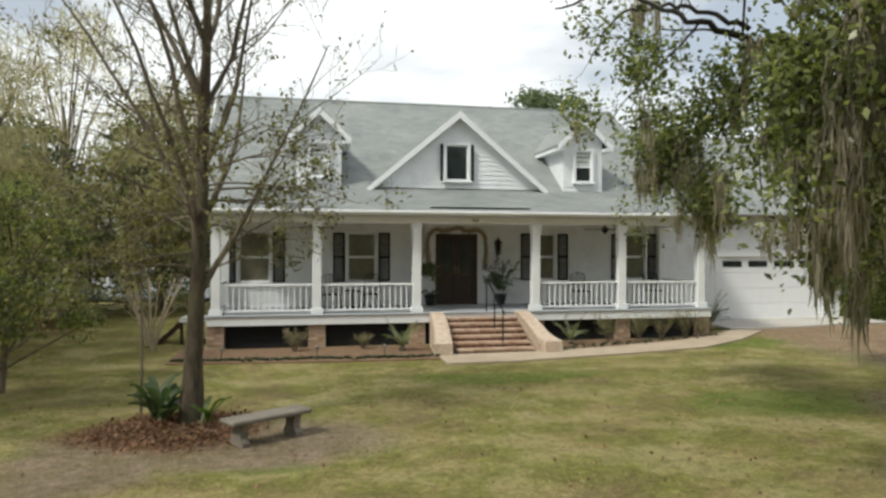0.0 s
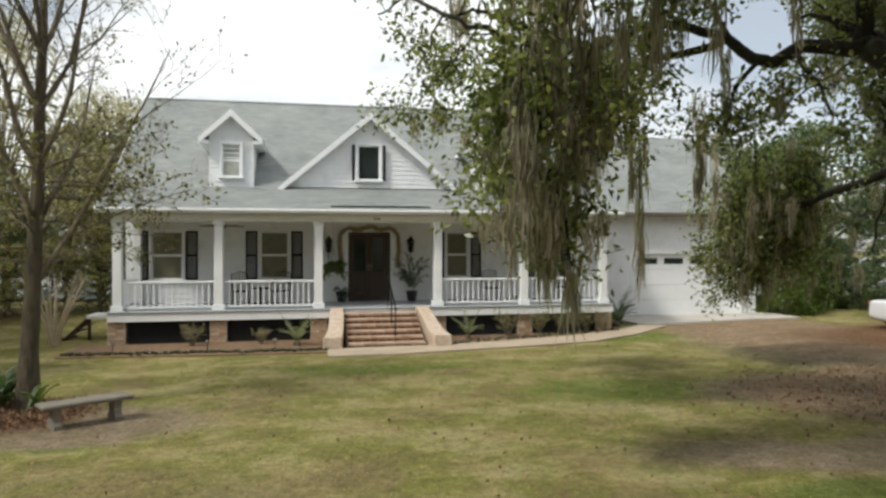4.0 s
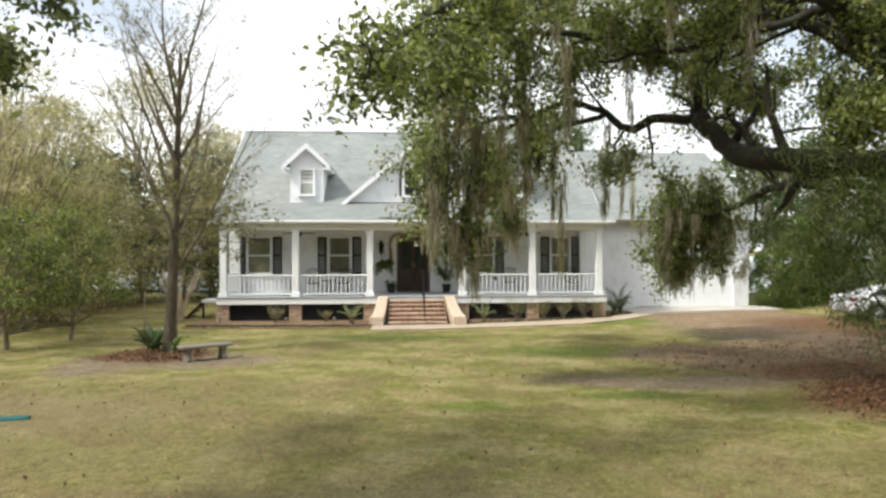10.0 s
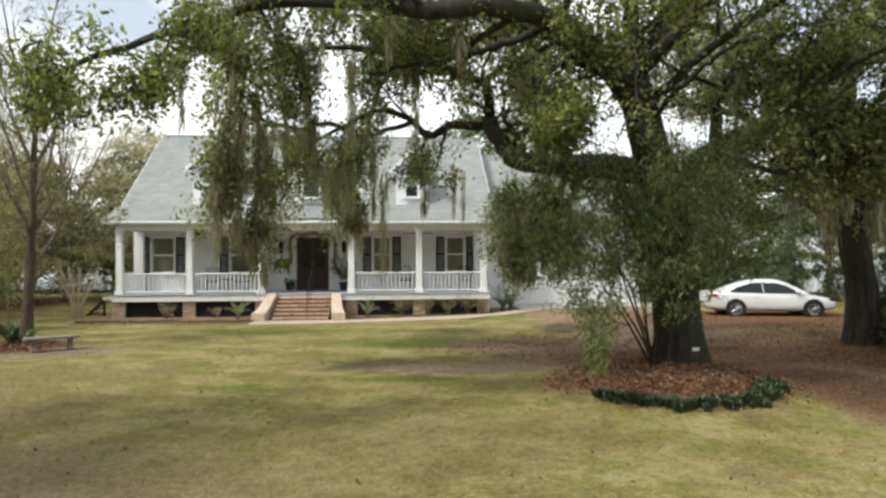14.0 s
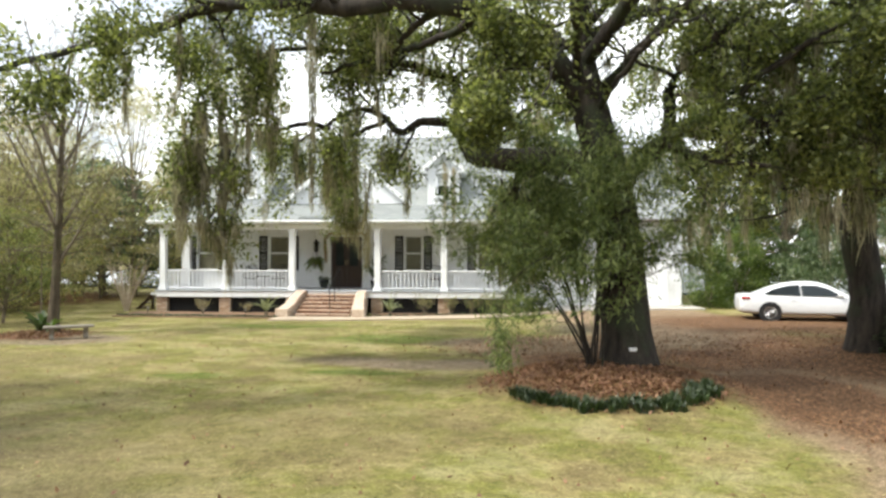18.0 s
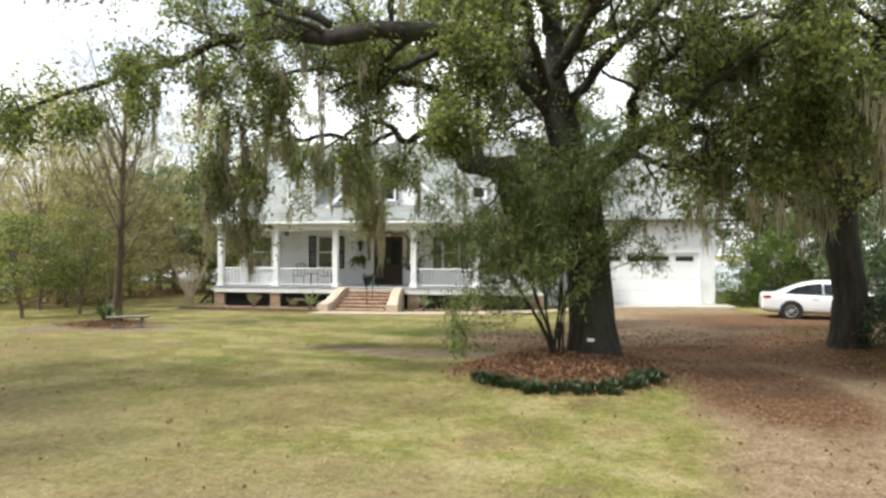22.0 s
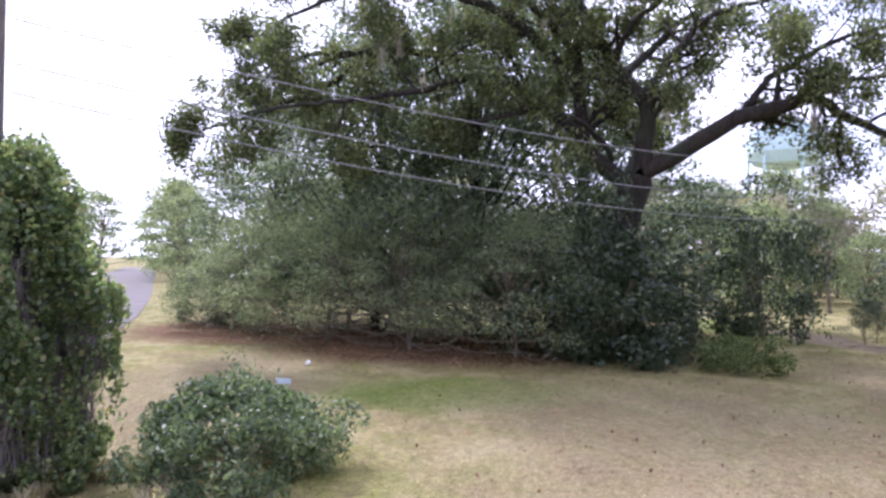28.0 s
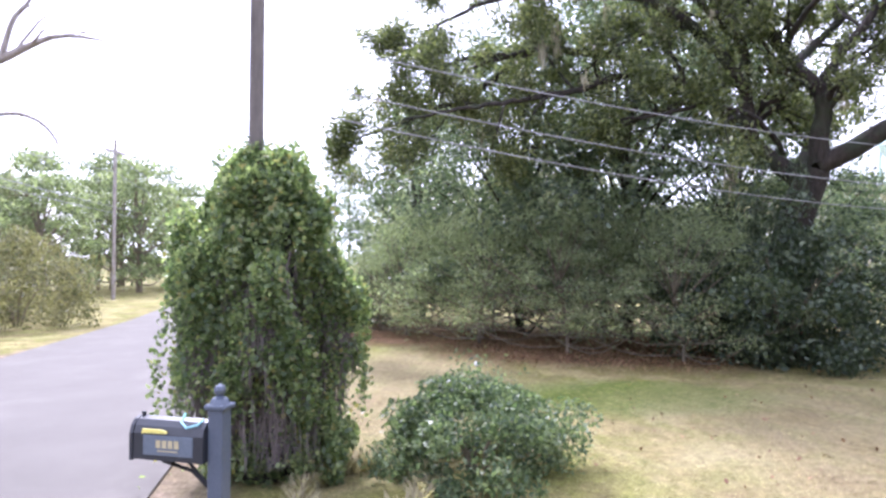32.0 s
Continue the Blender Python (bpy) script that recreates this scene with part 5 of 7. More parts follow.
# oak over the western hedge, seen against the light
FORK_W = (-2.36, -8.5, 4.62)
limbed_tree(
    "live_oak", 13,
    [
        # the long limb that dips towards the lawn
        ([FORK_W, (-1.9, -7.45, 5.22), (-1.5, -6.5, 5.8), (-1.2, -5.5, 6.02), (-1.0, -5.0, 6.14), (-0.8, -4.2, 5.65), (-0.6, -3.35, 5.28), (-0.4, -2.6, 4.78), (-0.2, -1.6, 4.50)], 0.25, 0.03, 3),
        ([(-1.5, -6.5, 5.8), (-1.6, -5.8, 6.9), (-1.5, -4.9, 7.5), (-1.3, -3.6, 8.1), (-1.2, -2.2, 8.3)], 0.11, 0.03, 3),
        ([(-1.3, -5.8, 6.0), (-0.6, -4.6, 6.6), (-0.2, -3.2, 6.7), (0.2, -1.8, 6.2)], 0.08, 0.025, 3),
        # two stems with a gap between, and their forks
        ([FORK_W, (-2.3, -8.55, 5.4), (-2.25, -8.65, 6.35), (-2.4, -9.3, 7.4), (-2.4, -9.8, 8.3), (-2.6, -10.6, 9.8)], 0.27, 0.07, 3),
        ([(-2.5, -8.8, 4.3), (-2.9, -9.7, 5.2), (-2.9, -10.0, 6.2), (-2.7, -10.3, 7.8), (-2.6, -10.9, 9.0), (-2.8, -11.8, 10.2)], 0.25, 0.06, 3),
        ([(-2.25, -8.65, 6.35), (-2.3, -8.2, 7.2), (-2.3, -7.5, 8.1), (-2.2, -6.5, 8.8), (-2.0, -5.0, 9.2)], 0.15, 0.04, 3),
        ([(-2.4, -9.0, 7.0), (-3.4, -7.6, 8.6), (-4.4, -6.0, 9.8)], 0.14, 0.04, 3),
        # limbs that spread south over the border
        ([(-2.9, -9.9, 5.6), (-3.2, -11.4, 6.8), (-3.4, -13.2, 7.6), (-3.4, -15.2, 7.9), (-3.4, -17.2, 7.4)], 0.18, 0.04, 3),
        ([(-2.8, -10.1, 6.8), (-2.6, -11.8, 8.4), (-2.8, -13.8, 9.4), (-3.2, -16.0, 9.4), (-3.6, -18.2, 8.6)], 0.16, 0.04, 3),
        ([(-3.3, -12.6, 7.3), (-2.4, -14.6, 6.6), (-2.0, -16.6, 6.2), (-2.2, -18.6, 5.9)], 0.10, 0.03, 3),
        ([(-3.4, -15.2, 7.9), (-3.6, -17.2, 6.9), (-3.8, -18.8, 6.2), (-4.0, -20.4, 5.7)], 0.10, 0.025, 3),
        ([(-3.3, -16.0, 7.8), (-4.2, -18.0, 7.8), (-4.6, -19.2, 8.0)], 0.08, 0.025, 3),
        ([(-3.0, -11.0, 6.6), (-3.6, -12.6, 6.0), (-3.8, -14.4, 5.6), (-4.0, -16.2, 5.2)], 0.09, 0.025, 3),
        ([(-2.7, -10.4, 8.0), (-1.8, -12.0, 9.0), (-1.4, -13.8, 9.2), (-1.6, -15.6, 8.6)], 0.09, 0.03, 3),
        ([(-2.7, -9.2, 5.0), (-1.6, -10.6, 5.8), (-1.2, -12.2, 5.9), (-1.2, -13.8, 5.6)], 0.08, 0.025, 3),
        ([(-2.4, -9.3, 7.4), (-1.2, -8.8, 8.3), (0.0, -8.2, 8.6)], 0.09, 0.03, 3),
        ([(-2.6, -8.9, 4.4), (-4.6, -7.8, 6.0), (-6.6, -6.4, 7.0)], 0.18, 0.05, 3),
    ],
    ([(-2.9, -9.4, 0.0), (-2.85, -9.3, 1.6), (-2.7, -9.0, 3.2), (-2.45, -8.6, 4.6)], 0.50, 0.36), LEAF_OAKW, 0.12, 70,
    "broad live oak rising behind a shrub border", "tree", moss=40, moss_len=0.7, density=0.68, thin_out=0.0, spread=0.17)


def lobe(rng, n, outward, size, tall=0.8):
    """Leaf places on one rounded tuft that faces outward and up."""
    b = rng.normal(size=(n, 3)) + np.asarray(outward) * 0.5 + np.array([0, 0, 0.45])
    b *= rng.uniform(0, 1, (n, 1)) ** 0.35 / np.linalg.norm(b, axis=1, keepdims=True)
    return b * np.array([size, size, size * tall])


def round_bush(name, seed, rx, ry, rz, count, size, material, label, category="shrub", core=0.55, stems=6, lumps=2.2, rough=0.28, base=0.0, at=(0, 0, 0), group=""):
    """A shrub: a lumpy mass of leaves on a few stems."""
    rng = np.random.default_rng(seed)
    e = thing(name, pose(*at), label, category, group)
    k = max(14, count // 150)
    d = rng.normal(size=(k, 3))
    d /= np.linalg.norm(d, axis=1, keepdims=True)
    d[:, 2] = np.where(d[:, 2] < -0.85, -d[:, 2], d[:, 2])
    off = np.array([noise.noise(Vector(p * lumps + seed)) + 0.5 * noise.noise(Vector(p * lumps * 2.3 - seed)) for p in d])
    r = (1 + rough * 1.3 * off) * (core + (0.92 - core) * rng.uniform(0, 1, k) ** 0.4)
    c = d * r[:, None] * np.array([rx, ry, rz]) + np.array([0, 0, rz * 0.5 + base])
    c[:, 2] = np.maximum(c[:, 2], 0.10 * rz)
    p = np.concatenate([c[i] + lobe(rng, count // k, d[i], 0.30 * (rx * ry * rz) ** (1 / 3) * rng.uniform(0.6, 1.35)) for i in range(k)])
    keep = p[:, 2] > 0.02
    leaves("foliage", rng, p[keep], size, material, e)
    lines = []
    for i in range(stems):
        a = rng.uniform(0, 2 * math.pi)
        tip = (math.cos(a) * rx * 0.55, math.sin(a) * ry * 0.55, (rz * 1.1 + base) * rng.uniform(0.7, 1.0))
        lines.append((poly([(0.1 * math.cos(a), 0.1 * math.sin(a), -0.05), (tip[0] * 0.3, tip[1] * 0.3, tip[2] * 0.45), tip], 6), np.linspace(0.035, 0.008, 6), 5))
    wood("woody_base", lines, BARKG, e)["kind"] = "stuff"
    return e


BARE_SPEC = [(7, 0.46, 0.50, 0.12, 0.12, 0.12), (5, 0.42, 0.46, 0.12, 0.16, 0.2), (4, 0.45, 0.45, 0.10, 0.2, 0.2)]


def bare_tree(name, seed, at, height, leaf_count, label, spread=0.42, r=0.14, leaf_mat=None, leaf_size=0.09, stems=7, group="", fork=0.32, bark=None, tall=0.42, reach=(0.48, 0.66), skirts=0, bend=0.04):
    """An upright, nearly bare tree with fine twigs and a few leaves left."""
    rng = np.random.default_rng(seed)
    e = thing(name, pose(*at), label, "tree", group)
    lines, tips = [], []
    trunk = wander(rng, (0, 0, -0.1), (0.02, 0, 1), height * tall, 8, bend, 0.02)
    rad = np.linspace(r, r * (0.7 if tall < 0.5 else 0.3), 9)
    rad[0] *= 1.4
    lines.append((trunk, rad, 10))
    for i in range(stems):
        k = int(8 * (fork / tall) + (i / stems) * (8 - 8 * fork / tall))
        a = 2 * math.pi * (i * 0.38 + rng.uniform(-0.05, 0.05))
        d = (math.cos(a) * spread, math.sin(a) * spread, 0.75)
        branch_out(rng, wander(rng, trunk[min(k, 8)], d, height * rng.uniform(*reach) * (1.15 - 0.45 * i / stems), 8, 0.075, 0.035), r * 0.36, 0.010, 3, BARE_SPEC, lines, tips)
    low = []
    for i in range(skirts):
        a = 2.4 * i + rng.uniform(-0.3, 0.3)
        p = trunk[0] + (trunk[-1] - trunk[0]) * rng.uniform(0.30, 0.62)
        d = (math.cos(a), math.sin(a), rng.uniform(0.0, 0.55))
        branch_out(rng, wander(rng, p, d, rng.uniform(1.5, 3.2), 8, 0.10, -0.02), 0.022, 0.006, 2, [(5, 0.42, 0.5, 0.0, 0.2, 0.2), (4, 0.5, 0.5, -0.05, 0.25, 0.2)], lines, low)
    if low:
        leaves("lower_foliage", rng, along(rng, low, 9, 0.06), leaf_size, leaf_mat or LEAF_SPARSE, e, "olive and brown leaves on the low twigs")
    if bark:
        wood("limb_tangle", lines[1:], BARKG, e, "pale upswept branches")["kind"] = "stuff"
    wood("trunk", lines[:1] if bark else lines, bark or BARKG, e, "pale grey trunk with upright bare branches")
    if leaf_count:
        p = along(rng, tips, max(1, math.ceil(leaf_count / len(tips))), 0.05)
        p = p[rng.choice(len(p), min(leaf_count, len(p)), replace=False)]
        leaves("foliage", rng, p, leaf_size, leaf_mat or LEAF_SPARSE, e, "last brown and yellow leaves")
    return e


lawn_tree = bare_tree("lawn_tree", 21, (-1.48, 8.6, 0.1), 10.8, 2600, "nearly bare lawn tree with a few brown leaves", 0.40, 0.15, leaf_size=0.078, stems=15, fork=0.24, bark=BARKL, tall=0.72, reach=(0.30, 0.46), skirts=24, bend=0.014)


def crowned_tree(name, seed, height, radius, count, size, material, label, trunk_r=0.18, clumps=26, low=0.25, bark=None, core=0.0, category="tree", thin=0.5, puff=1.7, flat=0.6):
    """A leafy tree for the background: limbs that end in uneven clumps of leaves."""
    rng = np.random.default_rng(seed)
    e = thing(name, Matrix(), label, category)
    lines = [(wander(rng, (0, 0, -0.1), (0, 0, 1), height * 0.75, 8, 0.05, 0.02), np.linspace(trunk_r, trunk_r * 0.4, 9), 8)]
    trunk = lines[0][0]
    pts = []
    for i in range(clumps):
        f = low + (1 - low) * (i + rng.uniform(0, 1)) / clumps
        a = i * 2.4 + rng.uniform(-0.4, 0.4)
        wide = radius * math.sin(math.pi * min(0.97, 0.22 + 0.76 * f)) ** 0.7 * rng.uniform(0.55, 1.15)
        c = np.array([math.cos(a) * wide, math.sin(a) * wide, height * f])
        k = min(8, int(f * 8))
        lines.append((poly([trunk[k] * np.array([1, 1, 0.8]), (trunk[k] * 0.5 + c * 0.5) - [0, 0, 0.1 * height * rng.uniform(0, 1)], c], 6), np.linspace(trunk_r * 0.35, 0.012, 6), 5))
        n = int(count / clumps * rng.uniform(0.6, 1.4))
        s = radius * rng.uniform(0.16, 0.32) * puff
        b = rng.normal(size=(n, 3))
        b[:, 2] = np.where(rng.uniform(0, 1, n) < 0.75, np.abs(b[:, 2]), b[:, 2])
        b *= (rng.uniform(0, 1, (n, 1)) ** 0.35) / np.linalg.norm(b, axis=1, keepdims=True)
        ripple = np.array([noise.noise(Vector(q * 2.6) + Vector((i, seed, 0))) for q in b])
        pts.append(c + b * (1 + 0.55 * ripple[:, None]) * np.array([s, s, s * flat]))
    p = np.concatenate(pts)
    p = p[p[:, 2] > 0.05]
    leaves("crown", rng, p, size, material, e, ratio=thin, droop=0.3 if thin > 0.3 else -0.6)
    wood("trunk", lines[:1], bark or BARKG, e)
    wood("limb_tangle", lines[1:], bark or BARKG, e)["kind"] = "stuff"
    return e


def pine_tree(name, seed, height, label):
    rng = np.random.default_rng(seed)
    e = thing(name, Matrix(), label, "tree")
    trunk = wander(rng, (0, 0, -0.1), (0, 0, 1), height, 10, 0.015, 0.02)
    lines, pts = [(trunk, np.linspace(0.22, 0.06, 11), 8)], []
    for i in range(26):
        f = 0.55 + 0.45 * (i + rng.uniform(0, 1)) / 26
        a = i * 2.4
        L = height * 0.17 * (1.2 - f) ** 0.4 * rng.uniform(0.6, 1.1)
        p0 = trunk[min(9, int(f * 10))] * np.array([1, 1, 0]) + np.array([0, 0, height * f * 0.99])
        c = p0 + np.array([math.cos(a) * L, math.sin(a) * L, rng.uniform(-0.1, 0.5)])
        lines.append((poly([p0, (p0 + c) / 2 + [0, 0, 0.2], c], 5), np.linspace(0.05, 0.012, 5), 4))
        for s in range(4):
            q = p0 + (c - p0) * (0.4 + 0.2 * s)
            pts.append(q + rng.normal(size=(55, 3)) * np.array([0.35, 0.35, 0.22]))
    leaves("crown", rng, np.concatenate(pts), 0.30, LEAF_DARK, e, ratio=0.12)
    wood("trunk", lines, BARKG, e)
    return e


def stand(ob, spots, group=""):
    """Copies of a tree at (x, y, turn, size) spots; the first spot is the tree itself."""
    rs = random.Random(len(spots) * 7)
    for i, (x, y, s) in enumerate(spots):
        m = pose(x, y, ground_z(x, y) - 0.02, 0, 0, rs.uniform(0, 360)) @ Matrix.Diagonal((s, s, s * rs.uniform(0.9, 1.12), 1))
        if i == 0:
            ob.matrix_basis = m
        else:
            copy_thing(ob, m)
        if group:
            ob["group"] = group


# brush and woods west and north of the house
brush = crowned_tree("brush_tree", 31, 6.5, 2.4, 6800, 0.165, LEAF_OLIVE, "olive-brown brushy tree tangled with vines", 0.10, 30, 0.06)
stand(brush, [(-8.6, 17.5, 0.8), (-7.9, 14.2, 0.8), (-5.4, 28.0, 0.95), (-9.8, 20.5, 1.05), (-11.5, 15.5, 0.85), (-7.2, 29.5, 1.25), (-12.5, 21.0, 1.2), (-10.6, 13.4, 0.6), (-15.0, 25.0, 1.2), (-8.2, 15.8, 0.55), (-9.4, 24.8, 1.0)], "brush west of the house")
dark_tree = crowned_tree("evergreen_tree", 32, 9.0, 3.2, 6000, 0.30, LEAF_DARK, "tall dark evergreen tree in the woods", 0.2, 30, 0.15)
twig_tree = crowned_tree("winter_tree", 37, 7.5, 2.5, 5200, 0.34, LEAF_TAN, "bare winter tree with hazy tan twigs", 0.11, 34, 0.18, thin=0.09)
stand(twig_tree, [(-8.0, 16.4, 0.95), (-8.2, 13.0, 1.0), (-4.4, 28.8, 1.15), (-9.6, 15.8, 1.2), (-8.4, 26.5, 1.35), (-21.0, 14.0, 0.8), (-24.0, 6.0, 0.8), (-12.0, 18.0, 1.15), (-10.2, 22.0, 1.1), (-28.0, 3.0, 0.8), (-33.0, 9.0, 0.8), (-6.2, 31.0, 1.2)], "hazy winter trees")
stand(dark_tree, [(-10.5, 27.0, 0.9), (-13.0, 29.0, 1.1), (-6.0, 30.5, 1.05), (-18.0, 33.0, 1.15), (31.0, 9.0, 0.9), (-24.0, 2.0, 0.9)], "background evergreens")
shore = crowned_tree("shore_tree", 45, 9.0, 3.1, 6500, 0.24, LEAF_BUSH, "tall shoreline tree with a bare lower trunk", 0.17, 30, 0.40)
stand(shore, [(26.0, 24.0, 0.9), (30.5, 21.0, 1.0), (23.2, 27.5, 0.9), (33.5, 27.0, 1.05), (33.0, 15.0, 1.0), (28.2, 30.0, 1.0), (27.8, 16.8, 0.85), (37.0, 20.0, 1.1), (14.6, 37.7, 1.42)], "shoreline trees")
shrub = round_bush("shore_shrub", 46, 1.5, 1.3, 1.9, 5200, 0.13, LEAF_BUSH, "dull green shrub on the lake's bank", core=0.4, rough=0.35)
stand(shrub, [(24.9, 21.6, 1.0), (26.2, 22.8, 0.9), (29.6, 20.6, 0.9), (31.4, 19.4, 1.1), (34.0, 18.0, 1.0), (23.6, 24.4, 0.9), (25.3, 19.0, 1.1), (24.8, 17.2, 0.95)], "shrubs on the bank")
olive = crowned_tree("broadleaf_tree", 33, 8.0, 3.0, 6500, 0.28, LEAF_MID, "mid-green broadleaf tree in the woods", 0.18, 28, 0.12)
stand(olive, [(-22.0, 22.0, 0.9), (-27.0, 10.0, 0.9), (-30.0, 28.0, 1.1), (-20.0, 9.0, 0.6), (-10.5, -1.5, 0.62), (34.0, 4.0, 0.9), (31.0, -3.0, 0.9), (-30.0, -4.0, 0.9), (-29.5, 9.4, 1.12)], "background broadleaf trees")
stand(pine_tree("pine_tree", 34, 17.0, "tall slender pine against the sky"), [(18.0, 40.0, 0.75), (-33.0, 14.0, 0.9), (-38.0, 4.0, 0.8), (-42.0, -26.0, 0.9), (-50.0, -33.0, 1.0), (-47.0, -48.0, 0.95), (-36.0, -48.0, 0.85), (-60.0, -34.0, 1.0), (-55.0, -60.0, 1.05), (9.0, 44.0, 0.72)], "far pines")
stand(bare_tree("bare_tree", 35, (0, 0, 0), 9.5, 0, "bare winter tree with fine grey twigs", 0.3, 0.13, stems=5), [(-6.1, 7.1, 0.85), (-15.5, 22.5, 1.0), (-18.5, 6.0, 0.9), (-11.5, 26.0, 1.1), (-25.0, 16.0, 1.0), (-16.0, 19.5, 1.0), (-30.0, 21.0, 1.0), (-33.0, -2.0, 1.0), (-42.0, -50.0, 1.0), (-27.0, -44.0, 0.8), (-26.0, 3.0, 1.05), (-29.0, 0.0, 1.1), (-23.0, 7.5, 1.0), (-34.0, 6.0, 1.2), (-31.0, 10.0, 1.2)], "bare winter trees")
far = crowned_tree("far_tree", 36, 9.0, 4.0, 3000, 0.62, LEAF_FAR, "mixed tree of the far woods, haze put into its colour", 0.2, 24, 0.05, thin=0.35, puff=2.5, flat=0.8)
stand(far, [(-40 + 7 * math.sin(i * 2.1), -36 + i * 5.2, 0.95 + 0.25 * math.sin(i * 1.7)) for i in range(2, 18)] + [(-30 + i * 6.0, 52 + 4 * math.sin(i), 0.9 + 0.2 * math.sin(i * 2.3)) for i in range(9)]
      # rows to the east and south stay unseen, added for reflections and shading
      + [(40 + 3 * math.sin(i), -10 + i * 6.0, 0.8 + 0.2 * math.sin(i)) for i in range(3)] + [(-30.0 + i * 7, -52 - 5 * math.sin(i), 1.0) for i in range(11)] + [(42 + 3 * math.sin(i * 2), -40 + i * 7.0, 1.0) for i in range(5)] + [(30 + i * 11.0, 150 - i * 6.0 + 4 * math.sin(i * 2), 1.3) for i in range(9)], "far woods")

# western border of shrubs
hedge = crowned_tree("border_shrub", 41, 3.5, 2.4, 15000, 0.085, LEAF_MID, "broad feathery grey-green shrub of the border", 0.06, 46, 0.16, category="shrub", thin=0.34, puff=1.35, flat=0.62)
stand(hedge, [(-1.8, -11.8, 0.95), (-3.2, -14.4, 1.05), (-5.0, -16.8, 1.1), (-6.8, -19.2, 1.0), (-8.3, -20.3, 0.75), (-5.6, -13.2, 1.2), (-8.0, -16.5, 1.25)], "western shrub border")
camellia = round_bush("camellia", 42, 1.5, 1.5, 1.7, 8500, 0.10, LEAF_CAM, "dark glossy-leaved camellia bush", core=0.45, rough=0.3)
stand(camellia, [(-2.2, -9.0, 1.0), (-1.7, -9.6, 1.55), (-3.2, -8.7, 1.2), (-4.4, -10.6, 1.15), (-10.0, -21.6, 0.95), (-6.9, 3.3, 1.12), (-7.6, 2.9, 0.8), (-5.9, 5.0, 0.62), (20.75, 4.0, 0.75), (21.9, 5.2, 0.95)], "camellias")
copy_thing(camellia, pose(-6.4, -3.3, 0.0, 0, 0, 20) @ Matrix.Diagonal((1.18, 1.18, 1.9, 1)))
copy_thing(camellia, pose(-1.95, -9.75, 0.0, 0, 0, 70) @ Matrix.Diagonal((0.72, 0.72, 1.75, 1)))
magnolia = crowned_tree("magnolia", 43, 10.5, 3.6, 29000, 0.16, LEAF_DARK, "tall dense magnolia with dark leathery leaves", 0.16, 70, 0.1, puff=1.65, bark=BARK)
stand(magnolia, [(-6.4, -12.4, 1.05), (-8.2, -15.6, 1.0), (-13.4, -19.6, 0.85), (-9.5, -8.6, 1.0)], "western magnolias")
small_tree = crowned_tree("small_camellia_tree", 44, 2.9, 1.25, 4600, 0.09, LEAF_CAM, "small rounded camellia tree on a single stem", 0.05, 20, 0.32)
stand(small_tree, [(-5.3, 0.5, 0.95), (-5.2, -0.9, 0.45), (-5.6, -0.3, 0.4)])
broad = crowned_tree("small_broadleaf_tree", 47, 3.2, 1.5, 6200, 0.10, LEAF_OAK, "low broad evergreen tree at the lawn's edge", 0.07, 26, 0.28)
stand(broad, [(-6.0, 9.6, 1.05), (-5.3, 11.7, 0.95)])

# ---------------------------------------------------------------- things near the oak
def understory():
    rng = np.random.default_rng(51)
    e = thing("understory_shrub", pose(13.25, 1.35, 0.30), "feathery dark-green cedar sapling clump leaning from the oak's foot", "shrub")
    lines, tips = [], []
    spec = [(10, 0.42, 0.62, 0.05, 0.15, 0.40), (6, 0.45, 0.6, 0.0, 0.2, 0.2)]
    for tx, ty, tz in ((1.9, -0.3, 2.1), (1.6, -0.5, 2.6)):
        line = poly([(0.15, -0.3, 0.0), (0.35, -0.5, tz * 0.65), (tx, ty, tz)], 9)
        branch_out(rng, line, 0.02, 0.006, 2, [(4, 0.22, 0.5, 0.0, 0.15, 0.62), (3, 0.45, 0.6, -0.05, 0.2, 0.2)], lines, tips)
    line = poly([(-0.05, -0.05, 0.0), (-0.6, -0.8, 1.9), (-1.25, -1.5, 1.85), (-1.65, -1.85, 1.2), (-1.72, -1.92, 0.6)], 12)
    branch_out(rng, line, 0.016, 0.004, 2, [(6, 0.13, 0.5, -0.1, 0.15, 0.60), (3, 0.5, 0.5, -0.2, 0.2, 0.2)], lines, tips)
    for i in range(9):
        a = math.pi * (0.70 + 1.35 * (i + rng.uniform(0, 1)) / 9)
        tip = (math.cos(a) * rng.uniform(0.7, 2.4) - 0.25, math.sin(a) * rng.uniform(0.2, 1.0), rng.uniform(2.2, 3.9))
        line = poly([(rng.normal() * 0.07, rng.normal() * 0.07, -0.05), (tip[0] * 0.35, tip[1] * 0.35, tip[2] * 0.45), tip], 9)
        branch_out(rng, line + np.cumsum(rng.normal(size=line.shape), axis=0) * 0.03, 0.027, 0.007, 2, spec, lines, tips)
    wood("woody_base", lines, BARK, e, "thin dark stems")
    leaves("foliage", rng, along(rng, tips, 45, 0.10), 0.14, LEAF_FINE, e, ratio=0.15, droop=0.9)
    return e


understory()
tag = thing("tree_tag", pose(13.93, 1.02, 0.74, 8, 0, 4), "small white tag nailed to the oak's bark", "tag")
part("plate", box(-0.065, 0.065, -0.006, 0.006, -0.03, 0.03, 0.003), TAGM, tag)
part("nail", box(-0.006, 0.006, -0.012, -0.006, 0.014, 0.022), IRON, tag)


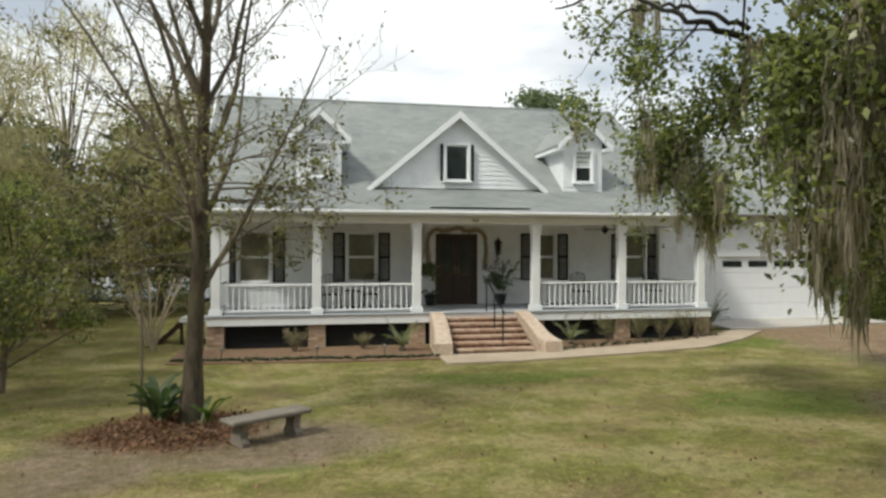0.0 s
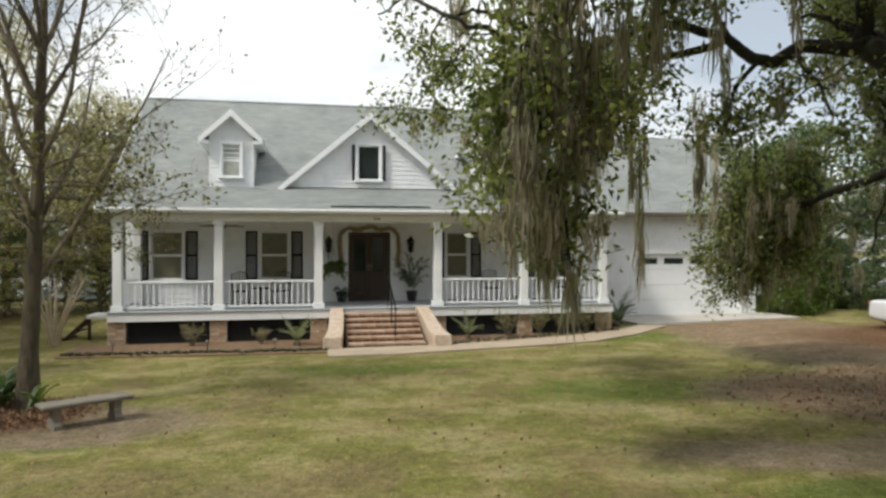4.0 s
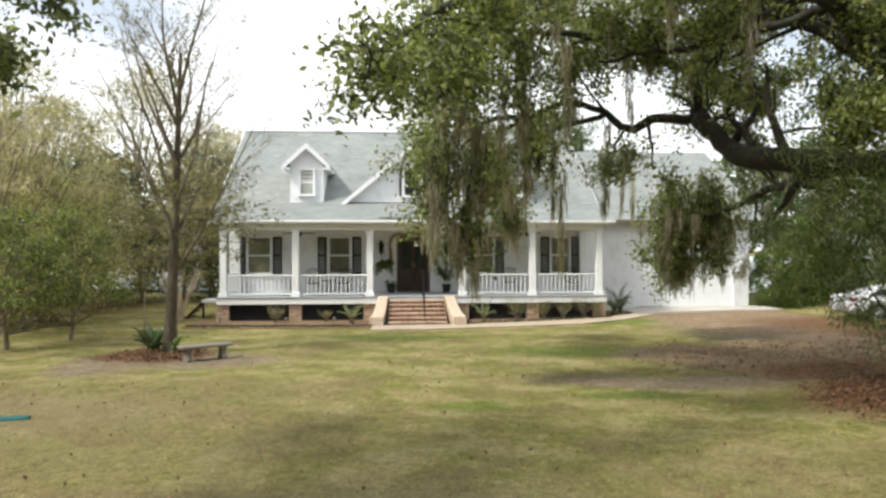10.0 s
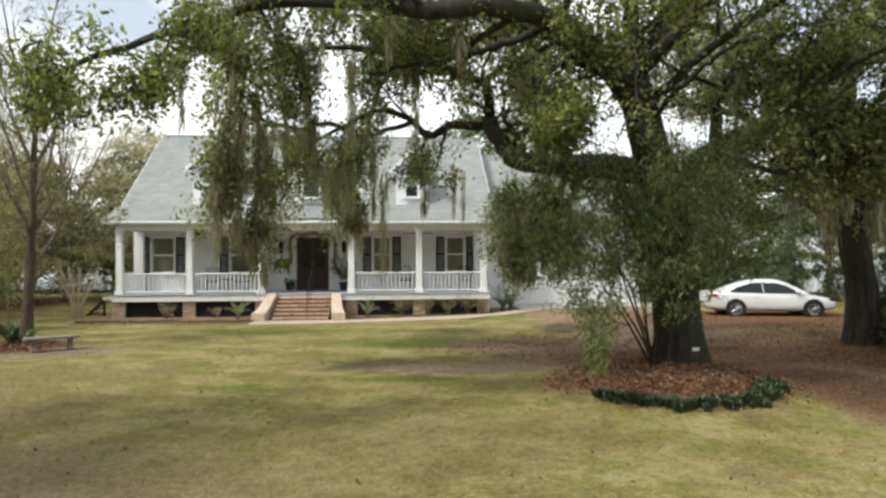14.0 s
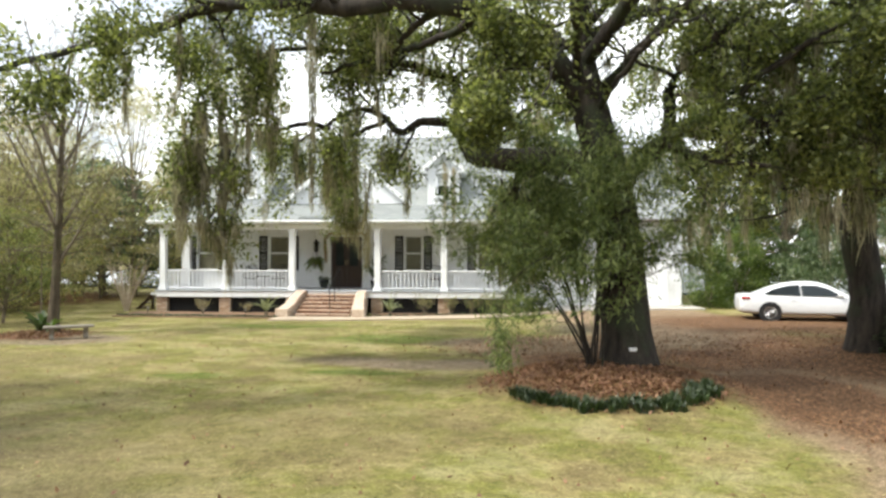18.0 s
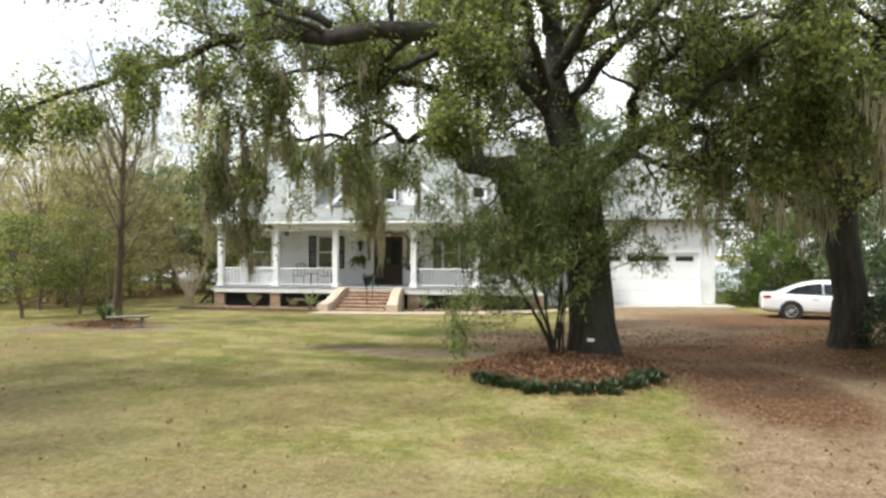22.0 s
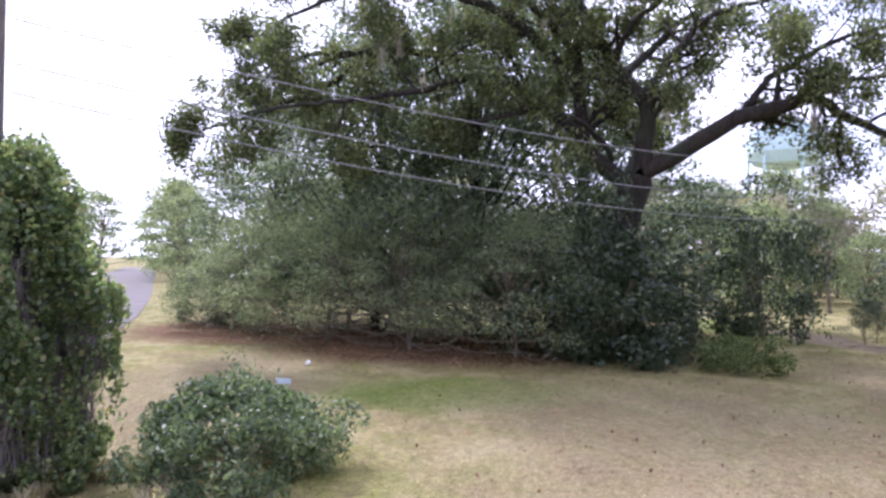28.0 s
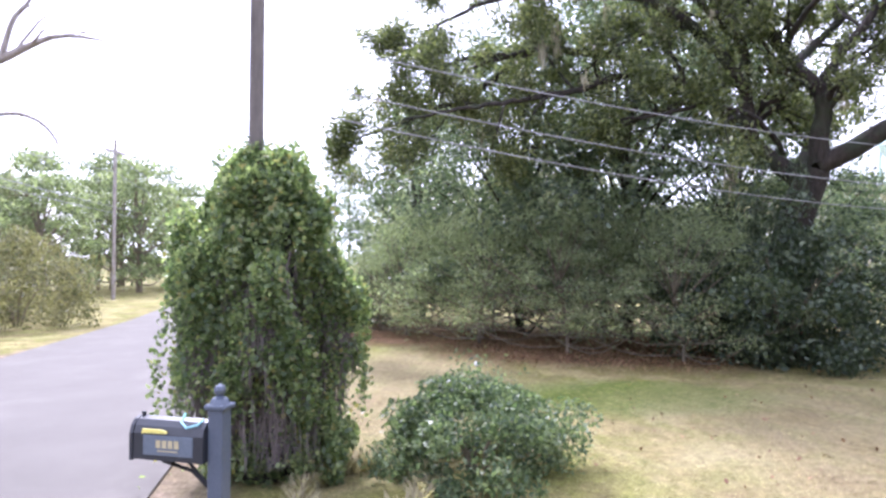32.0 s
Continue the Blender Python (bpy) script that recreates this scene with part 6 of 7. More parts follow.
def tufts(name, rng, spots, height, blades, material, label, category, kind="", width=0.012, lean=0.5):
    """Tufts of arching blades at (x, y) spots."""
    base, tip = [], []
    for x, y in spots:
        a = rng.uniform(0, 2 * math.pi, blades)
        l = rng.uniform(0.4, 1.0, blades) * height
        o = rng.normal(size=(blades, 2)) * height * 0.16
        z = ground_z(x, y)
        b = np.stack([x + o[:, 0], y + o[:, 1], np.full(blades, z - 0.01)], 1)
        t = b + np.stack([np.cos(a) * l * lean, np.sin(a) * l * lean, l], 1)
        base.append(b)
        tip.append(t)
    b, t = np.concatenate(base), np.concatenate(tip)
    k = len(b)
    d = t - b
    side = np.cross(d, np.array([0, 0, 1.0])) + rng.normal(size=(k, 3)) * 0.01
    side /= np.linalg.norm(side, axis=1, keepdims=True) + 1e-9
    mid = b + d * 0.55 + np.array([0, 0, 1]) * np.linalg.norm(d, axis=1, keepdims=True) * 0.12
    v = np.stack([b - side * width * 0.6, b + side * width * 0.6, mid + side * width, mid - side * width, t], 1)
    i = np.arange(k)[:, None] * 5
    q = np.concatenate([i + np.array([0, 1, 2, 3]), i + np.array([3, 2, 4, 4])])
    tri = np.concatenate([q[:k][:, [0, 1, 2]], q[:k][:, [0, 2, 3]], i + np.array([3, 2, 4])])
    return tagged(mesh_from_arrays(name, v.reshape(-1, 3), tri, material, None, "", True), label, category, kind=kind)


rng = np.random.default_rng(52)
ring = [(13.4 + 1.65 * math.cos(a) + rng.normal() * 0.10, 0.80 + 1.5 * math.sin(a) + rng.normal() * 0.10) for a in np.linspace(math.radians(205), math.radians(350), 130)]
tufts("border_grass", rng, ring, 0.18, 34, LIRIO, "dark green mondo-grass border round the oak bed", "border grass", "stuff", 0.010, 0.6)
edge = [(x, 14.45 - 0.06 * x + rng.normal() * 0.10) for x in np.linspace(-2.8, 3.5, 110)]
tufts("border_grass", rng, edge, 0.14, 24, LIRIO, "low green border grass edging the porch bed", "border grass", "stuff", 0.010, 0.6)
edge = [(x, 14.95 + 0.32 * (x - 6.9) + rng.normal() * 0.12) for x in np.linspace(6.9, 12.6, 70)]
tufts("border_grass", rng, edge, 0.13, 20, LIRIO, "sparse border grass between bed and path", "border grass", "stuff", 0.010, 0.6)


def scatter_fallen(seed, count, zones, size, name="fallen_leaves"):
    r = np.random.default_rng(seed)
    pts = []
    for cx, cy, ax, ay, w in zones:
        n = int(count * w)
        a, q = r.uniform(0, 2 * math.pi, n), np.sqrt(r.uniform(0, 1, n))
        q = q * (0.7 + 0.5 * r.uniform(0, 1, n))
        pts.append(np.stack([cx + ax * q * np.cos(a), cy + ay * q * np.sin(a)], 1))
    p = np.concatenate(pts)
    z = np.array([ground_z(x, y) for x, y in p]) + r.uniform(0.005, 0.05, len(p))
    v, q = leaf_arrays(r, np.column_stack([p, z]), size, 0.0, 0.6, 3.0)
    return tagged(mesh_from_arrays(name, v, q, FALLEN), "loose brown fallen leaves on the ground", "fallen leaves", kind="stuff")


scatter_fallen(53, 36000, [(13.5, 1.3, 2.1, 1.9, 0.24), (-1.7, 8.2, 1.3, 1.1, 0.06), (17.6, -2, 2.2, 14, 0.03), (14.0, 6.5, 4.5, 3.0, 0.05), (21.5, 7, 4.0, 4.0, 0.07), (-4.5, -13.5, 4, 5, 0.12)], 0.065)
scatter_fallen(54, 2600, [(6, -1, 14, 15, 1.0)], 0.06)


def lawn_blades(seed, count):
    """Loose grass blades over the lawn that lies nearest to the camera's way."""
    r = np.random.default_rng(seed)
    x = r.uniform(-9, 15.5, count)
    y = r.uniform(-19, 13.5, count)
    keep = (np.hypot((x - 13.6) / 2.6, (y - 1.3) / 2.3) > 1) & (np.hypot((x - 0.2) / 1.2, (y - 7.4) / 0.8) > 1) & (np.hypot((x + 1.6) / 1.3, (y - 8.2) / 1.1) > 1) & (np.hypot((x - 11.5) / 3.6, (y - 5.4) / 2.6) > 1)
    x, y = x[keep], y[keep]
    k = len(x)
    z = np.array([ground_z(a, b) for a, b in zip(x, y)])
    a, h = r.uniform(0, 2 * math.pi, k), r.uniform(0.006, 0.022, k)
    b = np.stack([x, y, z], 1)
    s = np.stack([np.cos(a), np.sin(a), np.zeros(k)], 1) * 0.006
    t = b + np.stack([r.normal(size=k) * 0.03, r.normal(size=k) * 0.03, h], 1)
    v = np.stack([b - s, b + s, t], 1).reshape(-1, 3)
    return tagged(mesh_from_arrays("grass", v, np.arange(3 * k).reshape(-1, 3), GRASSM, None, "", True), "short straw-coloured winter grass blades", "grass", kind="stuff")


lawn_blades(55, 130000)


# ---------------------------------------------------------------- bench, saplings and plants by the lawn tree
def garden_bench():
    e = thing("garden_bench", pose(-0.30, 7.50, ground_z(-0.30, 7.50), 0, 0, 33), "weathered grey concrete garden bench on two pedestals", "bench")
    part("seat", box(-0.63, 0.63, -0.19, 0.19, 0.31, 0.375, 0.018), CONCRETE, e)
    for x in (-0.42, 0.42):
        m = bmesh.new()
        prof = [(-0.17, 0.0), (0.17, 0.0), (0.17, 0.06), (0.12, 0.11), (0.10, 0.19), (0.13, 0.26), (0.16, 0.31), (-0.16, 0.31), (-0.13, 0.26), (-0.10, 0.19), (-0.12, 0.11), (-0.17, 0.06)]
        prism(m, prof, "x", x - 0.055, x + 0.055)
        part("leg", m, CONCRETE, e, "curved concrete pedestal")
    return e


garden_bench()


TEAL = surface("teal_plastic", (0.03, 0.17, 0.17), (0.05, 0.23, 0.23), 0.45, 5, 40, 0.05)
strip_ob = thing("garden_edging", pose(-1.95, 1.62, ground_z(-1.95, 1.62), 0, 0, 8), "loose teal plastic garden edging lying on the grass", "garden edging")
part("channel", prism(bmesh.new(), [(-0.055, 0.0), (0.055, 0.0), (0.055, 0.05), (0.04, 0.055), (0.04, 0.02), (-0.04, 0.02), (-0.04, 0.055), (-0.055, 0.05)], "x", -0.46, 0.46), TEAL, strip_ob)
part("end_cap", box(0.462, 0.475, -0.06, 0.06, 0.0, 0.06, 0.004), TEAL, strip_ob)
sign = thing("ground_marker", pose(2.45, -16.6, ground_z(2.45, -16.6), 0, 0, 80), "small pale blue ground marker on wire legs", "marker")
part("plate", box(-0.14, 0.14, -0.006, 0.006, 0.10, 0.20, 0.004), surface("pale_blue_plate", (0.42, 0.52, 0.60), (0.50, 0.60, 0.68), 0.5, 6, 40, 0.05), sign)
for x in (-0.11, 0.11):
    part("leg", tube(bmesh.new(), [(x, 0, -0.05), (x, 0, 0.10)], 0.005, 5), GALV, sign)
ball = tagged(smooth(part("ball", lathe(bmesh.new(), [(0.002, 0.0), (0.03, 0.006), (0.05, 0.03), (0.055, 0.055), (0.05, 0.08), (0.03, 0.104), (0.002, 0.11)], (-0.4, -16.6, ground_z(-0.4, -16.6)), 14), TAGM)), "small white ball lying on the lawn", "ball")
rock = thing("stone", pose(8.95, -16.25, ground_z(8.95, -16.25), 0, 0, 20), "small reddish field stone at the bush's foot", "stone")
rk = bmesh.new()
bmesh.ops.create_icosphere(rk, subdivisions=2, radius=0.15)
for v in rk.verts:
    v.co *= 1 + 0.35 * noise.noise(v.co * 6.0)
    v.co.z = v.co.z * 0.75 + 0.07
smooth(part("boulder", rk, surface("reddish_stone", (0.22, 0.15, 0.12), (0.34, 0.25, 0.21), 0.9, 12, 60, 0.6), rock))


def broad_leaf_clump(at, seed, count, length, material, label, name="leafy_clump"):
    r = np.random.default_rng(seed)
    e = thing(name, pose(*at), label, "plant")
    for i in range(count):
        a = 2 * math.pi * i / count + r.uniform(-0.3, 0.3)
        l = length * r.uniform(0.7, 1.2)
        up = r.uniform(0.35, 1.7)
        base = Vector((r.normal() * 0.16, r.normal() * 0.16, 0)) * length * 1.6
        m = bmesh.new()
        rows = []
        for f, w in ((0, 0.25), (0.3, 0.7), (0.6, 1.0), (0.85, 0.6), (1.0, 0.05)):
            c = base + Vector((math.cos(a) * l * f, math.sin(a) * l * f, l * (up * f * 1.5 - 0.75 * up * f * f) + 0.02))
            s = Vector((-math.sin(a), math.cos(a), 0)) * 0.17 * length * w
            rows.append([m.verts.new(c - s + Vector((0, 0, 0.03))), m.verts.new(c), m.verts.new(c + s + Vector((0, 0, 0.03)))])
        for p, q in zip(rows, rows[1:]):
            for k in range(2):
                m.faces.new((p[k], p[k + 1], q[k + 1], q[k]))
        smooth(part("leaf", m, material, e))
    return e


broad_leaf_clump((-1.95, 8.75, 0.08), 61, 44, 0.42, LEAF_BUSH, "green broad-leaved clump at the lawn tree's foot")
broad_leaf_clump((-1.15, 8.15, 0.1), 62, 7, 0.32, LEAF_BRIGHT, "small bright green seedling in the leaf litter")
sap = thing("sapling", pose(-2.37, 9.35, 0.0), "thin staked sapling beside the lawn tree", "sapling")
part("stem", tube(bmesh.new(), [(0, 0, -0.05), (0.02, 0, 0.9), (0.0, 0.02, 1.9), (0.05, 0, 2.9)], [0.028, 0.024, 0.018, 0.01], 7), BARKG, sap)
r6 = np.random.default_rng(63)
leaves("foliage", r6, np.array([0, 0, 2.6]) + r6.normal(size=(160, 3)) * np.array([0.35, 0.35, 0.45]), 0.09, LEAF_SPARSE, sap)


def sago(at, seed, size, material=None):
    r = np.random.default_rng(seed)
    e = thing("sago_palm", pose(*at), "small sago palm with stiff arching fronds in the bed", "palm")
    part("stump", lathe(bmesh.new(), [(0.10 * size, -0.02), (0.12 * size, 0.08), (0.07 * size, 0.16 * size)], sides=10), BARKG, e)
    for i in range(15):
        a = 2 * math.pi * i / 15 + r.uniform(-0.2, 0.2)
        up = r.uniform(0.6, 1.35)
        m = bmesh.new()
        pts = [Vector((math.cos(a) * size * 0.62 * f, math.sin(a) * size * 0.62 * f, 0.12 * size + size * (1.15 * up * f - 0.5 * f * f))) for f in np.linspace(0, 1, 9)]
        tube(m, pts, np.linspace(0.012, 0.003, 9), 4)
        s = Vector((-math.sin(a), math.cos(a), 0))
        for f, p, q in zip(range(1, 9), pts[1:], pts):
            w = 0.17 * size * math.sin(math.pi * (0.12 + f / 9.5))
            for sg in (-1, 1):
                for o in (0, 0.5):
                    c = q.lerp(p, o)
                    d = (p - q).normalized() * 0.08 * size
                    m.faces.new([m.verts.new(c - d * 0.12), m.verts.new(c + s * sg * w + d + Vector((0, 0, 0.04 * size))), m.verts.new(c + d * 0.22)])
        part("frond", m, material or SAGO, e)
    return e


sago((2.75, 15.35, 0.03), 71, 0.85)
sago((7.55, 15.75, 0.03), 72, 0.8)
sago((13.15, 17.9, 0.03), 73, 1.15, LEAF_DARK)
sago((13.6, 18.5, 0.03), 74, 0.9, LEAF_DARK)
def twiggy_shrub(at, seed, s, material):
    r = np.random.default_rng(seed)
    e = thing("bed_shrub", pose(*at), "twiggy winter shrub in the porch bed", "shrub", "porch bed shrubs")
    lines, tips = [], []
    for i in range(15):
        a = 2.4 * i
        w = s * r.uniform(0.2, 0.75)
        branch_out(r, poly([(0.03 * math.cos(a), 0.03 * math.sin(a), -0.03), (0.45 * w * math.cos(a), 0.45 * w * math.sin(a), s * 0.5), (w * math.cos(a), w * math.sin(a), s * r.uniform(0.75, 1.15))], 6), 0.009, 0.003, 1, [(6, 0.4, 0.5, 0.1, 0.2, 0.25)], lines, tips)
    wood("woody_base", lines, BARKG, e, "thin brown twigs")["kind"] = "stuff"
    leaves("foliage", r, along(r, tips, 7, 0.02), 0.038, material, e)


for i, (x, y, s, m) in enumerate(((0.0, 15.8, 0.42, LEAF_TAN), (1.8, 15.9, 0.28, LEAF_TAN), (8.85, 16.1, 0.52, LEAF_OLIVE), (9.9, 16.3, 0.48, LEAF_OLIVE), (10.7, 16.45, 0.5, LEAF_OLIVE), (11.5, 16.5, 0.55, LEAF_OLIVE), (12.05, 16.45, 0.4, LEAF_TAN))):
    twiggy_shrub((x, y, 0.03), 80 + i, s * 1.25, m)
for x, y in ((-1.7, 14.75), (0.55, 14.65), (2.2, 14.6), (3.45, 14.5)):
    l = thing("path_light", pose(x, y, 0.02), "small bronze path light on a stake in the bed", "garden light", "bed path lights")
    part("stake", box(-0.008, 0.008, -0.008, 0.008, -0.05, 0.2), IRON, l)
    part("cap", lathe(bmesh.new(), [(0.02, 0.2), (0.045, 0.22), (0.045, 0.27), (0.065, 0.275), (0.02, 0.31)], sides=10), CONCRETE, l)

# multi-stemmed bare shrub and side steps at the porch's west end
r9 = np.random.default_rng(91)
cm = thing("crape_myrtle", pose(-3.7, 16.9, 0.0), "pale bare multi-stemmed crape myrtle beside the porch", "shrub")
ls, tp = [], []
for i in range(11):
    a = i * 2.4
    branch_out(r9, poly([(0.05 * math.cos(a), 0.05 * math.sin(a), -0.05), (0.3 * math.cos(a), 0.3 * math.sin(a), 0.8), (0.8 * math.cos(a), 0.8 * math.sin(a), 1.9)], 7), 0.045, 0.012, 1, [(4, 0.4, 0.4, 0.2, 0.15, 0.4)], ls, tp)
wood("woody_base", ls, surface("pale_tan_bark", (0.40, 0.32, 0.22), (0.55, 0.47, 0.36), 0.8, 6, 40, 0.3), cm)
ss = thing("side_steps", pose(-2.75, 18.4, 0.0), "white side landing with dark wooden steps at the porch's end", "steps")
part("landing", box(-0.42, 0.38, -0.5, 0.5, 0.62, 0.72, 0.008), TRIM, ss)
for x in (-0.36, 0.32):
    part("post", box(x - 0.04, x + 0.04, -0.46, -0.38, 0.0, 0.62), WOODD, ss)
for k in range(3):
    part("tread", box(-0.62 - 0.24 * k, -0.40 - 0.24 * k, -0.45, 0.45, 0.42 - 0.19 * k, 0.46 - 0.19 * k, 0.004), WOODD, ss)
part("stringer", prism(bmesh.new(), [(-1.1, 0.0), (-0.95, 0.0), (-0.38, 0.5), (-0.38, 0.62), (-0.46, 0.62)], "y", -0.44, -0.40), WOODD, ss)


# ---------------------------------------------------------------- porch things
def lantern(x):
    e = thing("wall_lantern", pose(x, WALL_Y - 0.03, 2.55), "black wrought-iron wall lantern with a long tail", "lantern", "lanterns beside the door")
    part("bracket", tube(bmesh.new(), [(0, 0.02, -0.42), (0, -0.02, -0.30), (0, -0.03, 0.0), (0, -0.05, 0.42), (0, -0.14, 0.47)], 0.012, 6), IRON, e)
    m = bmesh.new()
    for sx in (-1, 1):
        for sy in (-1, 1):
            tube(m, [(sx * 0.065, -0.15 + sy * 0.065, 0.02), (sx * 0.10, -0.15 + sy * 0.10, 0.32)], 0.009, 4)
    lathe(m, [(0.02, -0.06), (0.09, 0.0), (0.09, 0.025)], (0, -0.15, 0), 8)
    lathe(m, [(0.15, 0.315), (0.13, 0.34), (0.05, 0.42), (0.02, 0.5)], (0, -0.15, 0), 8)
    part("cage", m, IRON, e)
    part("glass", lathe(bmesh.new(), [(0.055, 0.03), (0.088, 0.31)], (0, -0.15, 0), 8), CARGLASS, e)


lantern(3.75)
lantern(6.44)


def ceiling_fan(x):
    e = thing("ceiling_fan", pose(x, 18.05, CEIL_Z - 0.03, 0, 0, 25), "dark bronze ceiling fan under the porch ceiling", "fan", "porch fans")
    part("rod", tube(bmesh.new(), [(0, 0, 0), (0, 0, -0.22)], 0.015, 8), IRON, e)
    part("motor", lathe(bmesh.new(), [(0.05, -0.20), (0.12, -0.24), (0.12, -0.32), (0.05, -0.38), (0.03, -0.42)], sides=14), IRON, e)
    for k in range(5):
        m = bmesh.new()
        a = 2 * math.pi * k / 5
        u, v = Vector((math.cos(a), math.sin(a), 0)), Vector((-math.sin(a), math.cos(a), 0.18))
        pts = [u * 0.12 - v * 0.03, u * 0.2 - v * 0.06, u * 0.66 - v * 0.07, u * 0.68 + v * 0.05, u * 0.2 + v * 0.05, u * 0.12 + v * 0.03]
        slab(m, [tuple(p + Vector((0, 0, -0.27))) for p in pts], 0.012)
        part("blade", m, WOODD, e)


ceiling_fan(0.55)
ceiling_fan(9.62)


def fern(at, seed, count, length, name, label, hanging, rise=0.1):
    r = np.random.default_rng(seed)
    e = thing(name, pose(*at), label, "plant")
    if hanging:
        part("basket", lathe(bmesh.new(), [(0.09, -0.16), (0.17, -0.03), (0.18, 0.0)], sides=14), BARKG, e)
        m = bmesh.new()
        for k in range(3):
            a = 2 * math.pi * k / 3
            tube(m, [(0.17 * math.cos(a), 0.17 * math.sin(a), 0.0), (0, 0, 0.62)], 0.004, 4)
        tube(m, [(0, 0, 0.62), (0, 0, CEIL_Z - 0.03 - at[2])], 0.005, 4)
        part("chain", m, IRON, e)
    else:
        part("pot", lathe(bmesh.new(), [(0.11, 0.0), (0.13, 0.02), (0.19, 0.30), (0.20, 0.34), (0.17, 0.345), (0.16, 0.30)], sides=18), POTM, e, "black glazed pot")
    pts = []
    for i in range(count):
        a = r.uniform(0, 2 * math.pi)
        l = length * r.uniform(0.6, 1.1)
        up = r.uniform(rise, rise + 1.0)
        for f in np.linspace(0.15, 1, 16):
            c = np.array([math.cos(a) * l * f * 0.75, math.sin(a) * l * f * 0.75, (0.0 if hanging else 0.34) + l * (up * f - 0.95 * f * f)])
            pts.append(c + r.normal(size=(3, 3)) * 0.028)
    leaves("frond_mass", r, np.concatenate(pts), 0.085, LEAF_DARK if not hanging else LEAF_FINE, e, ratio=0.35)
    return e


fern((3.86, 18.5, 2.06), 101, 46, 0.55, "hanging_fern", "hanging Boston fern in a wire basket", True)
fern((6.42, 18.85, FZ), 102, 26, 0.80, "potted_palm", "potted palm in a black pot beside the door", False, 1.5)
fern((4.15, 18.95, FZ), 103, 9, 0.35, "potted_fern", "small potted fern beside the door", False)


def garland():
    e = thing("door_garland", Matrix(), "dried grapevine garland draped round the door head", "garland")
    r = np.random.default_rng(104)
    for pts in ([(4.17, 2.05), (4.13, 2.55), (4.16, 3.08), (4.36, 3.30), (4.62, 3.24)], [(4.62, 3.25), (4.85, 3.30), (5.08, 3.38), (5.30, 3.30), (5.52, 3.25)], [(5.52, 3.24), (5.78, 3.30), (6.0, 3.08), (6.05, 2.55), (6.02, 2.05)]):
        m = bmesh.new()
        line = poly([(x, WALL_Y - 0.07, z) for x, z in pts], 14)
        for k in range(12):
            off = r.normal(size=(14, 3)) * np.array([0.045, 0.02, 0.045])
            tube(m, line + off, 0.010, 4)
        tube(m, line + r.normal(size=(14, 3)) * 0.02, np.linspace(0.022, 0.03, 14), 6)
        part("swag", m, STRAWV, e)


garland()
rib = part("number_plate_bracket", box(4.95, 5.15, 16.685, 16.698, 3.47, 3.53, 0.003), surface("pewter_plate", (0.25, 0.25, 0.26), (0.32, 0.32, 0.33), 0.5), house, "small grey plate on the beam")


def porch_chair(x, y, turn):
    e = thing("porch_chair", pose(x, y, FZ, 0, 0, turn), "black wrought-iron porch chair", "chair", "porch chairs")
    part("seat", box(-0.25, 0.25, -0.24, 0.24, 0.40, 0.44, 0.015), IRON, e)
    for sx in (-0.22, 0.22):
        for sy in (-0.21, 0.21):
            part("leg", tube(bmesh.new(), [(sx, sy, 0.4), (sx * 1.08, sy * 1.1, 0.0)], 0.014, 6), IRON, e)
    m = bmesh.new()
    tube(m, [(-0.24, 0.22, 0.42), (-0.24, 0.30, 0.95), (0.0, 0.31, 1.02), (0.24, 0.30, 0.95), (0.24, 0.22, 0.42)], 0.016, 6)
    for k in range(5):
        xx = -0.16 + 0.08 * k
        tube(m, [(xx, 0.22, 0.43), (xx, 0.30, 0.98)], 0.010, 5)
    part("backrest", m, IRON, e)
    for sx in (-1, 1):
        part("armrest", tube(bmesh.new(), [(sx * 0.25, 0.25, 0.66), (sx * 0.28, -0.10, 0.66), (sx * 0.26, -0.22, 0.62), (sx * 0.25, -0.22, 0.42)], 0.013, 6), IRON, e)


porch_chair(1.05, 18.4, 10)
porch_chair(2.25, 18.5, -12)
porch_chair(9.05, 18.6, 0)
porch_chair(11.6, 18.6, -5)
pt = thing("porch_table", pose(1.65, 18.3, FZ), "small round black iron porch table", "table")
part("tabletop", lathe(bmesh.new(), [(0.28, 0.50), (0.30, 0.51), (0.30, 0.53), (0.28, 0.54)], sides=20), IRON, pt)
part("pedestal", lathe(bmesh.new(), [(0.18, 0.0), (0.16, 0.03), (0.03, 0.08), (0.03, 0.50)], sides=12), IRON, pt)


# ---------------------------------------------------------------- vehicles
def sedan(at, turn):
    """A four-door saloon along +x: an arched body, dark discs as shaded wheel wells, glazed cabin, wheels and lamps."""
    e = thing("sedan", pose(*at, 0, 0, turn) @ Matrix.Scale(0.95, 4), "clean white four-door saloon parked on the drive", "car")
    stations = [(-2.42, 0.40, 0.90, 0.80), (-2.36, 0.26, 0.98, 0.86), (-1.9, 0.22, 1.00, 0.90), (-1.1, 0.20, 0.97, 0.91), (0.0, 0.20, 0.95, 0.91), (0.9, 0.20, 0.93, 0.90), (1.5, 0.20, 0.86, 0.88), (2.1, 0.22, 0.76, 0.82), (2.4, 0.34, 0.66, 0.68)]
    m = bmesh.new()
    rings = []
    for x, lo, hi, w in stations:
        ring = []
        for y, z in ((-w * 0.92, lo), (-w, lo + 0.16), (-w, (lo + hi) / 2), (-w * 0.95, hi - 0.06), (-w * 0.80, hi), (w * 0.80, hi), (w * 0.95, hi - 0.06), (w, (lo + hi) / 2), (w, lo + 0.16), (w * 0.92, lo)):
            ring.append(m.verts.new((x, y, z)))
        rings.append(ring)
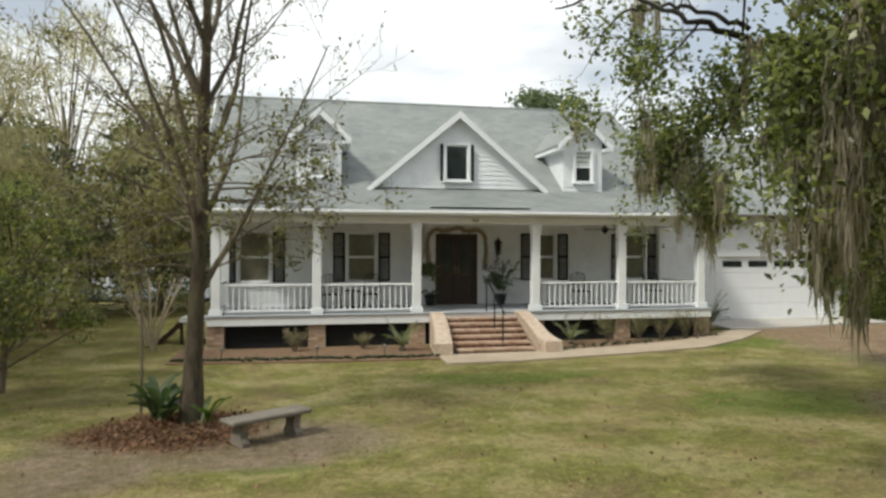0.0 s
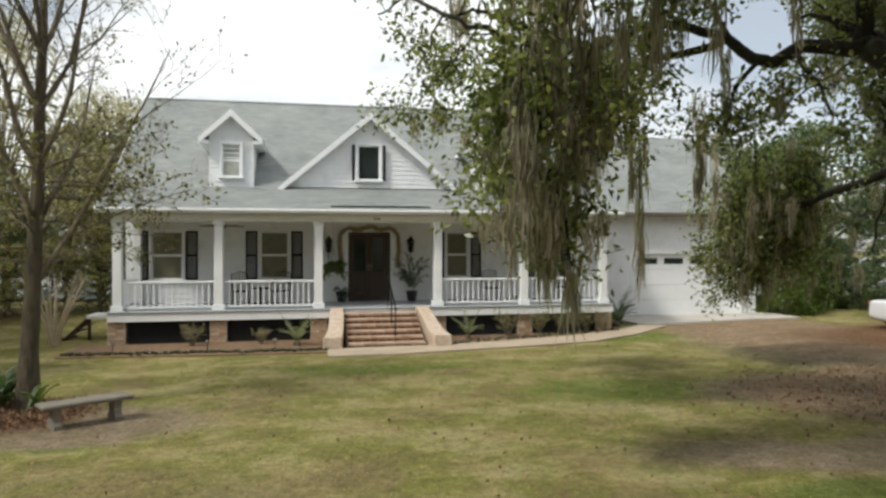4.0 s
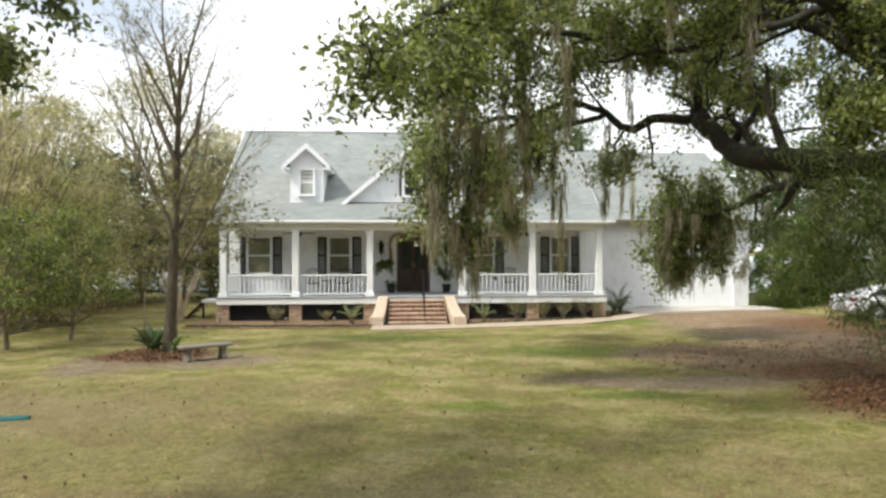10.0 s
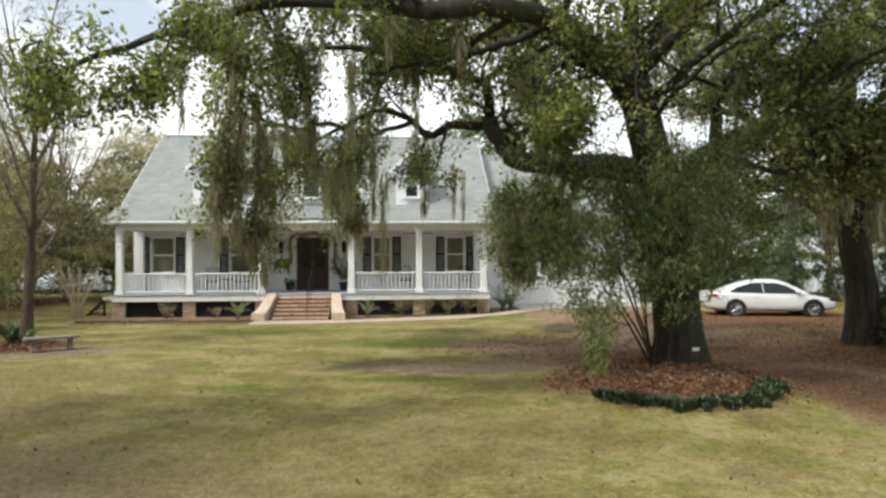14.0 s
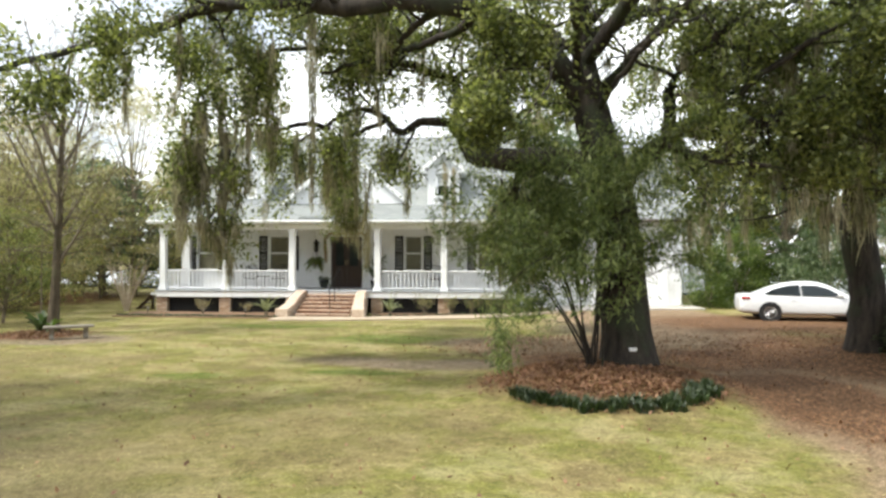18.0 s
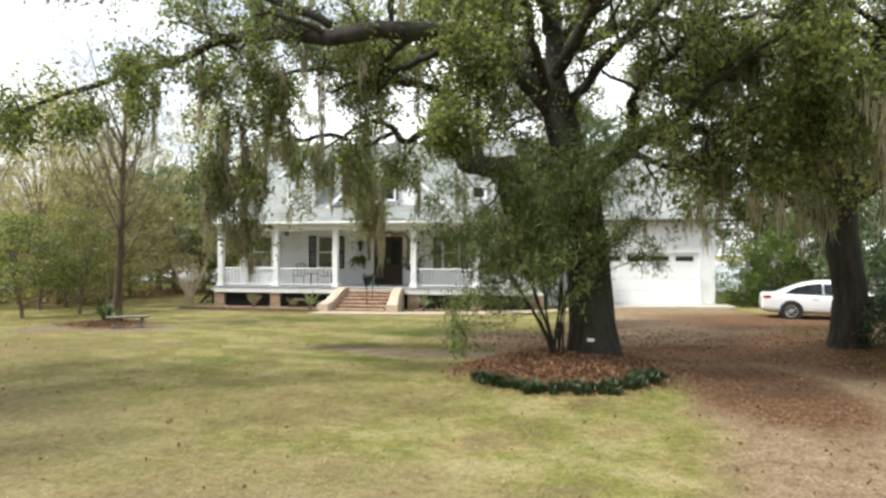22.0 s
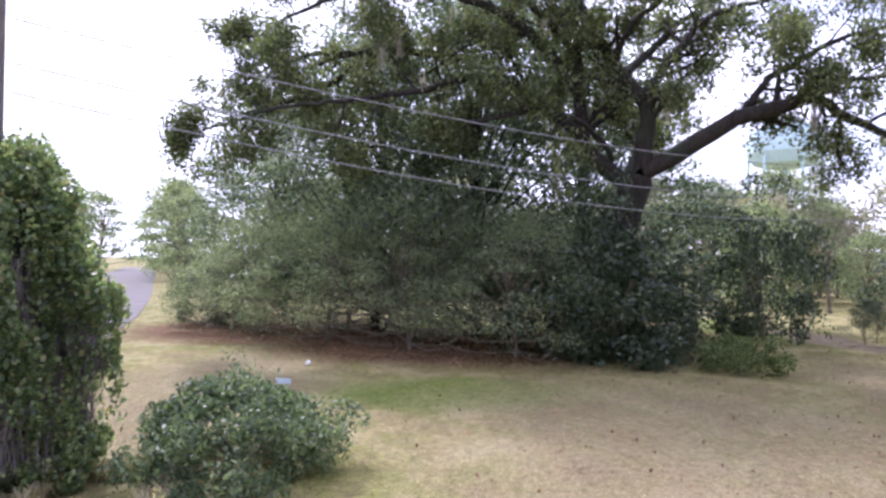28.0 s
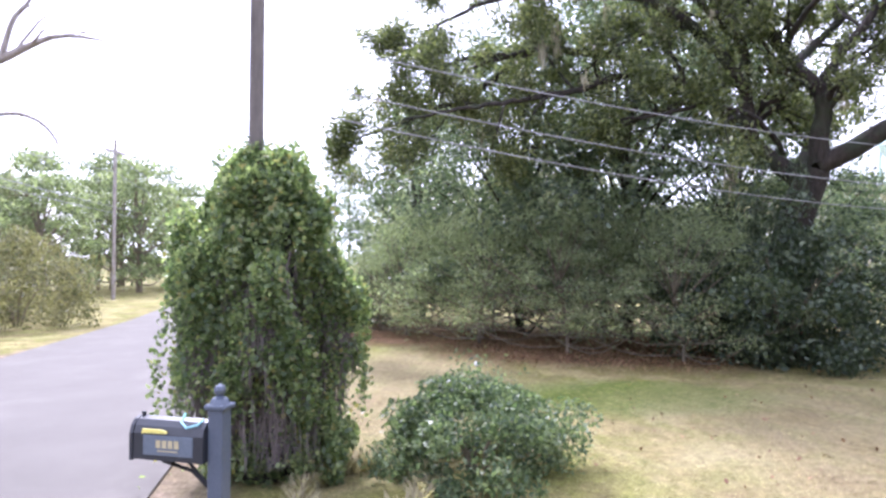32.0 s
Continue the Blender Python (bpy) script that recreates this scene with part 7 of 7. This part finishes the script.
    for a, b in zip(rings, rings[1:]):
        for k in range(10):
            m.faces.new((a[k], b[k], b[(k + 1) % 10], a[(k + 1) % 10]))
    m.faces.new(rings[0])
    m.faces.new(rings[-1][::-1])
    bmesh.ops.recalc_face_normals(m, faces=m.faces)
    body = part("body", m, CARP, e)
    body.modifiers.new("round", "SUBSURF").levels = 2
    body.modifiers["round"].render_levels = 2
    smooth(body)
    cab = [(-1.9, 0.97, 0.70), (-1.25, 1.27, 0.62), (-0.7, 1.42, 0.58), (0.1, 1.46, 0.58), (0.6, 1.36, 0.60), (1.35, 0.92, 0.74)]
    m = bmesh.new()
    rings = []
    for x, z, w in cab:
        rings.append([m.verts.new((x, -0.80, 0.88)), m.verts.new((x, -w, z)), m.verts.new((x, 0.0, z + 0.03)), m.verts.new((x, w, z)), m.verts.new((x, 0.80, 0.88))])
    for a, b in zip(rings, rings[1:]):
        for k in range(4):
            m.faces.new((a[k], b[k], b[k + 1], a[k + 1]))
    bmesh.ops.recalc_face_normals(m, faces=m.faces)
    roof = part("roof", m, CARP, e)
    s = roof.modifiers.new("round", "SUBSURF")
    s.levels = s.render_levels = 2
    smooth(roof)
    for sy in (-1, 1):
        for pts in ([(-1.62, 0.99), (-1.30, 1.17), (-0.80, 1.31), (-0.42, 1.34), (-0.40, 0.95)], [(-0.34, 0.95), (-0.36, 1.32), (0.12, 1.32), (0.50, 1.22), (0.98, 0.94)]):
            m = bmesh.new()
            q = []
            for x, z in pts:
                y = 0.83 - 0.21 * max(0.0, (z - 0.9) / 0.5)
                q.append((x, sy * y, z))
            v = [m.verts.new(p) for p in q]
            w = [m.verts.new((p[0], p[1] - sy * 0.03, p[2])) for p in q]
            m.faces.new(v)
            m.faces.new(w[::-1])
            for i in range(len(q)):
                j = (i + 1) % len(q)
                m.faces.new((v[i], w[i], w[j], v[j]))
            part("side_window", m, CARGLASS, e)
        part("mirror", box(0.78, 0.95, sy * 0.90 - 0.08, sy * 0.90 + 0.08, 0.92, 1.04, 0.03), CARP, e)
        part("door_handle", box(-0.75, -0.58, sy * 0.905 - 0.012, sy * 0.905 + 0.012, 0.80, 0.83, 0.006), CARP, e)
        part("tail_lamp", box(-2.36, -2.08, sy * 0.80 - 0.07, sy * 0.80 + 0.07, 0.80, 0.90, 0.02), TAILRED, e, "red tail lamp")
        part("head_lamp", box(2.02, 2.30, sy * 0.66 - 0.10, sy * 0.66 + 0.10, 0.62, 0.72, 0.03), CARGLASS, e)
    for x in (-1.42, 1.41):
        for sy in (-1, 1):
            # near-black disc on the flank stands in for the wheel well's shade
            a = part("wheel_arch", lathe(bmesh.new(), [(0.37, 0.0), (0.385, 0.01), (0.385, 0.02)], sides=24), DARK, e)
            a.matrix_basis = pose(x, sy * 0.905, 0.34, 90, 0, 0) if sy < 0 else pose(x, sy * 0.905, 0.34, -90, 0, 0)
            w = part("wheel", lathe(bmesh.new(), [(0.20, -0.10), (0.31, -0.11), (0.335, -0.06), (0.335, 0.06), (0.31, 0.11), (0.20, 0.10)], sides=28), RUBBER, e, "black tyre")
            w.matrix_basis = pose(x, sy * 0.83, 0.335, 90 * -sy, 0, 0)
            m = lathe(bmesh.new(), [(0.22, 0.085), (0.215, 0.105), (0.19, 0.10), (0.185, 0.06)], sides=24)
            for k in range(10):
                t = 2 * math.pi * k / 10
                tube(m, [(0.04 * math.cos(t), 0.04 * math.sin(t), 0.10), (0.20 * math.cos(t), 0.20 * math.sin(t), 0.095)], 0.014, 4)
            lathe(m, [(0.06, 0.07), (0.05, 0.11), (0.02, 0.115)], sides=12)
            part("rim", m, RIMM, w, "bright alloy rim")
    return e


sedan((22.5, 13.95, 0.09), -11)
CAR2 = sedan((-14.3, 15.4, 0.0), 70)
CAR2["label"] = "white car beside the neighbour's house"

nb = thing("neighbour_house", pose(-19.9, 18.9, 0, 0, 0, 28) @ Matrix.Diagonal((0.85, 0.85, 0.76, 1)), "low white neighbouring cottage with its porch's shade as a dark panel", "house")
part("wall", prism(bmesh.new(), [(-3.2, 0.0), (3.2, 0.0), (3.2, 2.4), (0.0, 3.4), (-3.2, 2.4)], "y", -3.0, 3.0), WHITE, nb)
for s in (-1, 1):
    part("roof", slab(bmesh.new(), [(s * 3.7, -3.5, 2.38), (0, -3.5, 3.55), (0, 3.4, 3.55), (s * 3.7, 3.4, 2.38)], 0.14), SLABM, nb, "pale low roof")
# flat near-black panel on the solid wall stands in for the porch's shade
part("porch_shade_panel", box(0.9, 3.0, -3.03, -3.0, 0.9, 2.2), DARK, nb)
part("window", box(-2.3, -1.3, -3.03, -3.0, 1.0, 2.0), GLASS, nb)
part("corner_post", box(3.5, 3.6, -3.4, -3.3, 0, 2.35), TRIM, nb)
part("corner_post", box(1.9, 2.0, -3.06, -3.03, 0.9, 2.2), TRIM, nb)

tw = thing("water_tower", pose(-128, 62, 0), "pale teal elevated water tank on slender legs", "water tower")
part("tank", lathe(bmesh.new(), [(1.5, 22.0), (6.0, 23.2), (7.4, 25.5), (7.4, 27.5), (6.6, 30.0), (4.0, 31.6), (0.6, 32.3)], sides=28), TANKM, tw)
for k in range(6):
    a = 2 * math.pi * k / 6
    part("leg", tube(bmesh.new(), [(6.8 * math.cos(a), 6.8 * math.sin(a), 26), (7.8 * math.cos(a), 7.8 * math.sin(a), 0)], 0.3, 8), TANKM, tw)
part("riser", tube(bmesh.new(), [(0, 0, 0), (0, 0, 22.5)], 0.8, 12), TANKM, tw)

DEADW = bark_material("bleached_and_hazed_wood", (0.20, 0.17, 0.15), (0.40, 0.36, 0.33), None, 10.0)
# ---------------------------------------------------------------- roadside: pole, wires, vine, mailbox
pole = thing("lamp_pole", pose(-6.3, 4.15, 0), "thin weathered wooden pole at the lawn's edge", "pole")
part("shaft", tube(bmesh.new(), [(0, 0, -0.1), (0, 0, 3.0), (0.02, 0, 6.6)], [0.10, 0.09, 0.075], 10), POLEM, pole)
utility = thing("utility_pole", pose(7.95, -18.5, 0), "tall weathered wooden utility pole swallowed by vines", "utility pole")
part("shaft", tube(bmesh.new(), [(0, 0, -0.1), (0, 0, 4.0), (0, 0, 9.6)], [0.085, 0.078, 0.065], 14), POLEM, utility)
part("crossarm", box(-0.9, 0.9, -0.06, 0.06, 9.0, 9.12, 0.01), POLEM, utility)


def vine_column():
    """A vine-smothered pole foot: a ragged, tapering mass of ivy with hanging stems."""
    r = np.random.default_rng(111)
    e = thing("vine_mass", pose(7.85, -18.40, 0), "tall ragged column of ivy smothering the utility pole", "vine")
    prof_f, prof_r = (0.0, 0.2, 0.45, 0.62, 0.76, 0.88, 0.96, 1.0), (0.68, 0.82, 0.89, 0.84, 0.72, 0.57, 0.41, 0.20)

    def skin(f, a):
        lump = noise.noise(Vector((1.5 * math.cos(a), 1.5 * math.sin(a), 4.0 * f))) + 0.5 * noise.noise(Vector((3.4 * math.cos(a), 3.4 * math.sin(a), 9.0 * f)))
        return float(np.interp(f, prof_f, prof_r)) * (1 + 0.40 * lump)
    pts = []
    for i in range(210):
        f = r.uniform(0, 1) ** 0.8
        a = r.uniform(0, 2 * math.pi)
        thin = noise.noise(Vector((2 * math.cos(a), 2 * math.sin(a), 3 * f + 7)))
        if f < 0.46 and thin > 0.04:
            continue
        rad = skin(f, a) * r.uniform(0.78, 0.95)
        pts.append(np.array([rad * math.cos(a), rad * math.sin(a), 0.05 + 3.3 * f]) + lobe(r, 210, (math.cos(a), math.sin(a), 0), r.uniform(0.12, 0.27), 1.25))
    for i in range(60):
        a = r.uniform(0, 2 * math.pi)
        rad = skin(0.05, a) * r.uniform(0.6, 0.95)
        pts.append(np.array([rad * math.cos(a), rad * math.sin(a), r.uniform(0.02, 0.55)]) + lobe(r, 120, (math.cos(a), math.sin(a), 0), r.uniform(0.12, 0.22), 1.1))
    for i in range(330):
        f, a = r.uniform(0.3, 0.97), r.uniform(0, 2 * math.pi)
        rad = skin(f, a) * r.uniform(0.94, 1.03)
        n = int(r.uniform(25, 70))
        drop = r.uniform(0.25, 1.1) * r.uniform(0, 1, n)
        q = np.array([rad * math.cos(a), rad * math.sin(a), 0.1 + 3.4 * f]) + r.normal(size=(n, 3)) * 0.032
        q[:, 2] -= drop
        q[:, :2] *= 1 + 0.05 * drop[:, None]
        pts.append(q)
    p = np.concatenate(pts)
    p = p[p[:, 2] > 0.03]
    leaves("ivy", r, p[r.choice(len(p), int(len(p) * 0.85), replace=False)], 0.060, LEAF_VINE, e, ratio=0.78, droop=0.9)
    tops, lens = [], []
    for i in range(4200):
        a, f = r.uniform(0, 2 * math.pi), r.uniform(0.10, 0.8)
        rad = skin(f, a) * 0.84
        tops.append((rad * math.cos(a) * r.uniform(0.75, 1.05), rad * math.sin(a) * r.uniform(0.75, 1.05), 0.2 + 2.8 * f))
        lens.append(min(2.6 * f, r.uniform(0.25, 0.9)))
    v, q = strand_arrays(r, np.array(tops), np.array(lens), 0.006)
    mesh_from_arrays("dry_growth", v, q, surface("dead_purple_brown_stems", (0.11, 0.092, 0.088), (0.24, 0.205, 0.185), 0.9, 8, 40, 0.3), e, "dry purple-brown hanging stems")
    # solid core, coloured near-black as the shade deep inside the ivy
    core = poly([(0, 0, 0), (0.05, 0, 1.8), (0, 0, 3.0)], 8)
    wood("core", [(core, np.array([0.28, 0.36, 0.4, 0.4, 0.36, 0.3, 0.22, 0.1]), 12)], surface("ivy_depth_shade", (0.02, 0.02, 0.015), (0.05, 0.045, 0.035), 0.95, 9, 40, 0.8), e)
    return e


vine_column()
near_bush = round_bush("roadside_bush", 112, 1.22, 1.12, 0.60, 17000, 0.066, LEAF_ROAD, "low rounded evergreen bush beside the vine", core=0.4, rough=0.30, at=(7.35, -16.15, 0.0))
r7 = np.random.default_rng(113)
sp = np.concatenate([np.array([7.3 + 0.25 * i, -15.9 + 0.12 * i, 0.98]) + r7.normal(size=(60, 3)) * np.array([0.10, 0.10, 0.16]) for i in range(-2, 3)])
leaves("sprig_mass", r7, sp - np.array([7.35, -15.95, 0.0]), 0.06, LEAF_ROAD, near_bush)["kind"] = "stuff"
tufts("roadside_weeds", np.random.default_rng(114), [(8.4 + 0.9 * math.cos(a), -17.2 + 0.6 * math.sin(a)) for a in np.linspace(0, 6, 60)], 0.26, 22, LEAF_TAN, "dry weeds between vine and bush", "weeds", "stuff", 0.012, 0.8)


def mailbox():
    e = thing("mailbox", pose(10.72, -17.66, 0, 0, 0, -8), "slate-blue roadside mailbox on a square post with a ball finial", "mailbox")
    p = part("post", box(-0.055, 0.055, -0.055, 0.055, -0.1, 1.34, 0.006), BOXPAINT, e, "slate-blue square post")
    part("cap", box(-0.075, 0.075, -0.075, 0.075, 1.34, 1.375, 0.008), BOXPAINT, p)
    part("cap_moulding", lathe(bmesh.new(), [(0.07, 1.375), (0.05, 1.41), (0.022, 1.425)], sides=12), BOXPAINT, p)
    part("finial", lathe(bmesh.new(), [(0.018, 1.42), (0.036, 1.445), (0.040, 1.465), (0.030, 1.49), (0.008, 1.505)], sides=14), BOXPAINT, p)
    m = bmesh.new()
    prof = [(-0.10, 1.00), (0.10, 1.00), (0.10, 1.17), (0.085, 1.22), (0.05, 1.255), (0.0, 1.27), (-0.05, 1.255), (-0.085, 1.22), (-0.10, 1.17)]
    q = [(0.035 + y, z) for y, z in prof]
    lo = [m.verts.new((y - 0.035, -0.58, z)) for y, z in q]
    hi = [m.verts.new((y - 0.035, -0.06, z)) for y, z in q]
    m.faces.new(lo)
    m.faces.new(hi[::-1])
    for i in range(len(q)):
        j = (i + 1) % len(q)
        m.faces.new((lo[i], hi[i], hi[j], lo[j]))
    bmesh.ops.recalc_face_normals(m, faces=m.faces)
    b = part("box", m, BOXDARK, e, "black metal letter box")
    part("door", prism(bmesh.new(), [(y, z) for y, z in [(p[0] * 1.06, 1.0 + (p[1] - 1.0) * 1.04 - 0.008) for p in prof]], "y", -0.605, -0.58), BOXDARK, b)
    part("knob", box(-0.012, 0.012, -0.585, -0.56, 1.265, 1.295, 0.004), BOXDARK, b)
    part("plate", box(0.101, 0.106, -0.50, -0.13, 1.035, 1.165, 0.002), PLATE, b, "grey-blue number plate")
    for k in range(4):
        part("number_bar", box(0.106, 0.110, -0.40 + 0.045 * k, -0.368 + 0.045 * k, 1.085, 1.135), BRASS, b)
    part("number_bar", box(0.106, 0.109, -0.39, -0.24, 1.062, 1.069), BRASS, b)
    part("flag", prism(bmesh.new(), [(-0.51, 1.175), (-0.50, 1.205), (-0.36, 1.205), (-0.32, 1.195), (-0.32, 1.18), (-0.36, 1.18)], "x", 0.104, 0.112), YELLOWF, b, "pale yellow signal flag")
    part("ribbon", tube(bmesh.new(), [(0.02, -0.24, 1.30), (0.07, -0.24, 1.255), (0.10, -0.18, 1.225), (0.08, -0.11, 1.245), (0.03, -0.10, 1.27)], 0.008, 6), CYAN, b, "pale blue ribbon")
    part("bracket", tube(bmesh.new(), [(0, -0.45, 1.0), (0, -0.42, 0.97), (0, -0.20, 0.92), (0, -0.05, 0.80)], 0.012, 6), IRON, e, "curled iron bracket")
    part("bracket", tube(bmesh.new(), [(0, -0.25, 1.0), (0, -0.18, 0.93), (0, -0.10, 0.86), (0, -0.05, 0.86)], 0.010, 6), IRON, e)
    part("bracket_plate", box(-0.02, 0.02, -0.40, -0.34, 0.96, 1.0), IRON, e)
    part("collar", box(-0.07, 0.07, -0.07, 0.07, 0.62, 0.66, 0.006), BOXPAINT, e)
    return e


mailbox()


def wires(name, a, b, sag, radius, label):
    e = thing(name, Matrix(), label, "wire")
    a, b = Vector(a), Vector(b)
    pts = [a.lerp(b, f) - Vector((0, 0, sag * 4 * f * (1 - f))) for f in np.linspace(0, 1, 24)]
    part("cable", tube(bmesh.new(), pts, radius, 5), GALV, e)


wires("power_line", (-6.0, -33.7, 5.3), (-60.0, -52.7, 7.0), 0.3, 0.02, "grey overhead power line across the road")
wires("power_line", (-6.0, -33.7, 5.0), (-60.0, -52.7, 6.5), 0.3, 0.02, "grey overhead power line across the road")
wires("service_wire", (7.95, -18.35, 4.75), (-6.25, 4.15, 6.0), 0.9, 0.0085, "thin grey overhead service wire across the lawn")
wires("service_wire", (7.95, -18.35, 4.3), (-6.25, 4.15, 5.1), 0.95, 0.0085, "thin grey overhead service wire across the lawn")
wires("service_wire", (7.95, -18.35, 4.0), (-6.25, 4.15, 4.6), 1.0, 0.0085, "thin grey overhead service wire across the lawn")
far_pole = thing("utility_pole", pose(-24.0, -39.5, 0), "distant utility pole across the road, paled for haze", "utility pole")
# paler wood than the near pole's, with the distance haze in its colour
part("shaft", tube(bmesh.new(), [(0, 0, -0.1), (0, 0, 9.5)], [0.12, 0.09], 10), DEADW, far_pole)
part("crossarm", box(-1.0, 1.0, -0.06, 0.06, 8.7, 8.85, 0.01), DEADW, far_pole)
for k, (h, y) in enumerate(((8.6, 0.0), (8.3, 0.4), (7.6, 0.0))):
    wires("power_line", (40.0, -24.0 + y, h + 0.2), (-24.0, -39.5 + y, h), 1.2, 0.018, "grey overhead power line across the road")
    wires("power_line", (-24.0, -39.5 + y, h), (-90.0, -58.0 + y, h), 1.2, 0.018, "grey overhead power line across the road")

# across the road
LEAF_BUSHY = leaf_material("olive_tan_shrub_leaves", (0.080, 0.085, 0.042), (0.165, 0.160, 0.085), (0.280, 0.255, 0.150), 0.4, 0.6)
roadside = round_bush("roadside_shrub", 121, 2.6, 2.6, 2.0, 9000, 0.13, LEAF_BUSHY, "large olive-tan shrub across the road", core=0.4, rough=0.35)
stand(roadside, [(-7.5, -33.0, 1.0), (-3.5, -33.5, 0.95), (-12.0, -36.5, 0.9), (1.0, -33.0, 0.9), (5.5, -32.0, 0.85)], "shrubs across the road")
rd = np.random.default_rng(122)
dead = thing("dead_tree", Matrix(), "bleached dead tree with crooked bare limbs", "tree")
dl, dt = [(poly([(3.2, -27.6, -0.1), (3.1, -27.4, 3.0), (3.2, -26.9, 5.4), (3.0, -26.6, 8.6)], 14), np.linspace(0.20, 0.08, 14), 10)], []
for pts, a in (([(3.2, -26.9, 5.4), (3.0, -25.4, 6.1), (3.0, -24.3, 6.5), (2.9, -23.3, 6.4)], 0.12), ([(3.0, -25.4, 6.1), (3.1, -25.1, 6.8), (3.0, -24.8, 7.3), (3.1, -24.7, 8.2)], 0.07),
               ([(3.1, -27.0, 4.6), (3.0, -25.4, 5.05), (3.0, -24.7, 4.95), (3.0, -24.3, 4.6), (3.0, -24.2, 4.3)], 0.055), ([(3.0, -26.7, 7.4), (3.2, -25.6, 8.2), (3.1, -24.9, 9.2)], 0.06), ([(3.1, -27.2, 5.0), (4.0, -28.6, 7.0), (4.4, -29.6, 8.4)], 0.07)):
    branch_out(rd, poly(pts, 12), a, 0.012, 2, [(5, 0.30, 0.55, 0.06, 0.22, 0.3), (3, 0.4, 0.5, 0.0, 0.25, 0.3)], dl, dt)
wood("trunk", dl, DEADW, dead, "pale bleached trunk and bare limbs")
stand(crowned_tree("roadside_tree", 123, 8.5, 3.0, 4800, 0.29, LEAF_MID, "dense roadside evergreen tree", 0.2, 30, 0.1), [(-27.0, -19.5, 0.9), (-40.0, -24.0, 1.1), (-58.0, -39.0, 1.3), (-70.0, -43.0, 1.5), (-86.0, -49.0, 1.7), (-49.0, -35.2, 1.0), (-100.0, -66.0, 1.8), (-18.0, -44.0, 0.8), (-26.0, -50.0, 1.0), (-12.0, -46.0, 0.9), (-5.0, -44.0, 0.9), (-32.0, -54.0, 1.1), (-60.0, -54.0, 1.1), (-33.0, -43.0, 1.25), (-30.0, -49.0, 1.3), (-37.0, -47.5, 1.35), (-25.0, -44.5, 1.1), (-41.0, -43.5, 1.3), (-20.0, -50.0, 1.2), (-46.0, -52.0, 1.5)], "roadside evergreens")
jun = round_bush("juniper", 124, 1.25, 1.0, 0.5, 7000, 0.07, LEAF_FINE, "low spreading dark juniper on the lawn", core=0.35, rough=0.3, at=(0.0, -7.0, 0.0))
stand(round_bush("garage_bush", 125, 1.15, 1.1, 1.75, 9000, 0.09, LEAF_BRIGHT, "tall bright green shrub at the garage corner", core=0.45, rough=0.32), [(20.9, 19.6, 1.0), (22.4, 20.6, 1.1), (23.4, 22.0, 1.3)], "shrubs by the garage")
red = np.random.default_rng(126)
for k, (cx, cy, cz) in enumerate(((20.6, 2.95, 1.0), (21.5, 3.8, 1.5), (22.0, 3.9, 1.2), (-2.3, -8.2, 0.8), (-1.4, -9.3, 0.75), (-3.4, -8.9, 1.1))):
    f = thing("camellia_bloom", pose(cx, cy, cz), "red camellia bloom among dark leaves", "flower", "red camellia blooms")
    m = bmesh.new()
    for j in range(9):
        a = j * 2.4
        d = Vector((math.cos(a), math.sin(a), 0.5))
        s = Vector((-math.sin(a), math.cos(a), 0)) * 0.025
        m.faces.new([m.verts.new(p) for p in (Vector((0, 0, 0)), d * 0.035 - s, d * 0.06, d * 0.035 + s)])
    part("petal_whorl", m, REDFL, f)

# bricks of the steps and piers
rb = random.Random(9)
for s, y, z in step_parts:
    for k in range(10):
        shared("brick", BRICK_RED, s, pose(4.165 + 0.2065 * k, y + 0.034, z - 0.029 + rb.uniform(-0.003, 0.003), 0, 0, rb.uniform(-1.5, 1.5)))
    for k in range(10):
        shared("brick", BRICK_RED, s, pose(4.165 + 0.2065 * k, y + 0.16, z - 0.031 + rb.uniform(-0.002, 0.002)))
        shared("brick", BRICK_RED, s, pose(4.165 + 0.2065 * k, y + 0.265, z - 0.031 + rb.uniform(-0.002, 0.002)))
        shared("brick", BRICK_RISER, s, pose(4.165 + 0.2065 * k, y + 0.056, z - 0.029 - 0.066))
for p, x, w in piers:
    for c in range(9):
        z = 0.0 + 0.069 * c + 0.035
        off = 0.055 if c % 2 else 0.0
        for xx in ((x - 0.14 + off, x + 0.07 + off) if c % 2 else (x - 0.14, x + 0.065)):
            shared("brick", BRICK_ME, p, pose(min(xx, x + w - 0.105), 16.70, z, 0, 0, rb.uniform(-1, 1)))
        shared("brick", BRICK_ME, p, pose(x - w + 0.052, 16.80 + off, z, 0, 0, 90))
        shared("brick", BRICK_ME, p, pose(x + w - 0.052, 16.80 + off, z, 0, 0, 90))
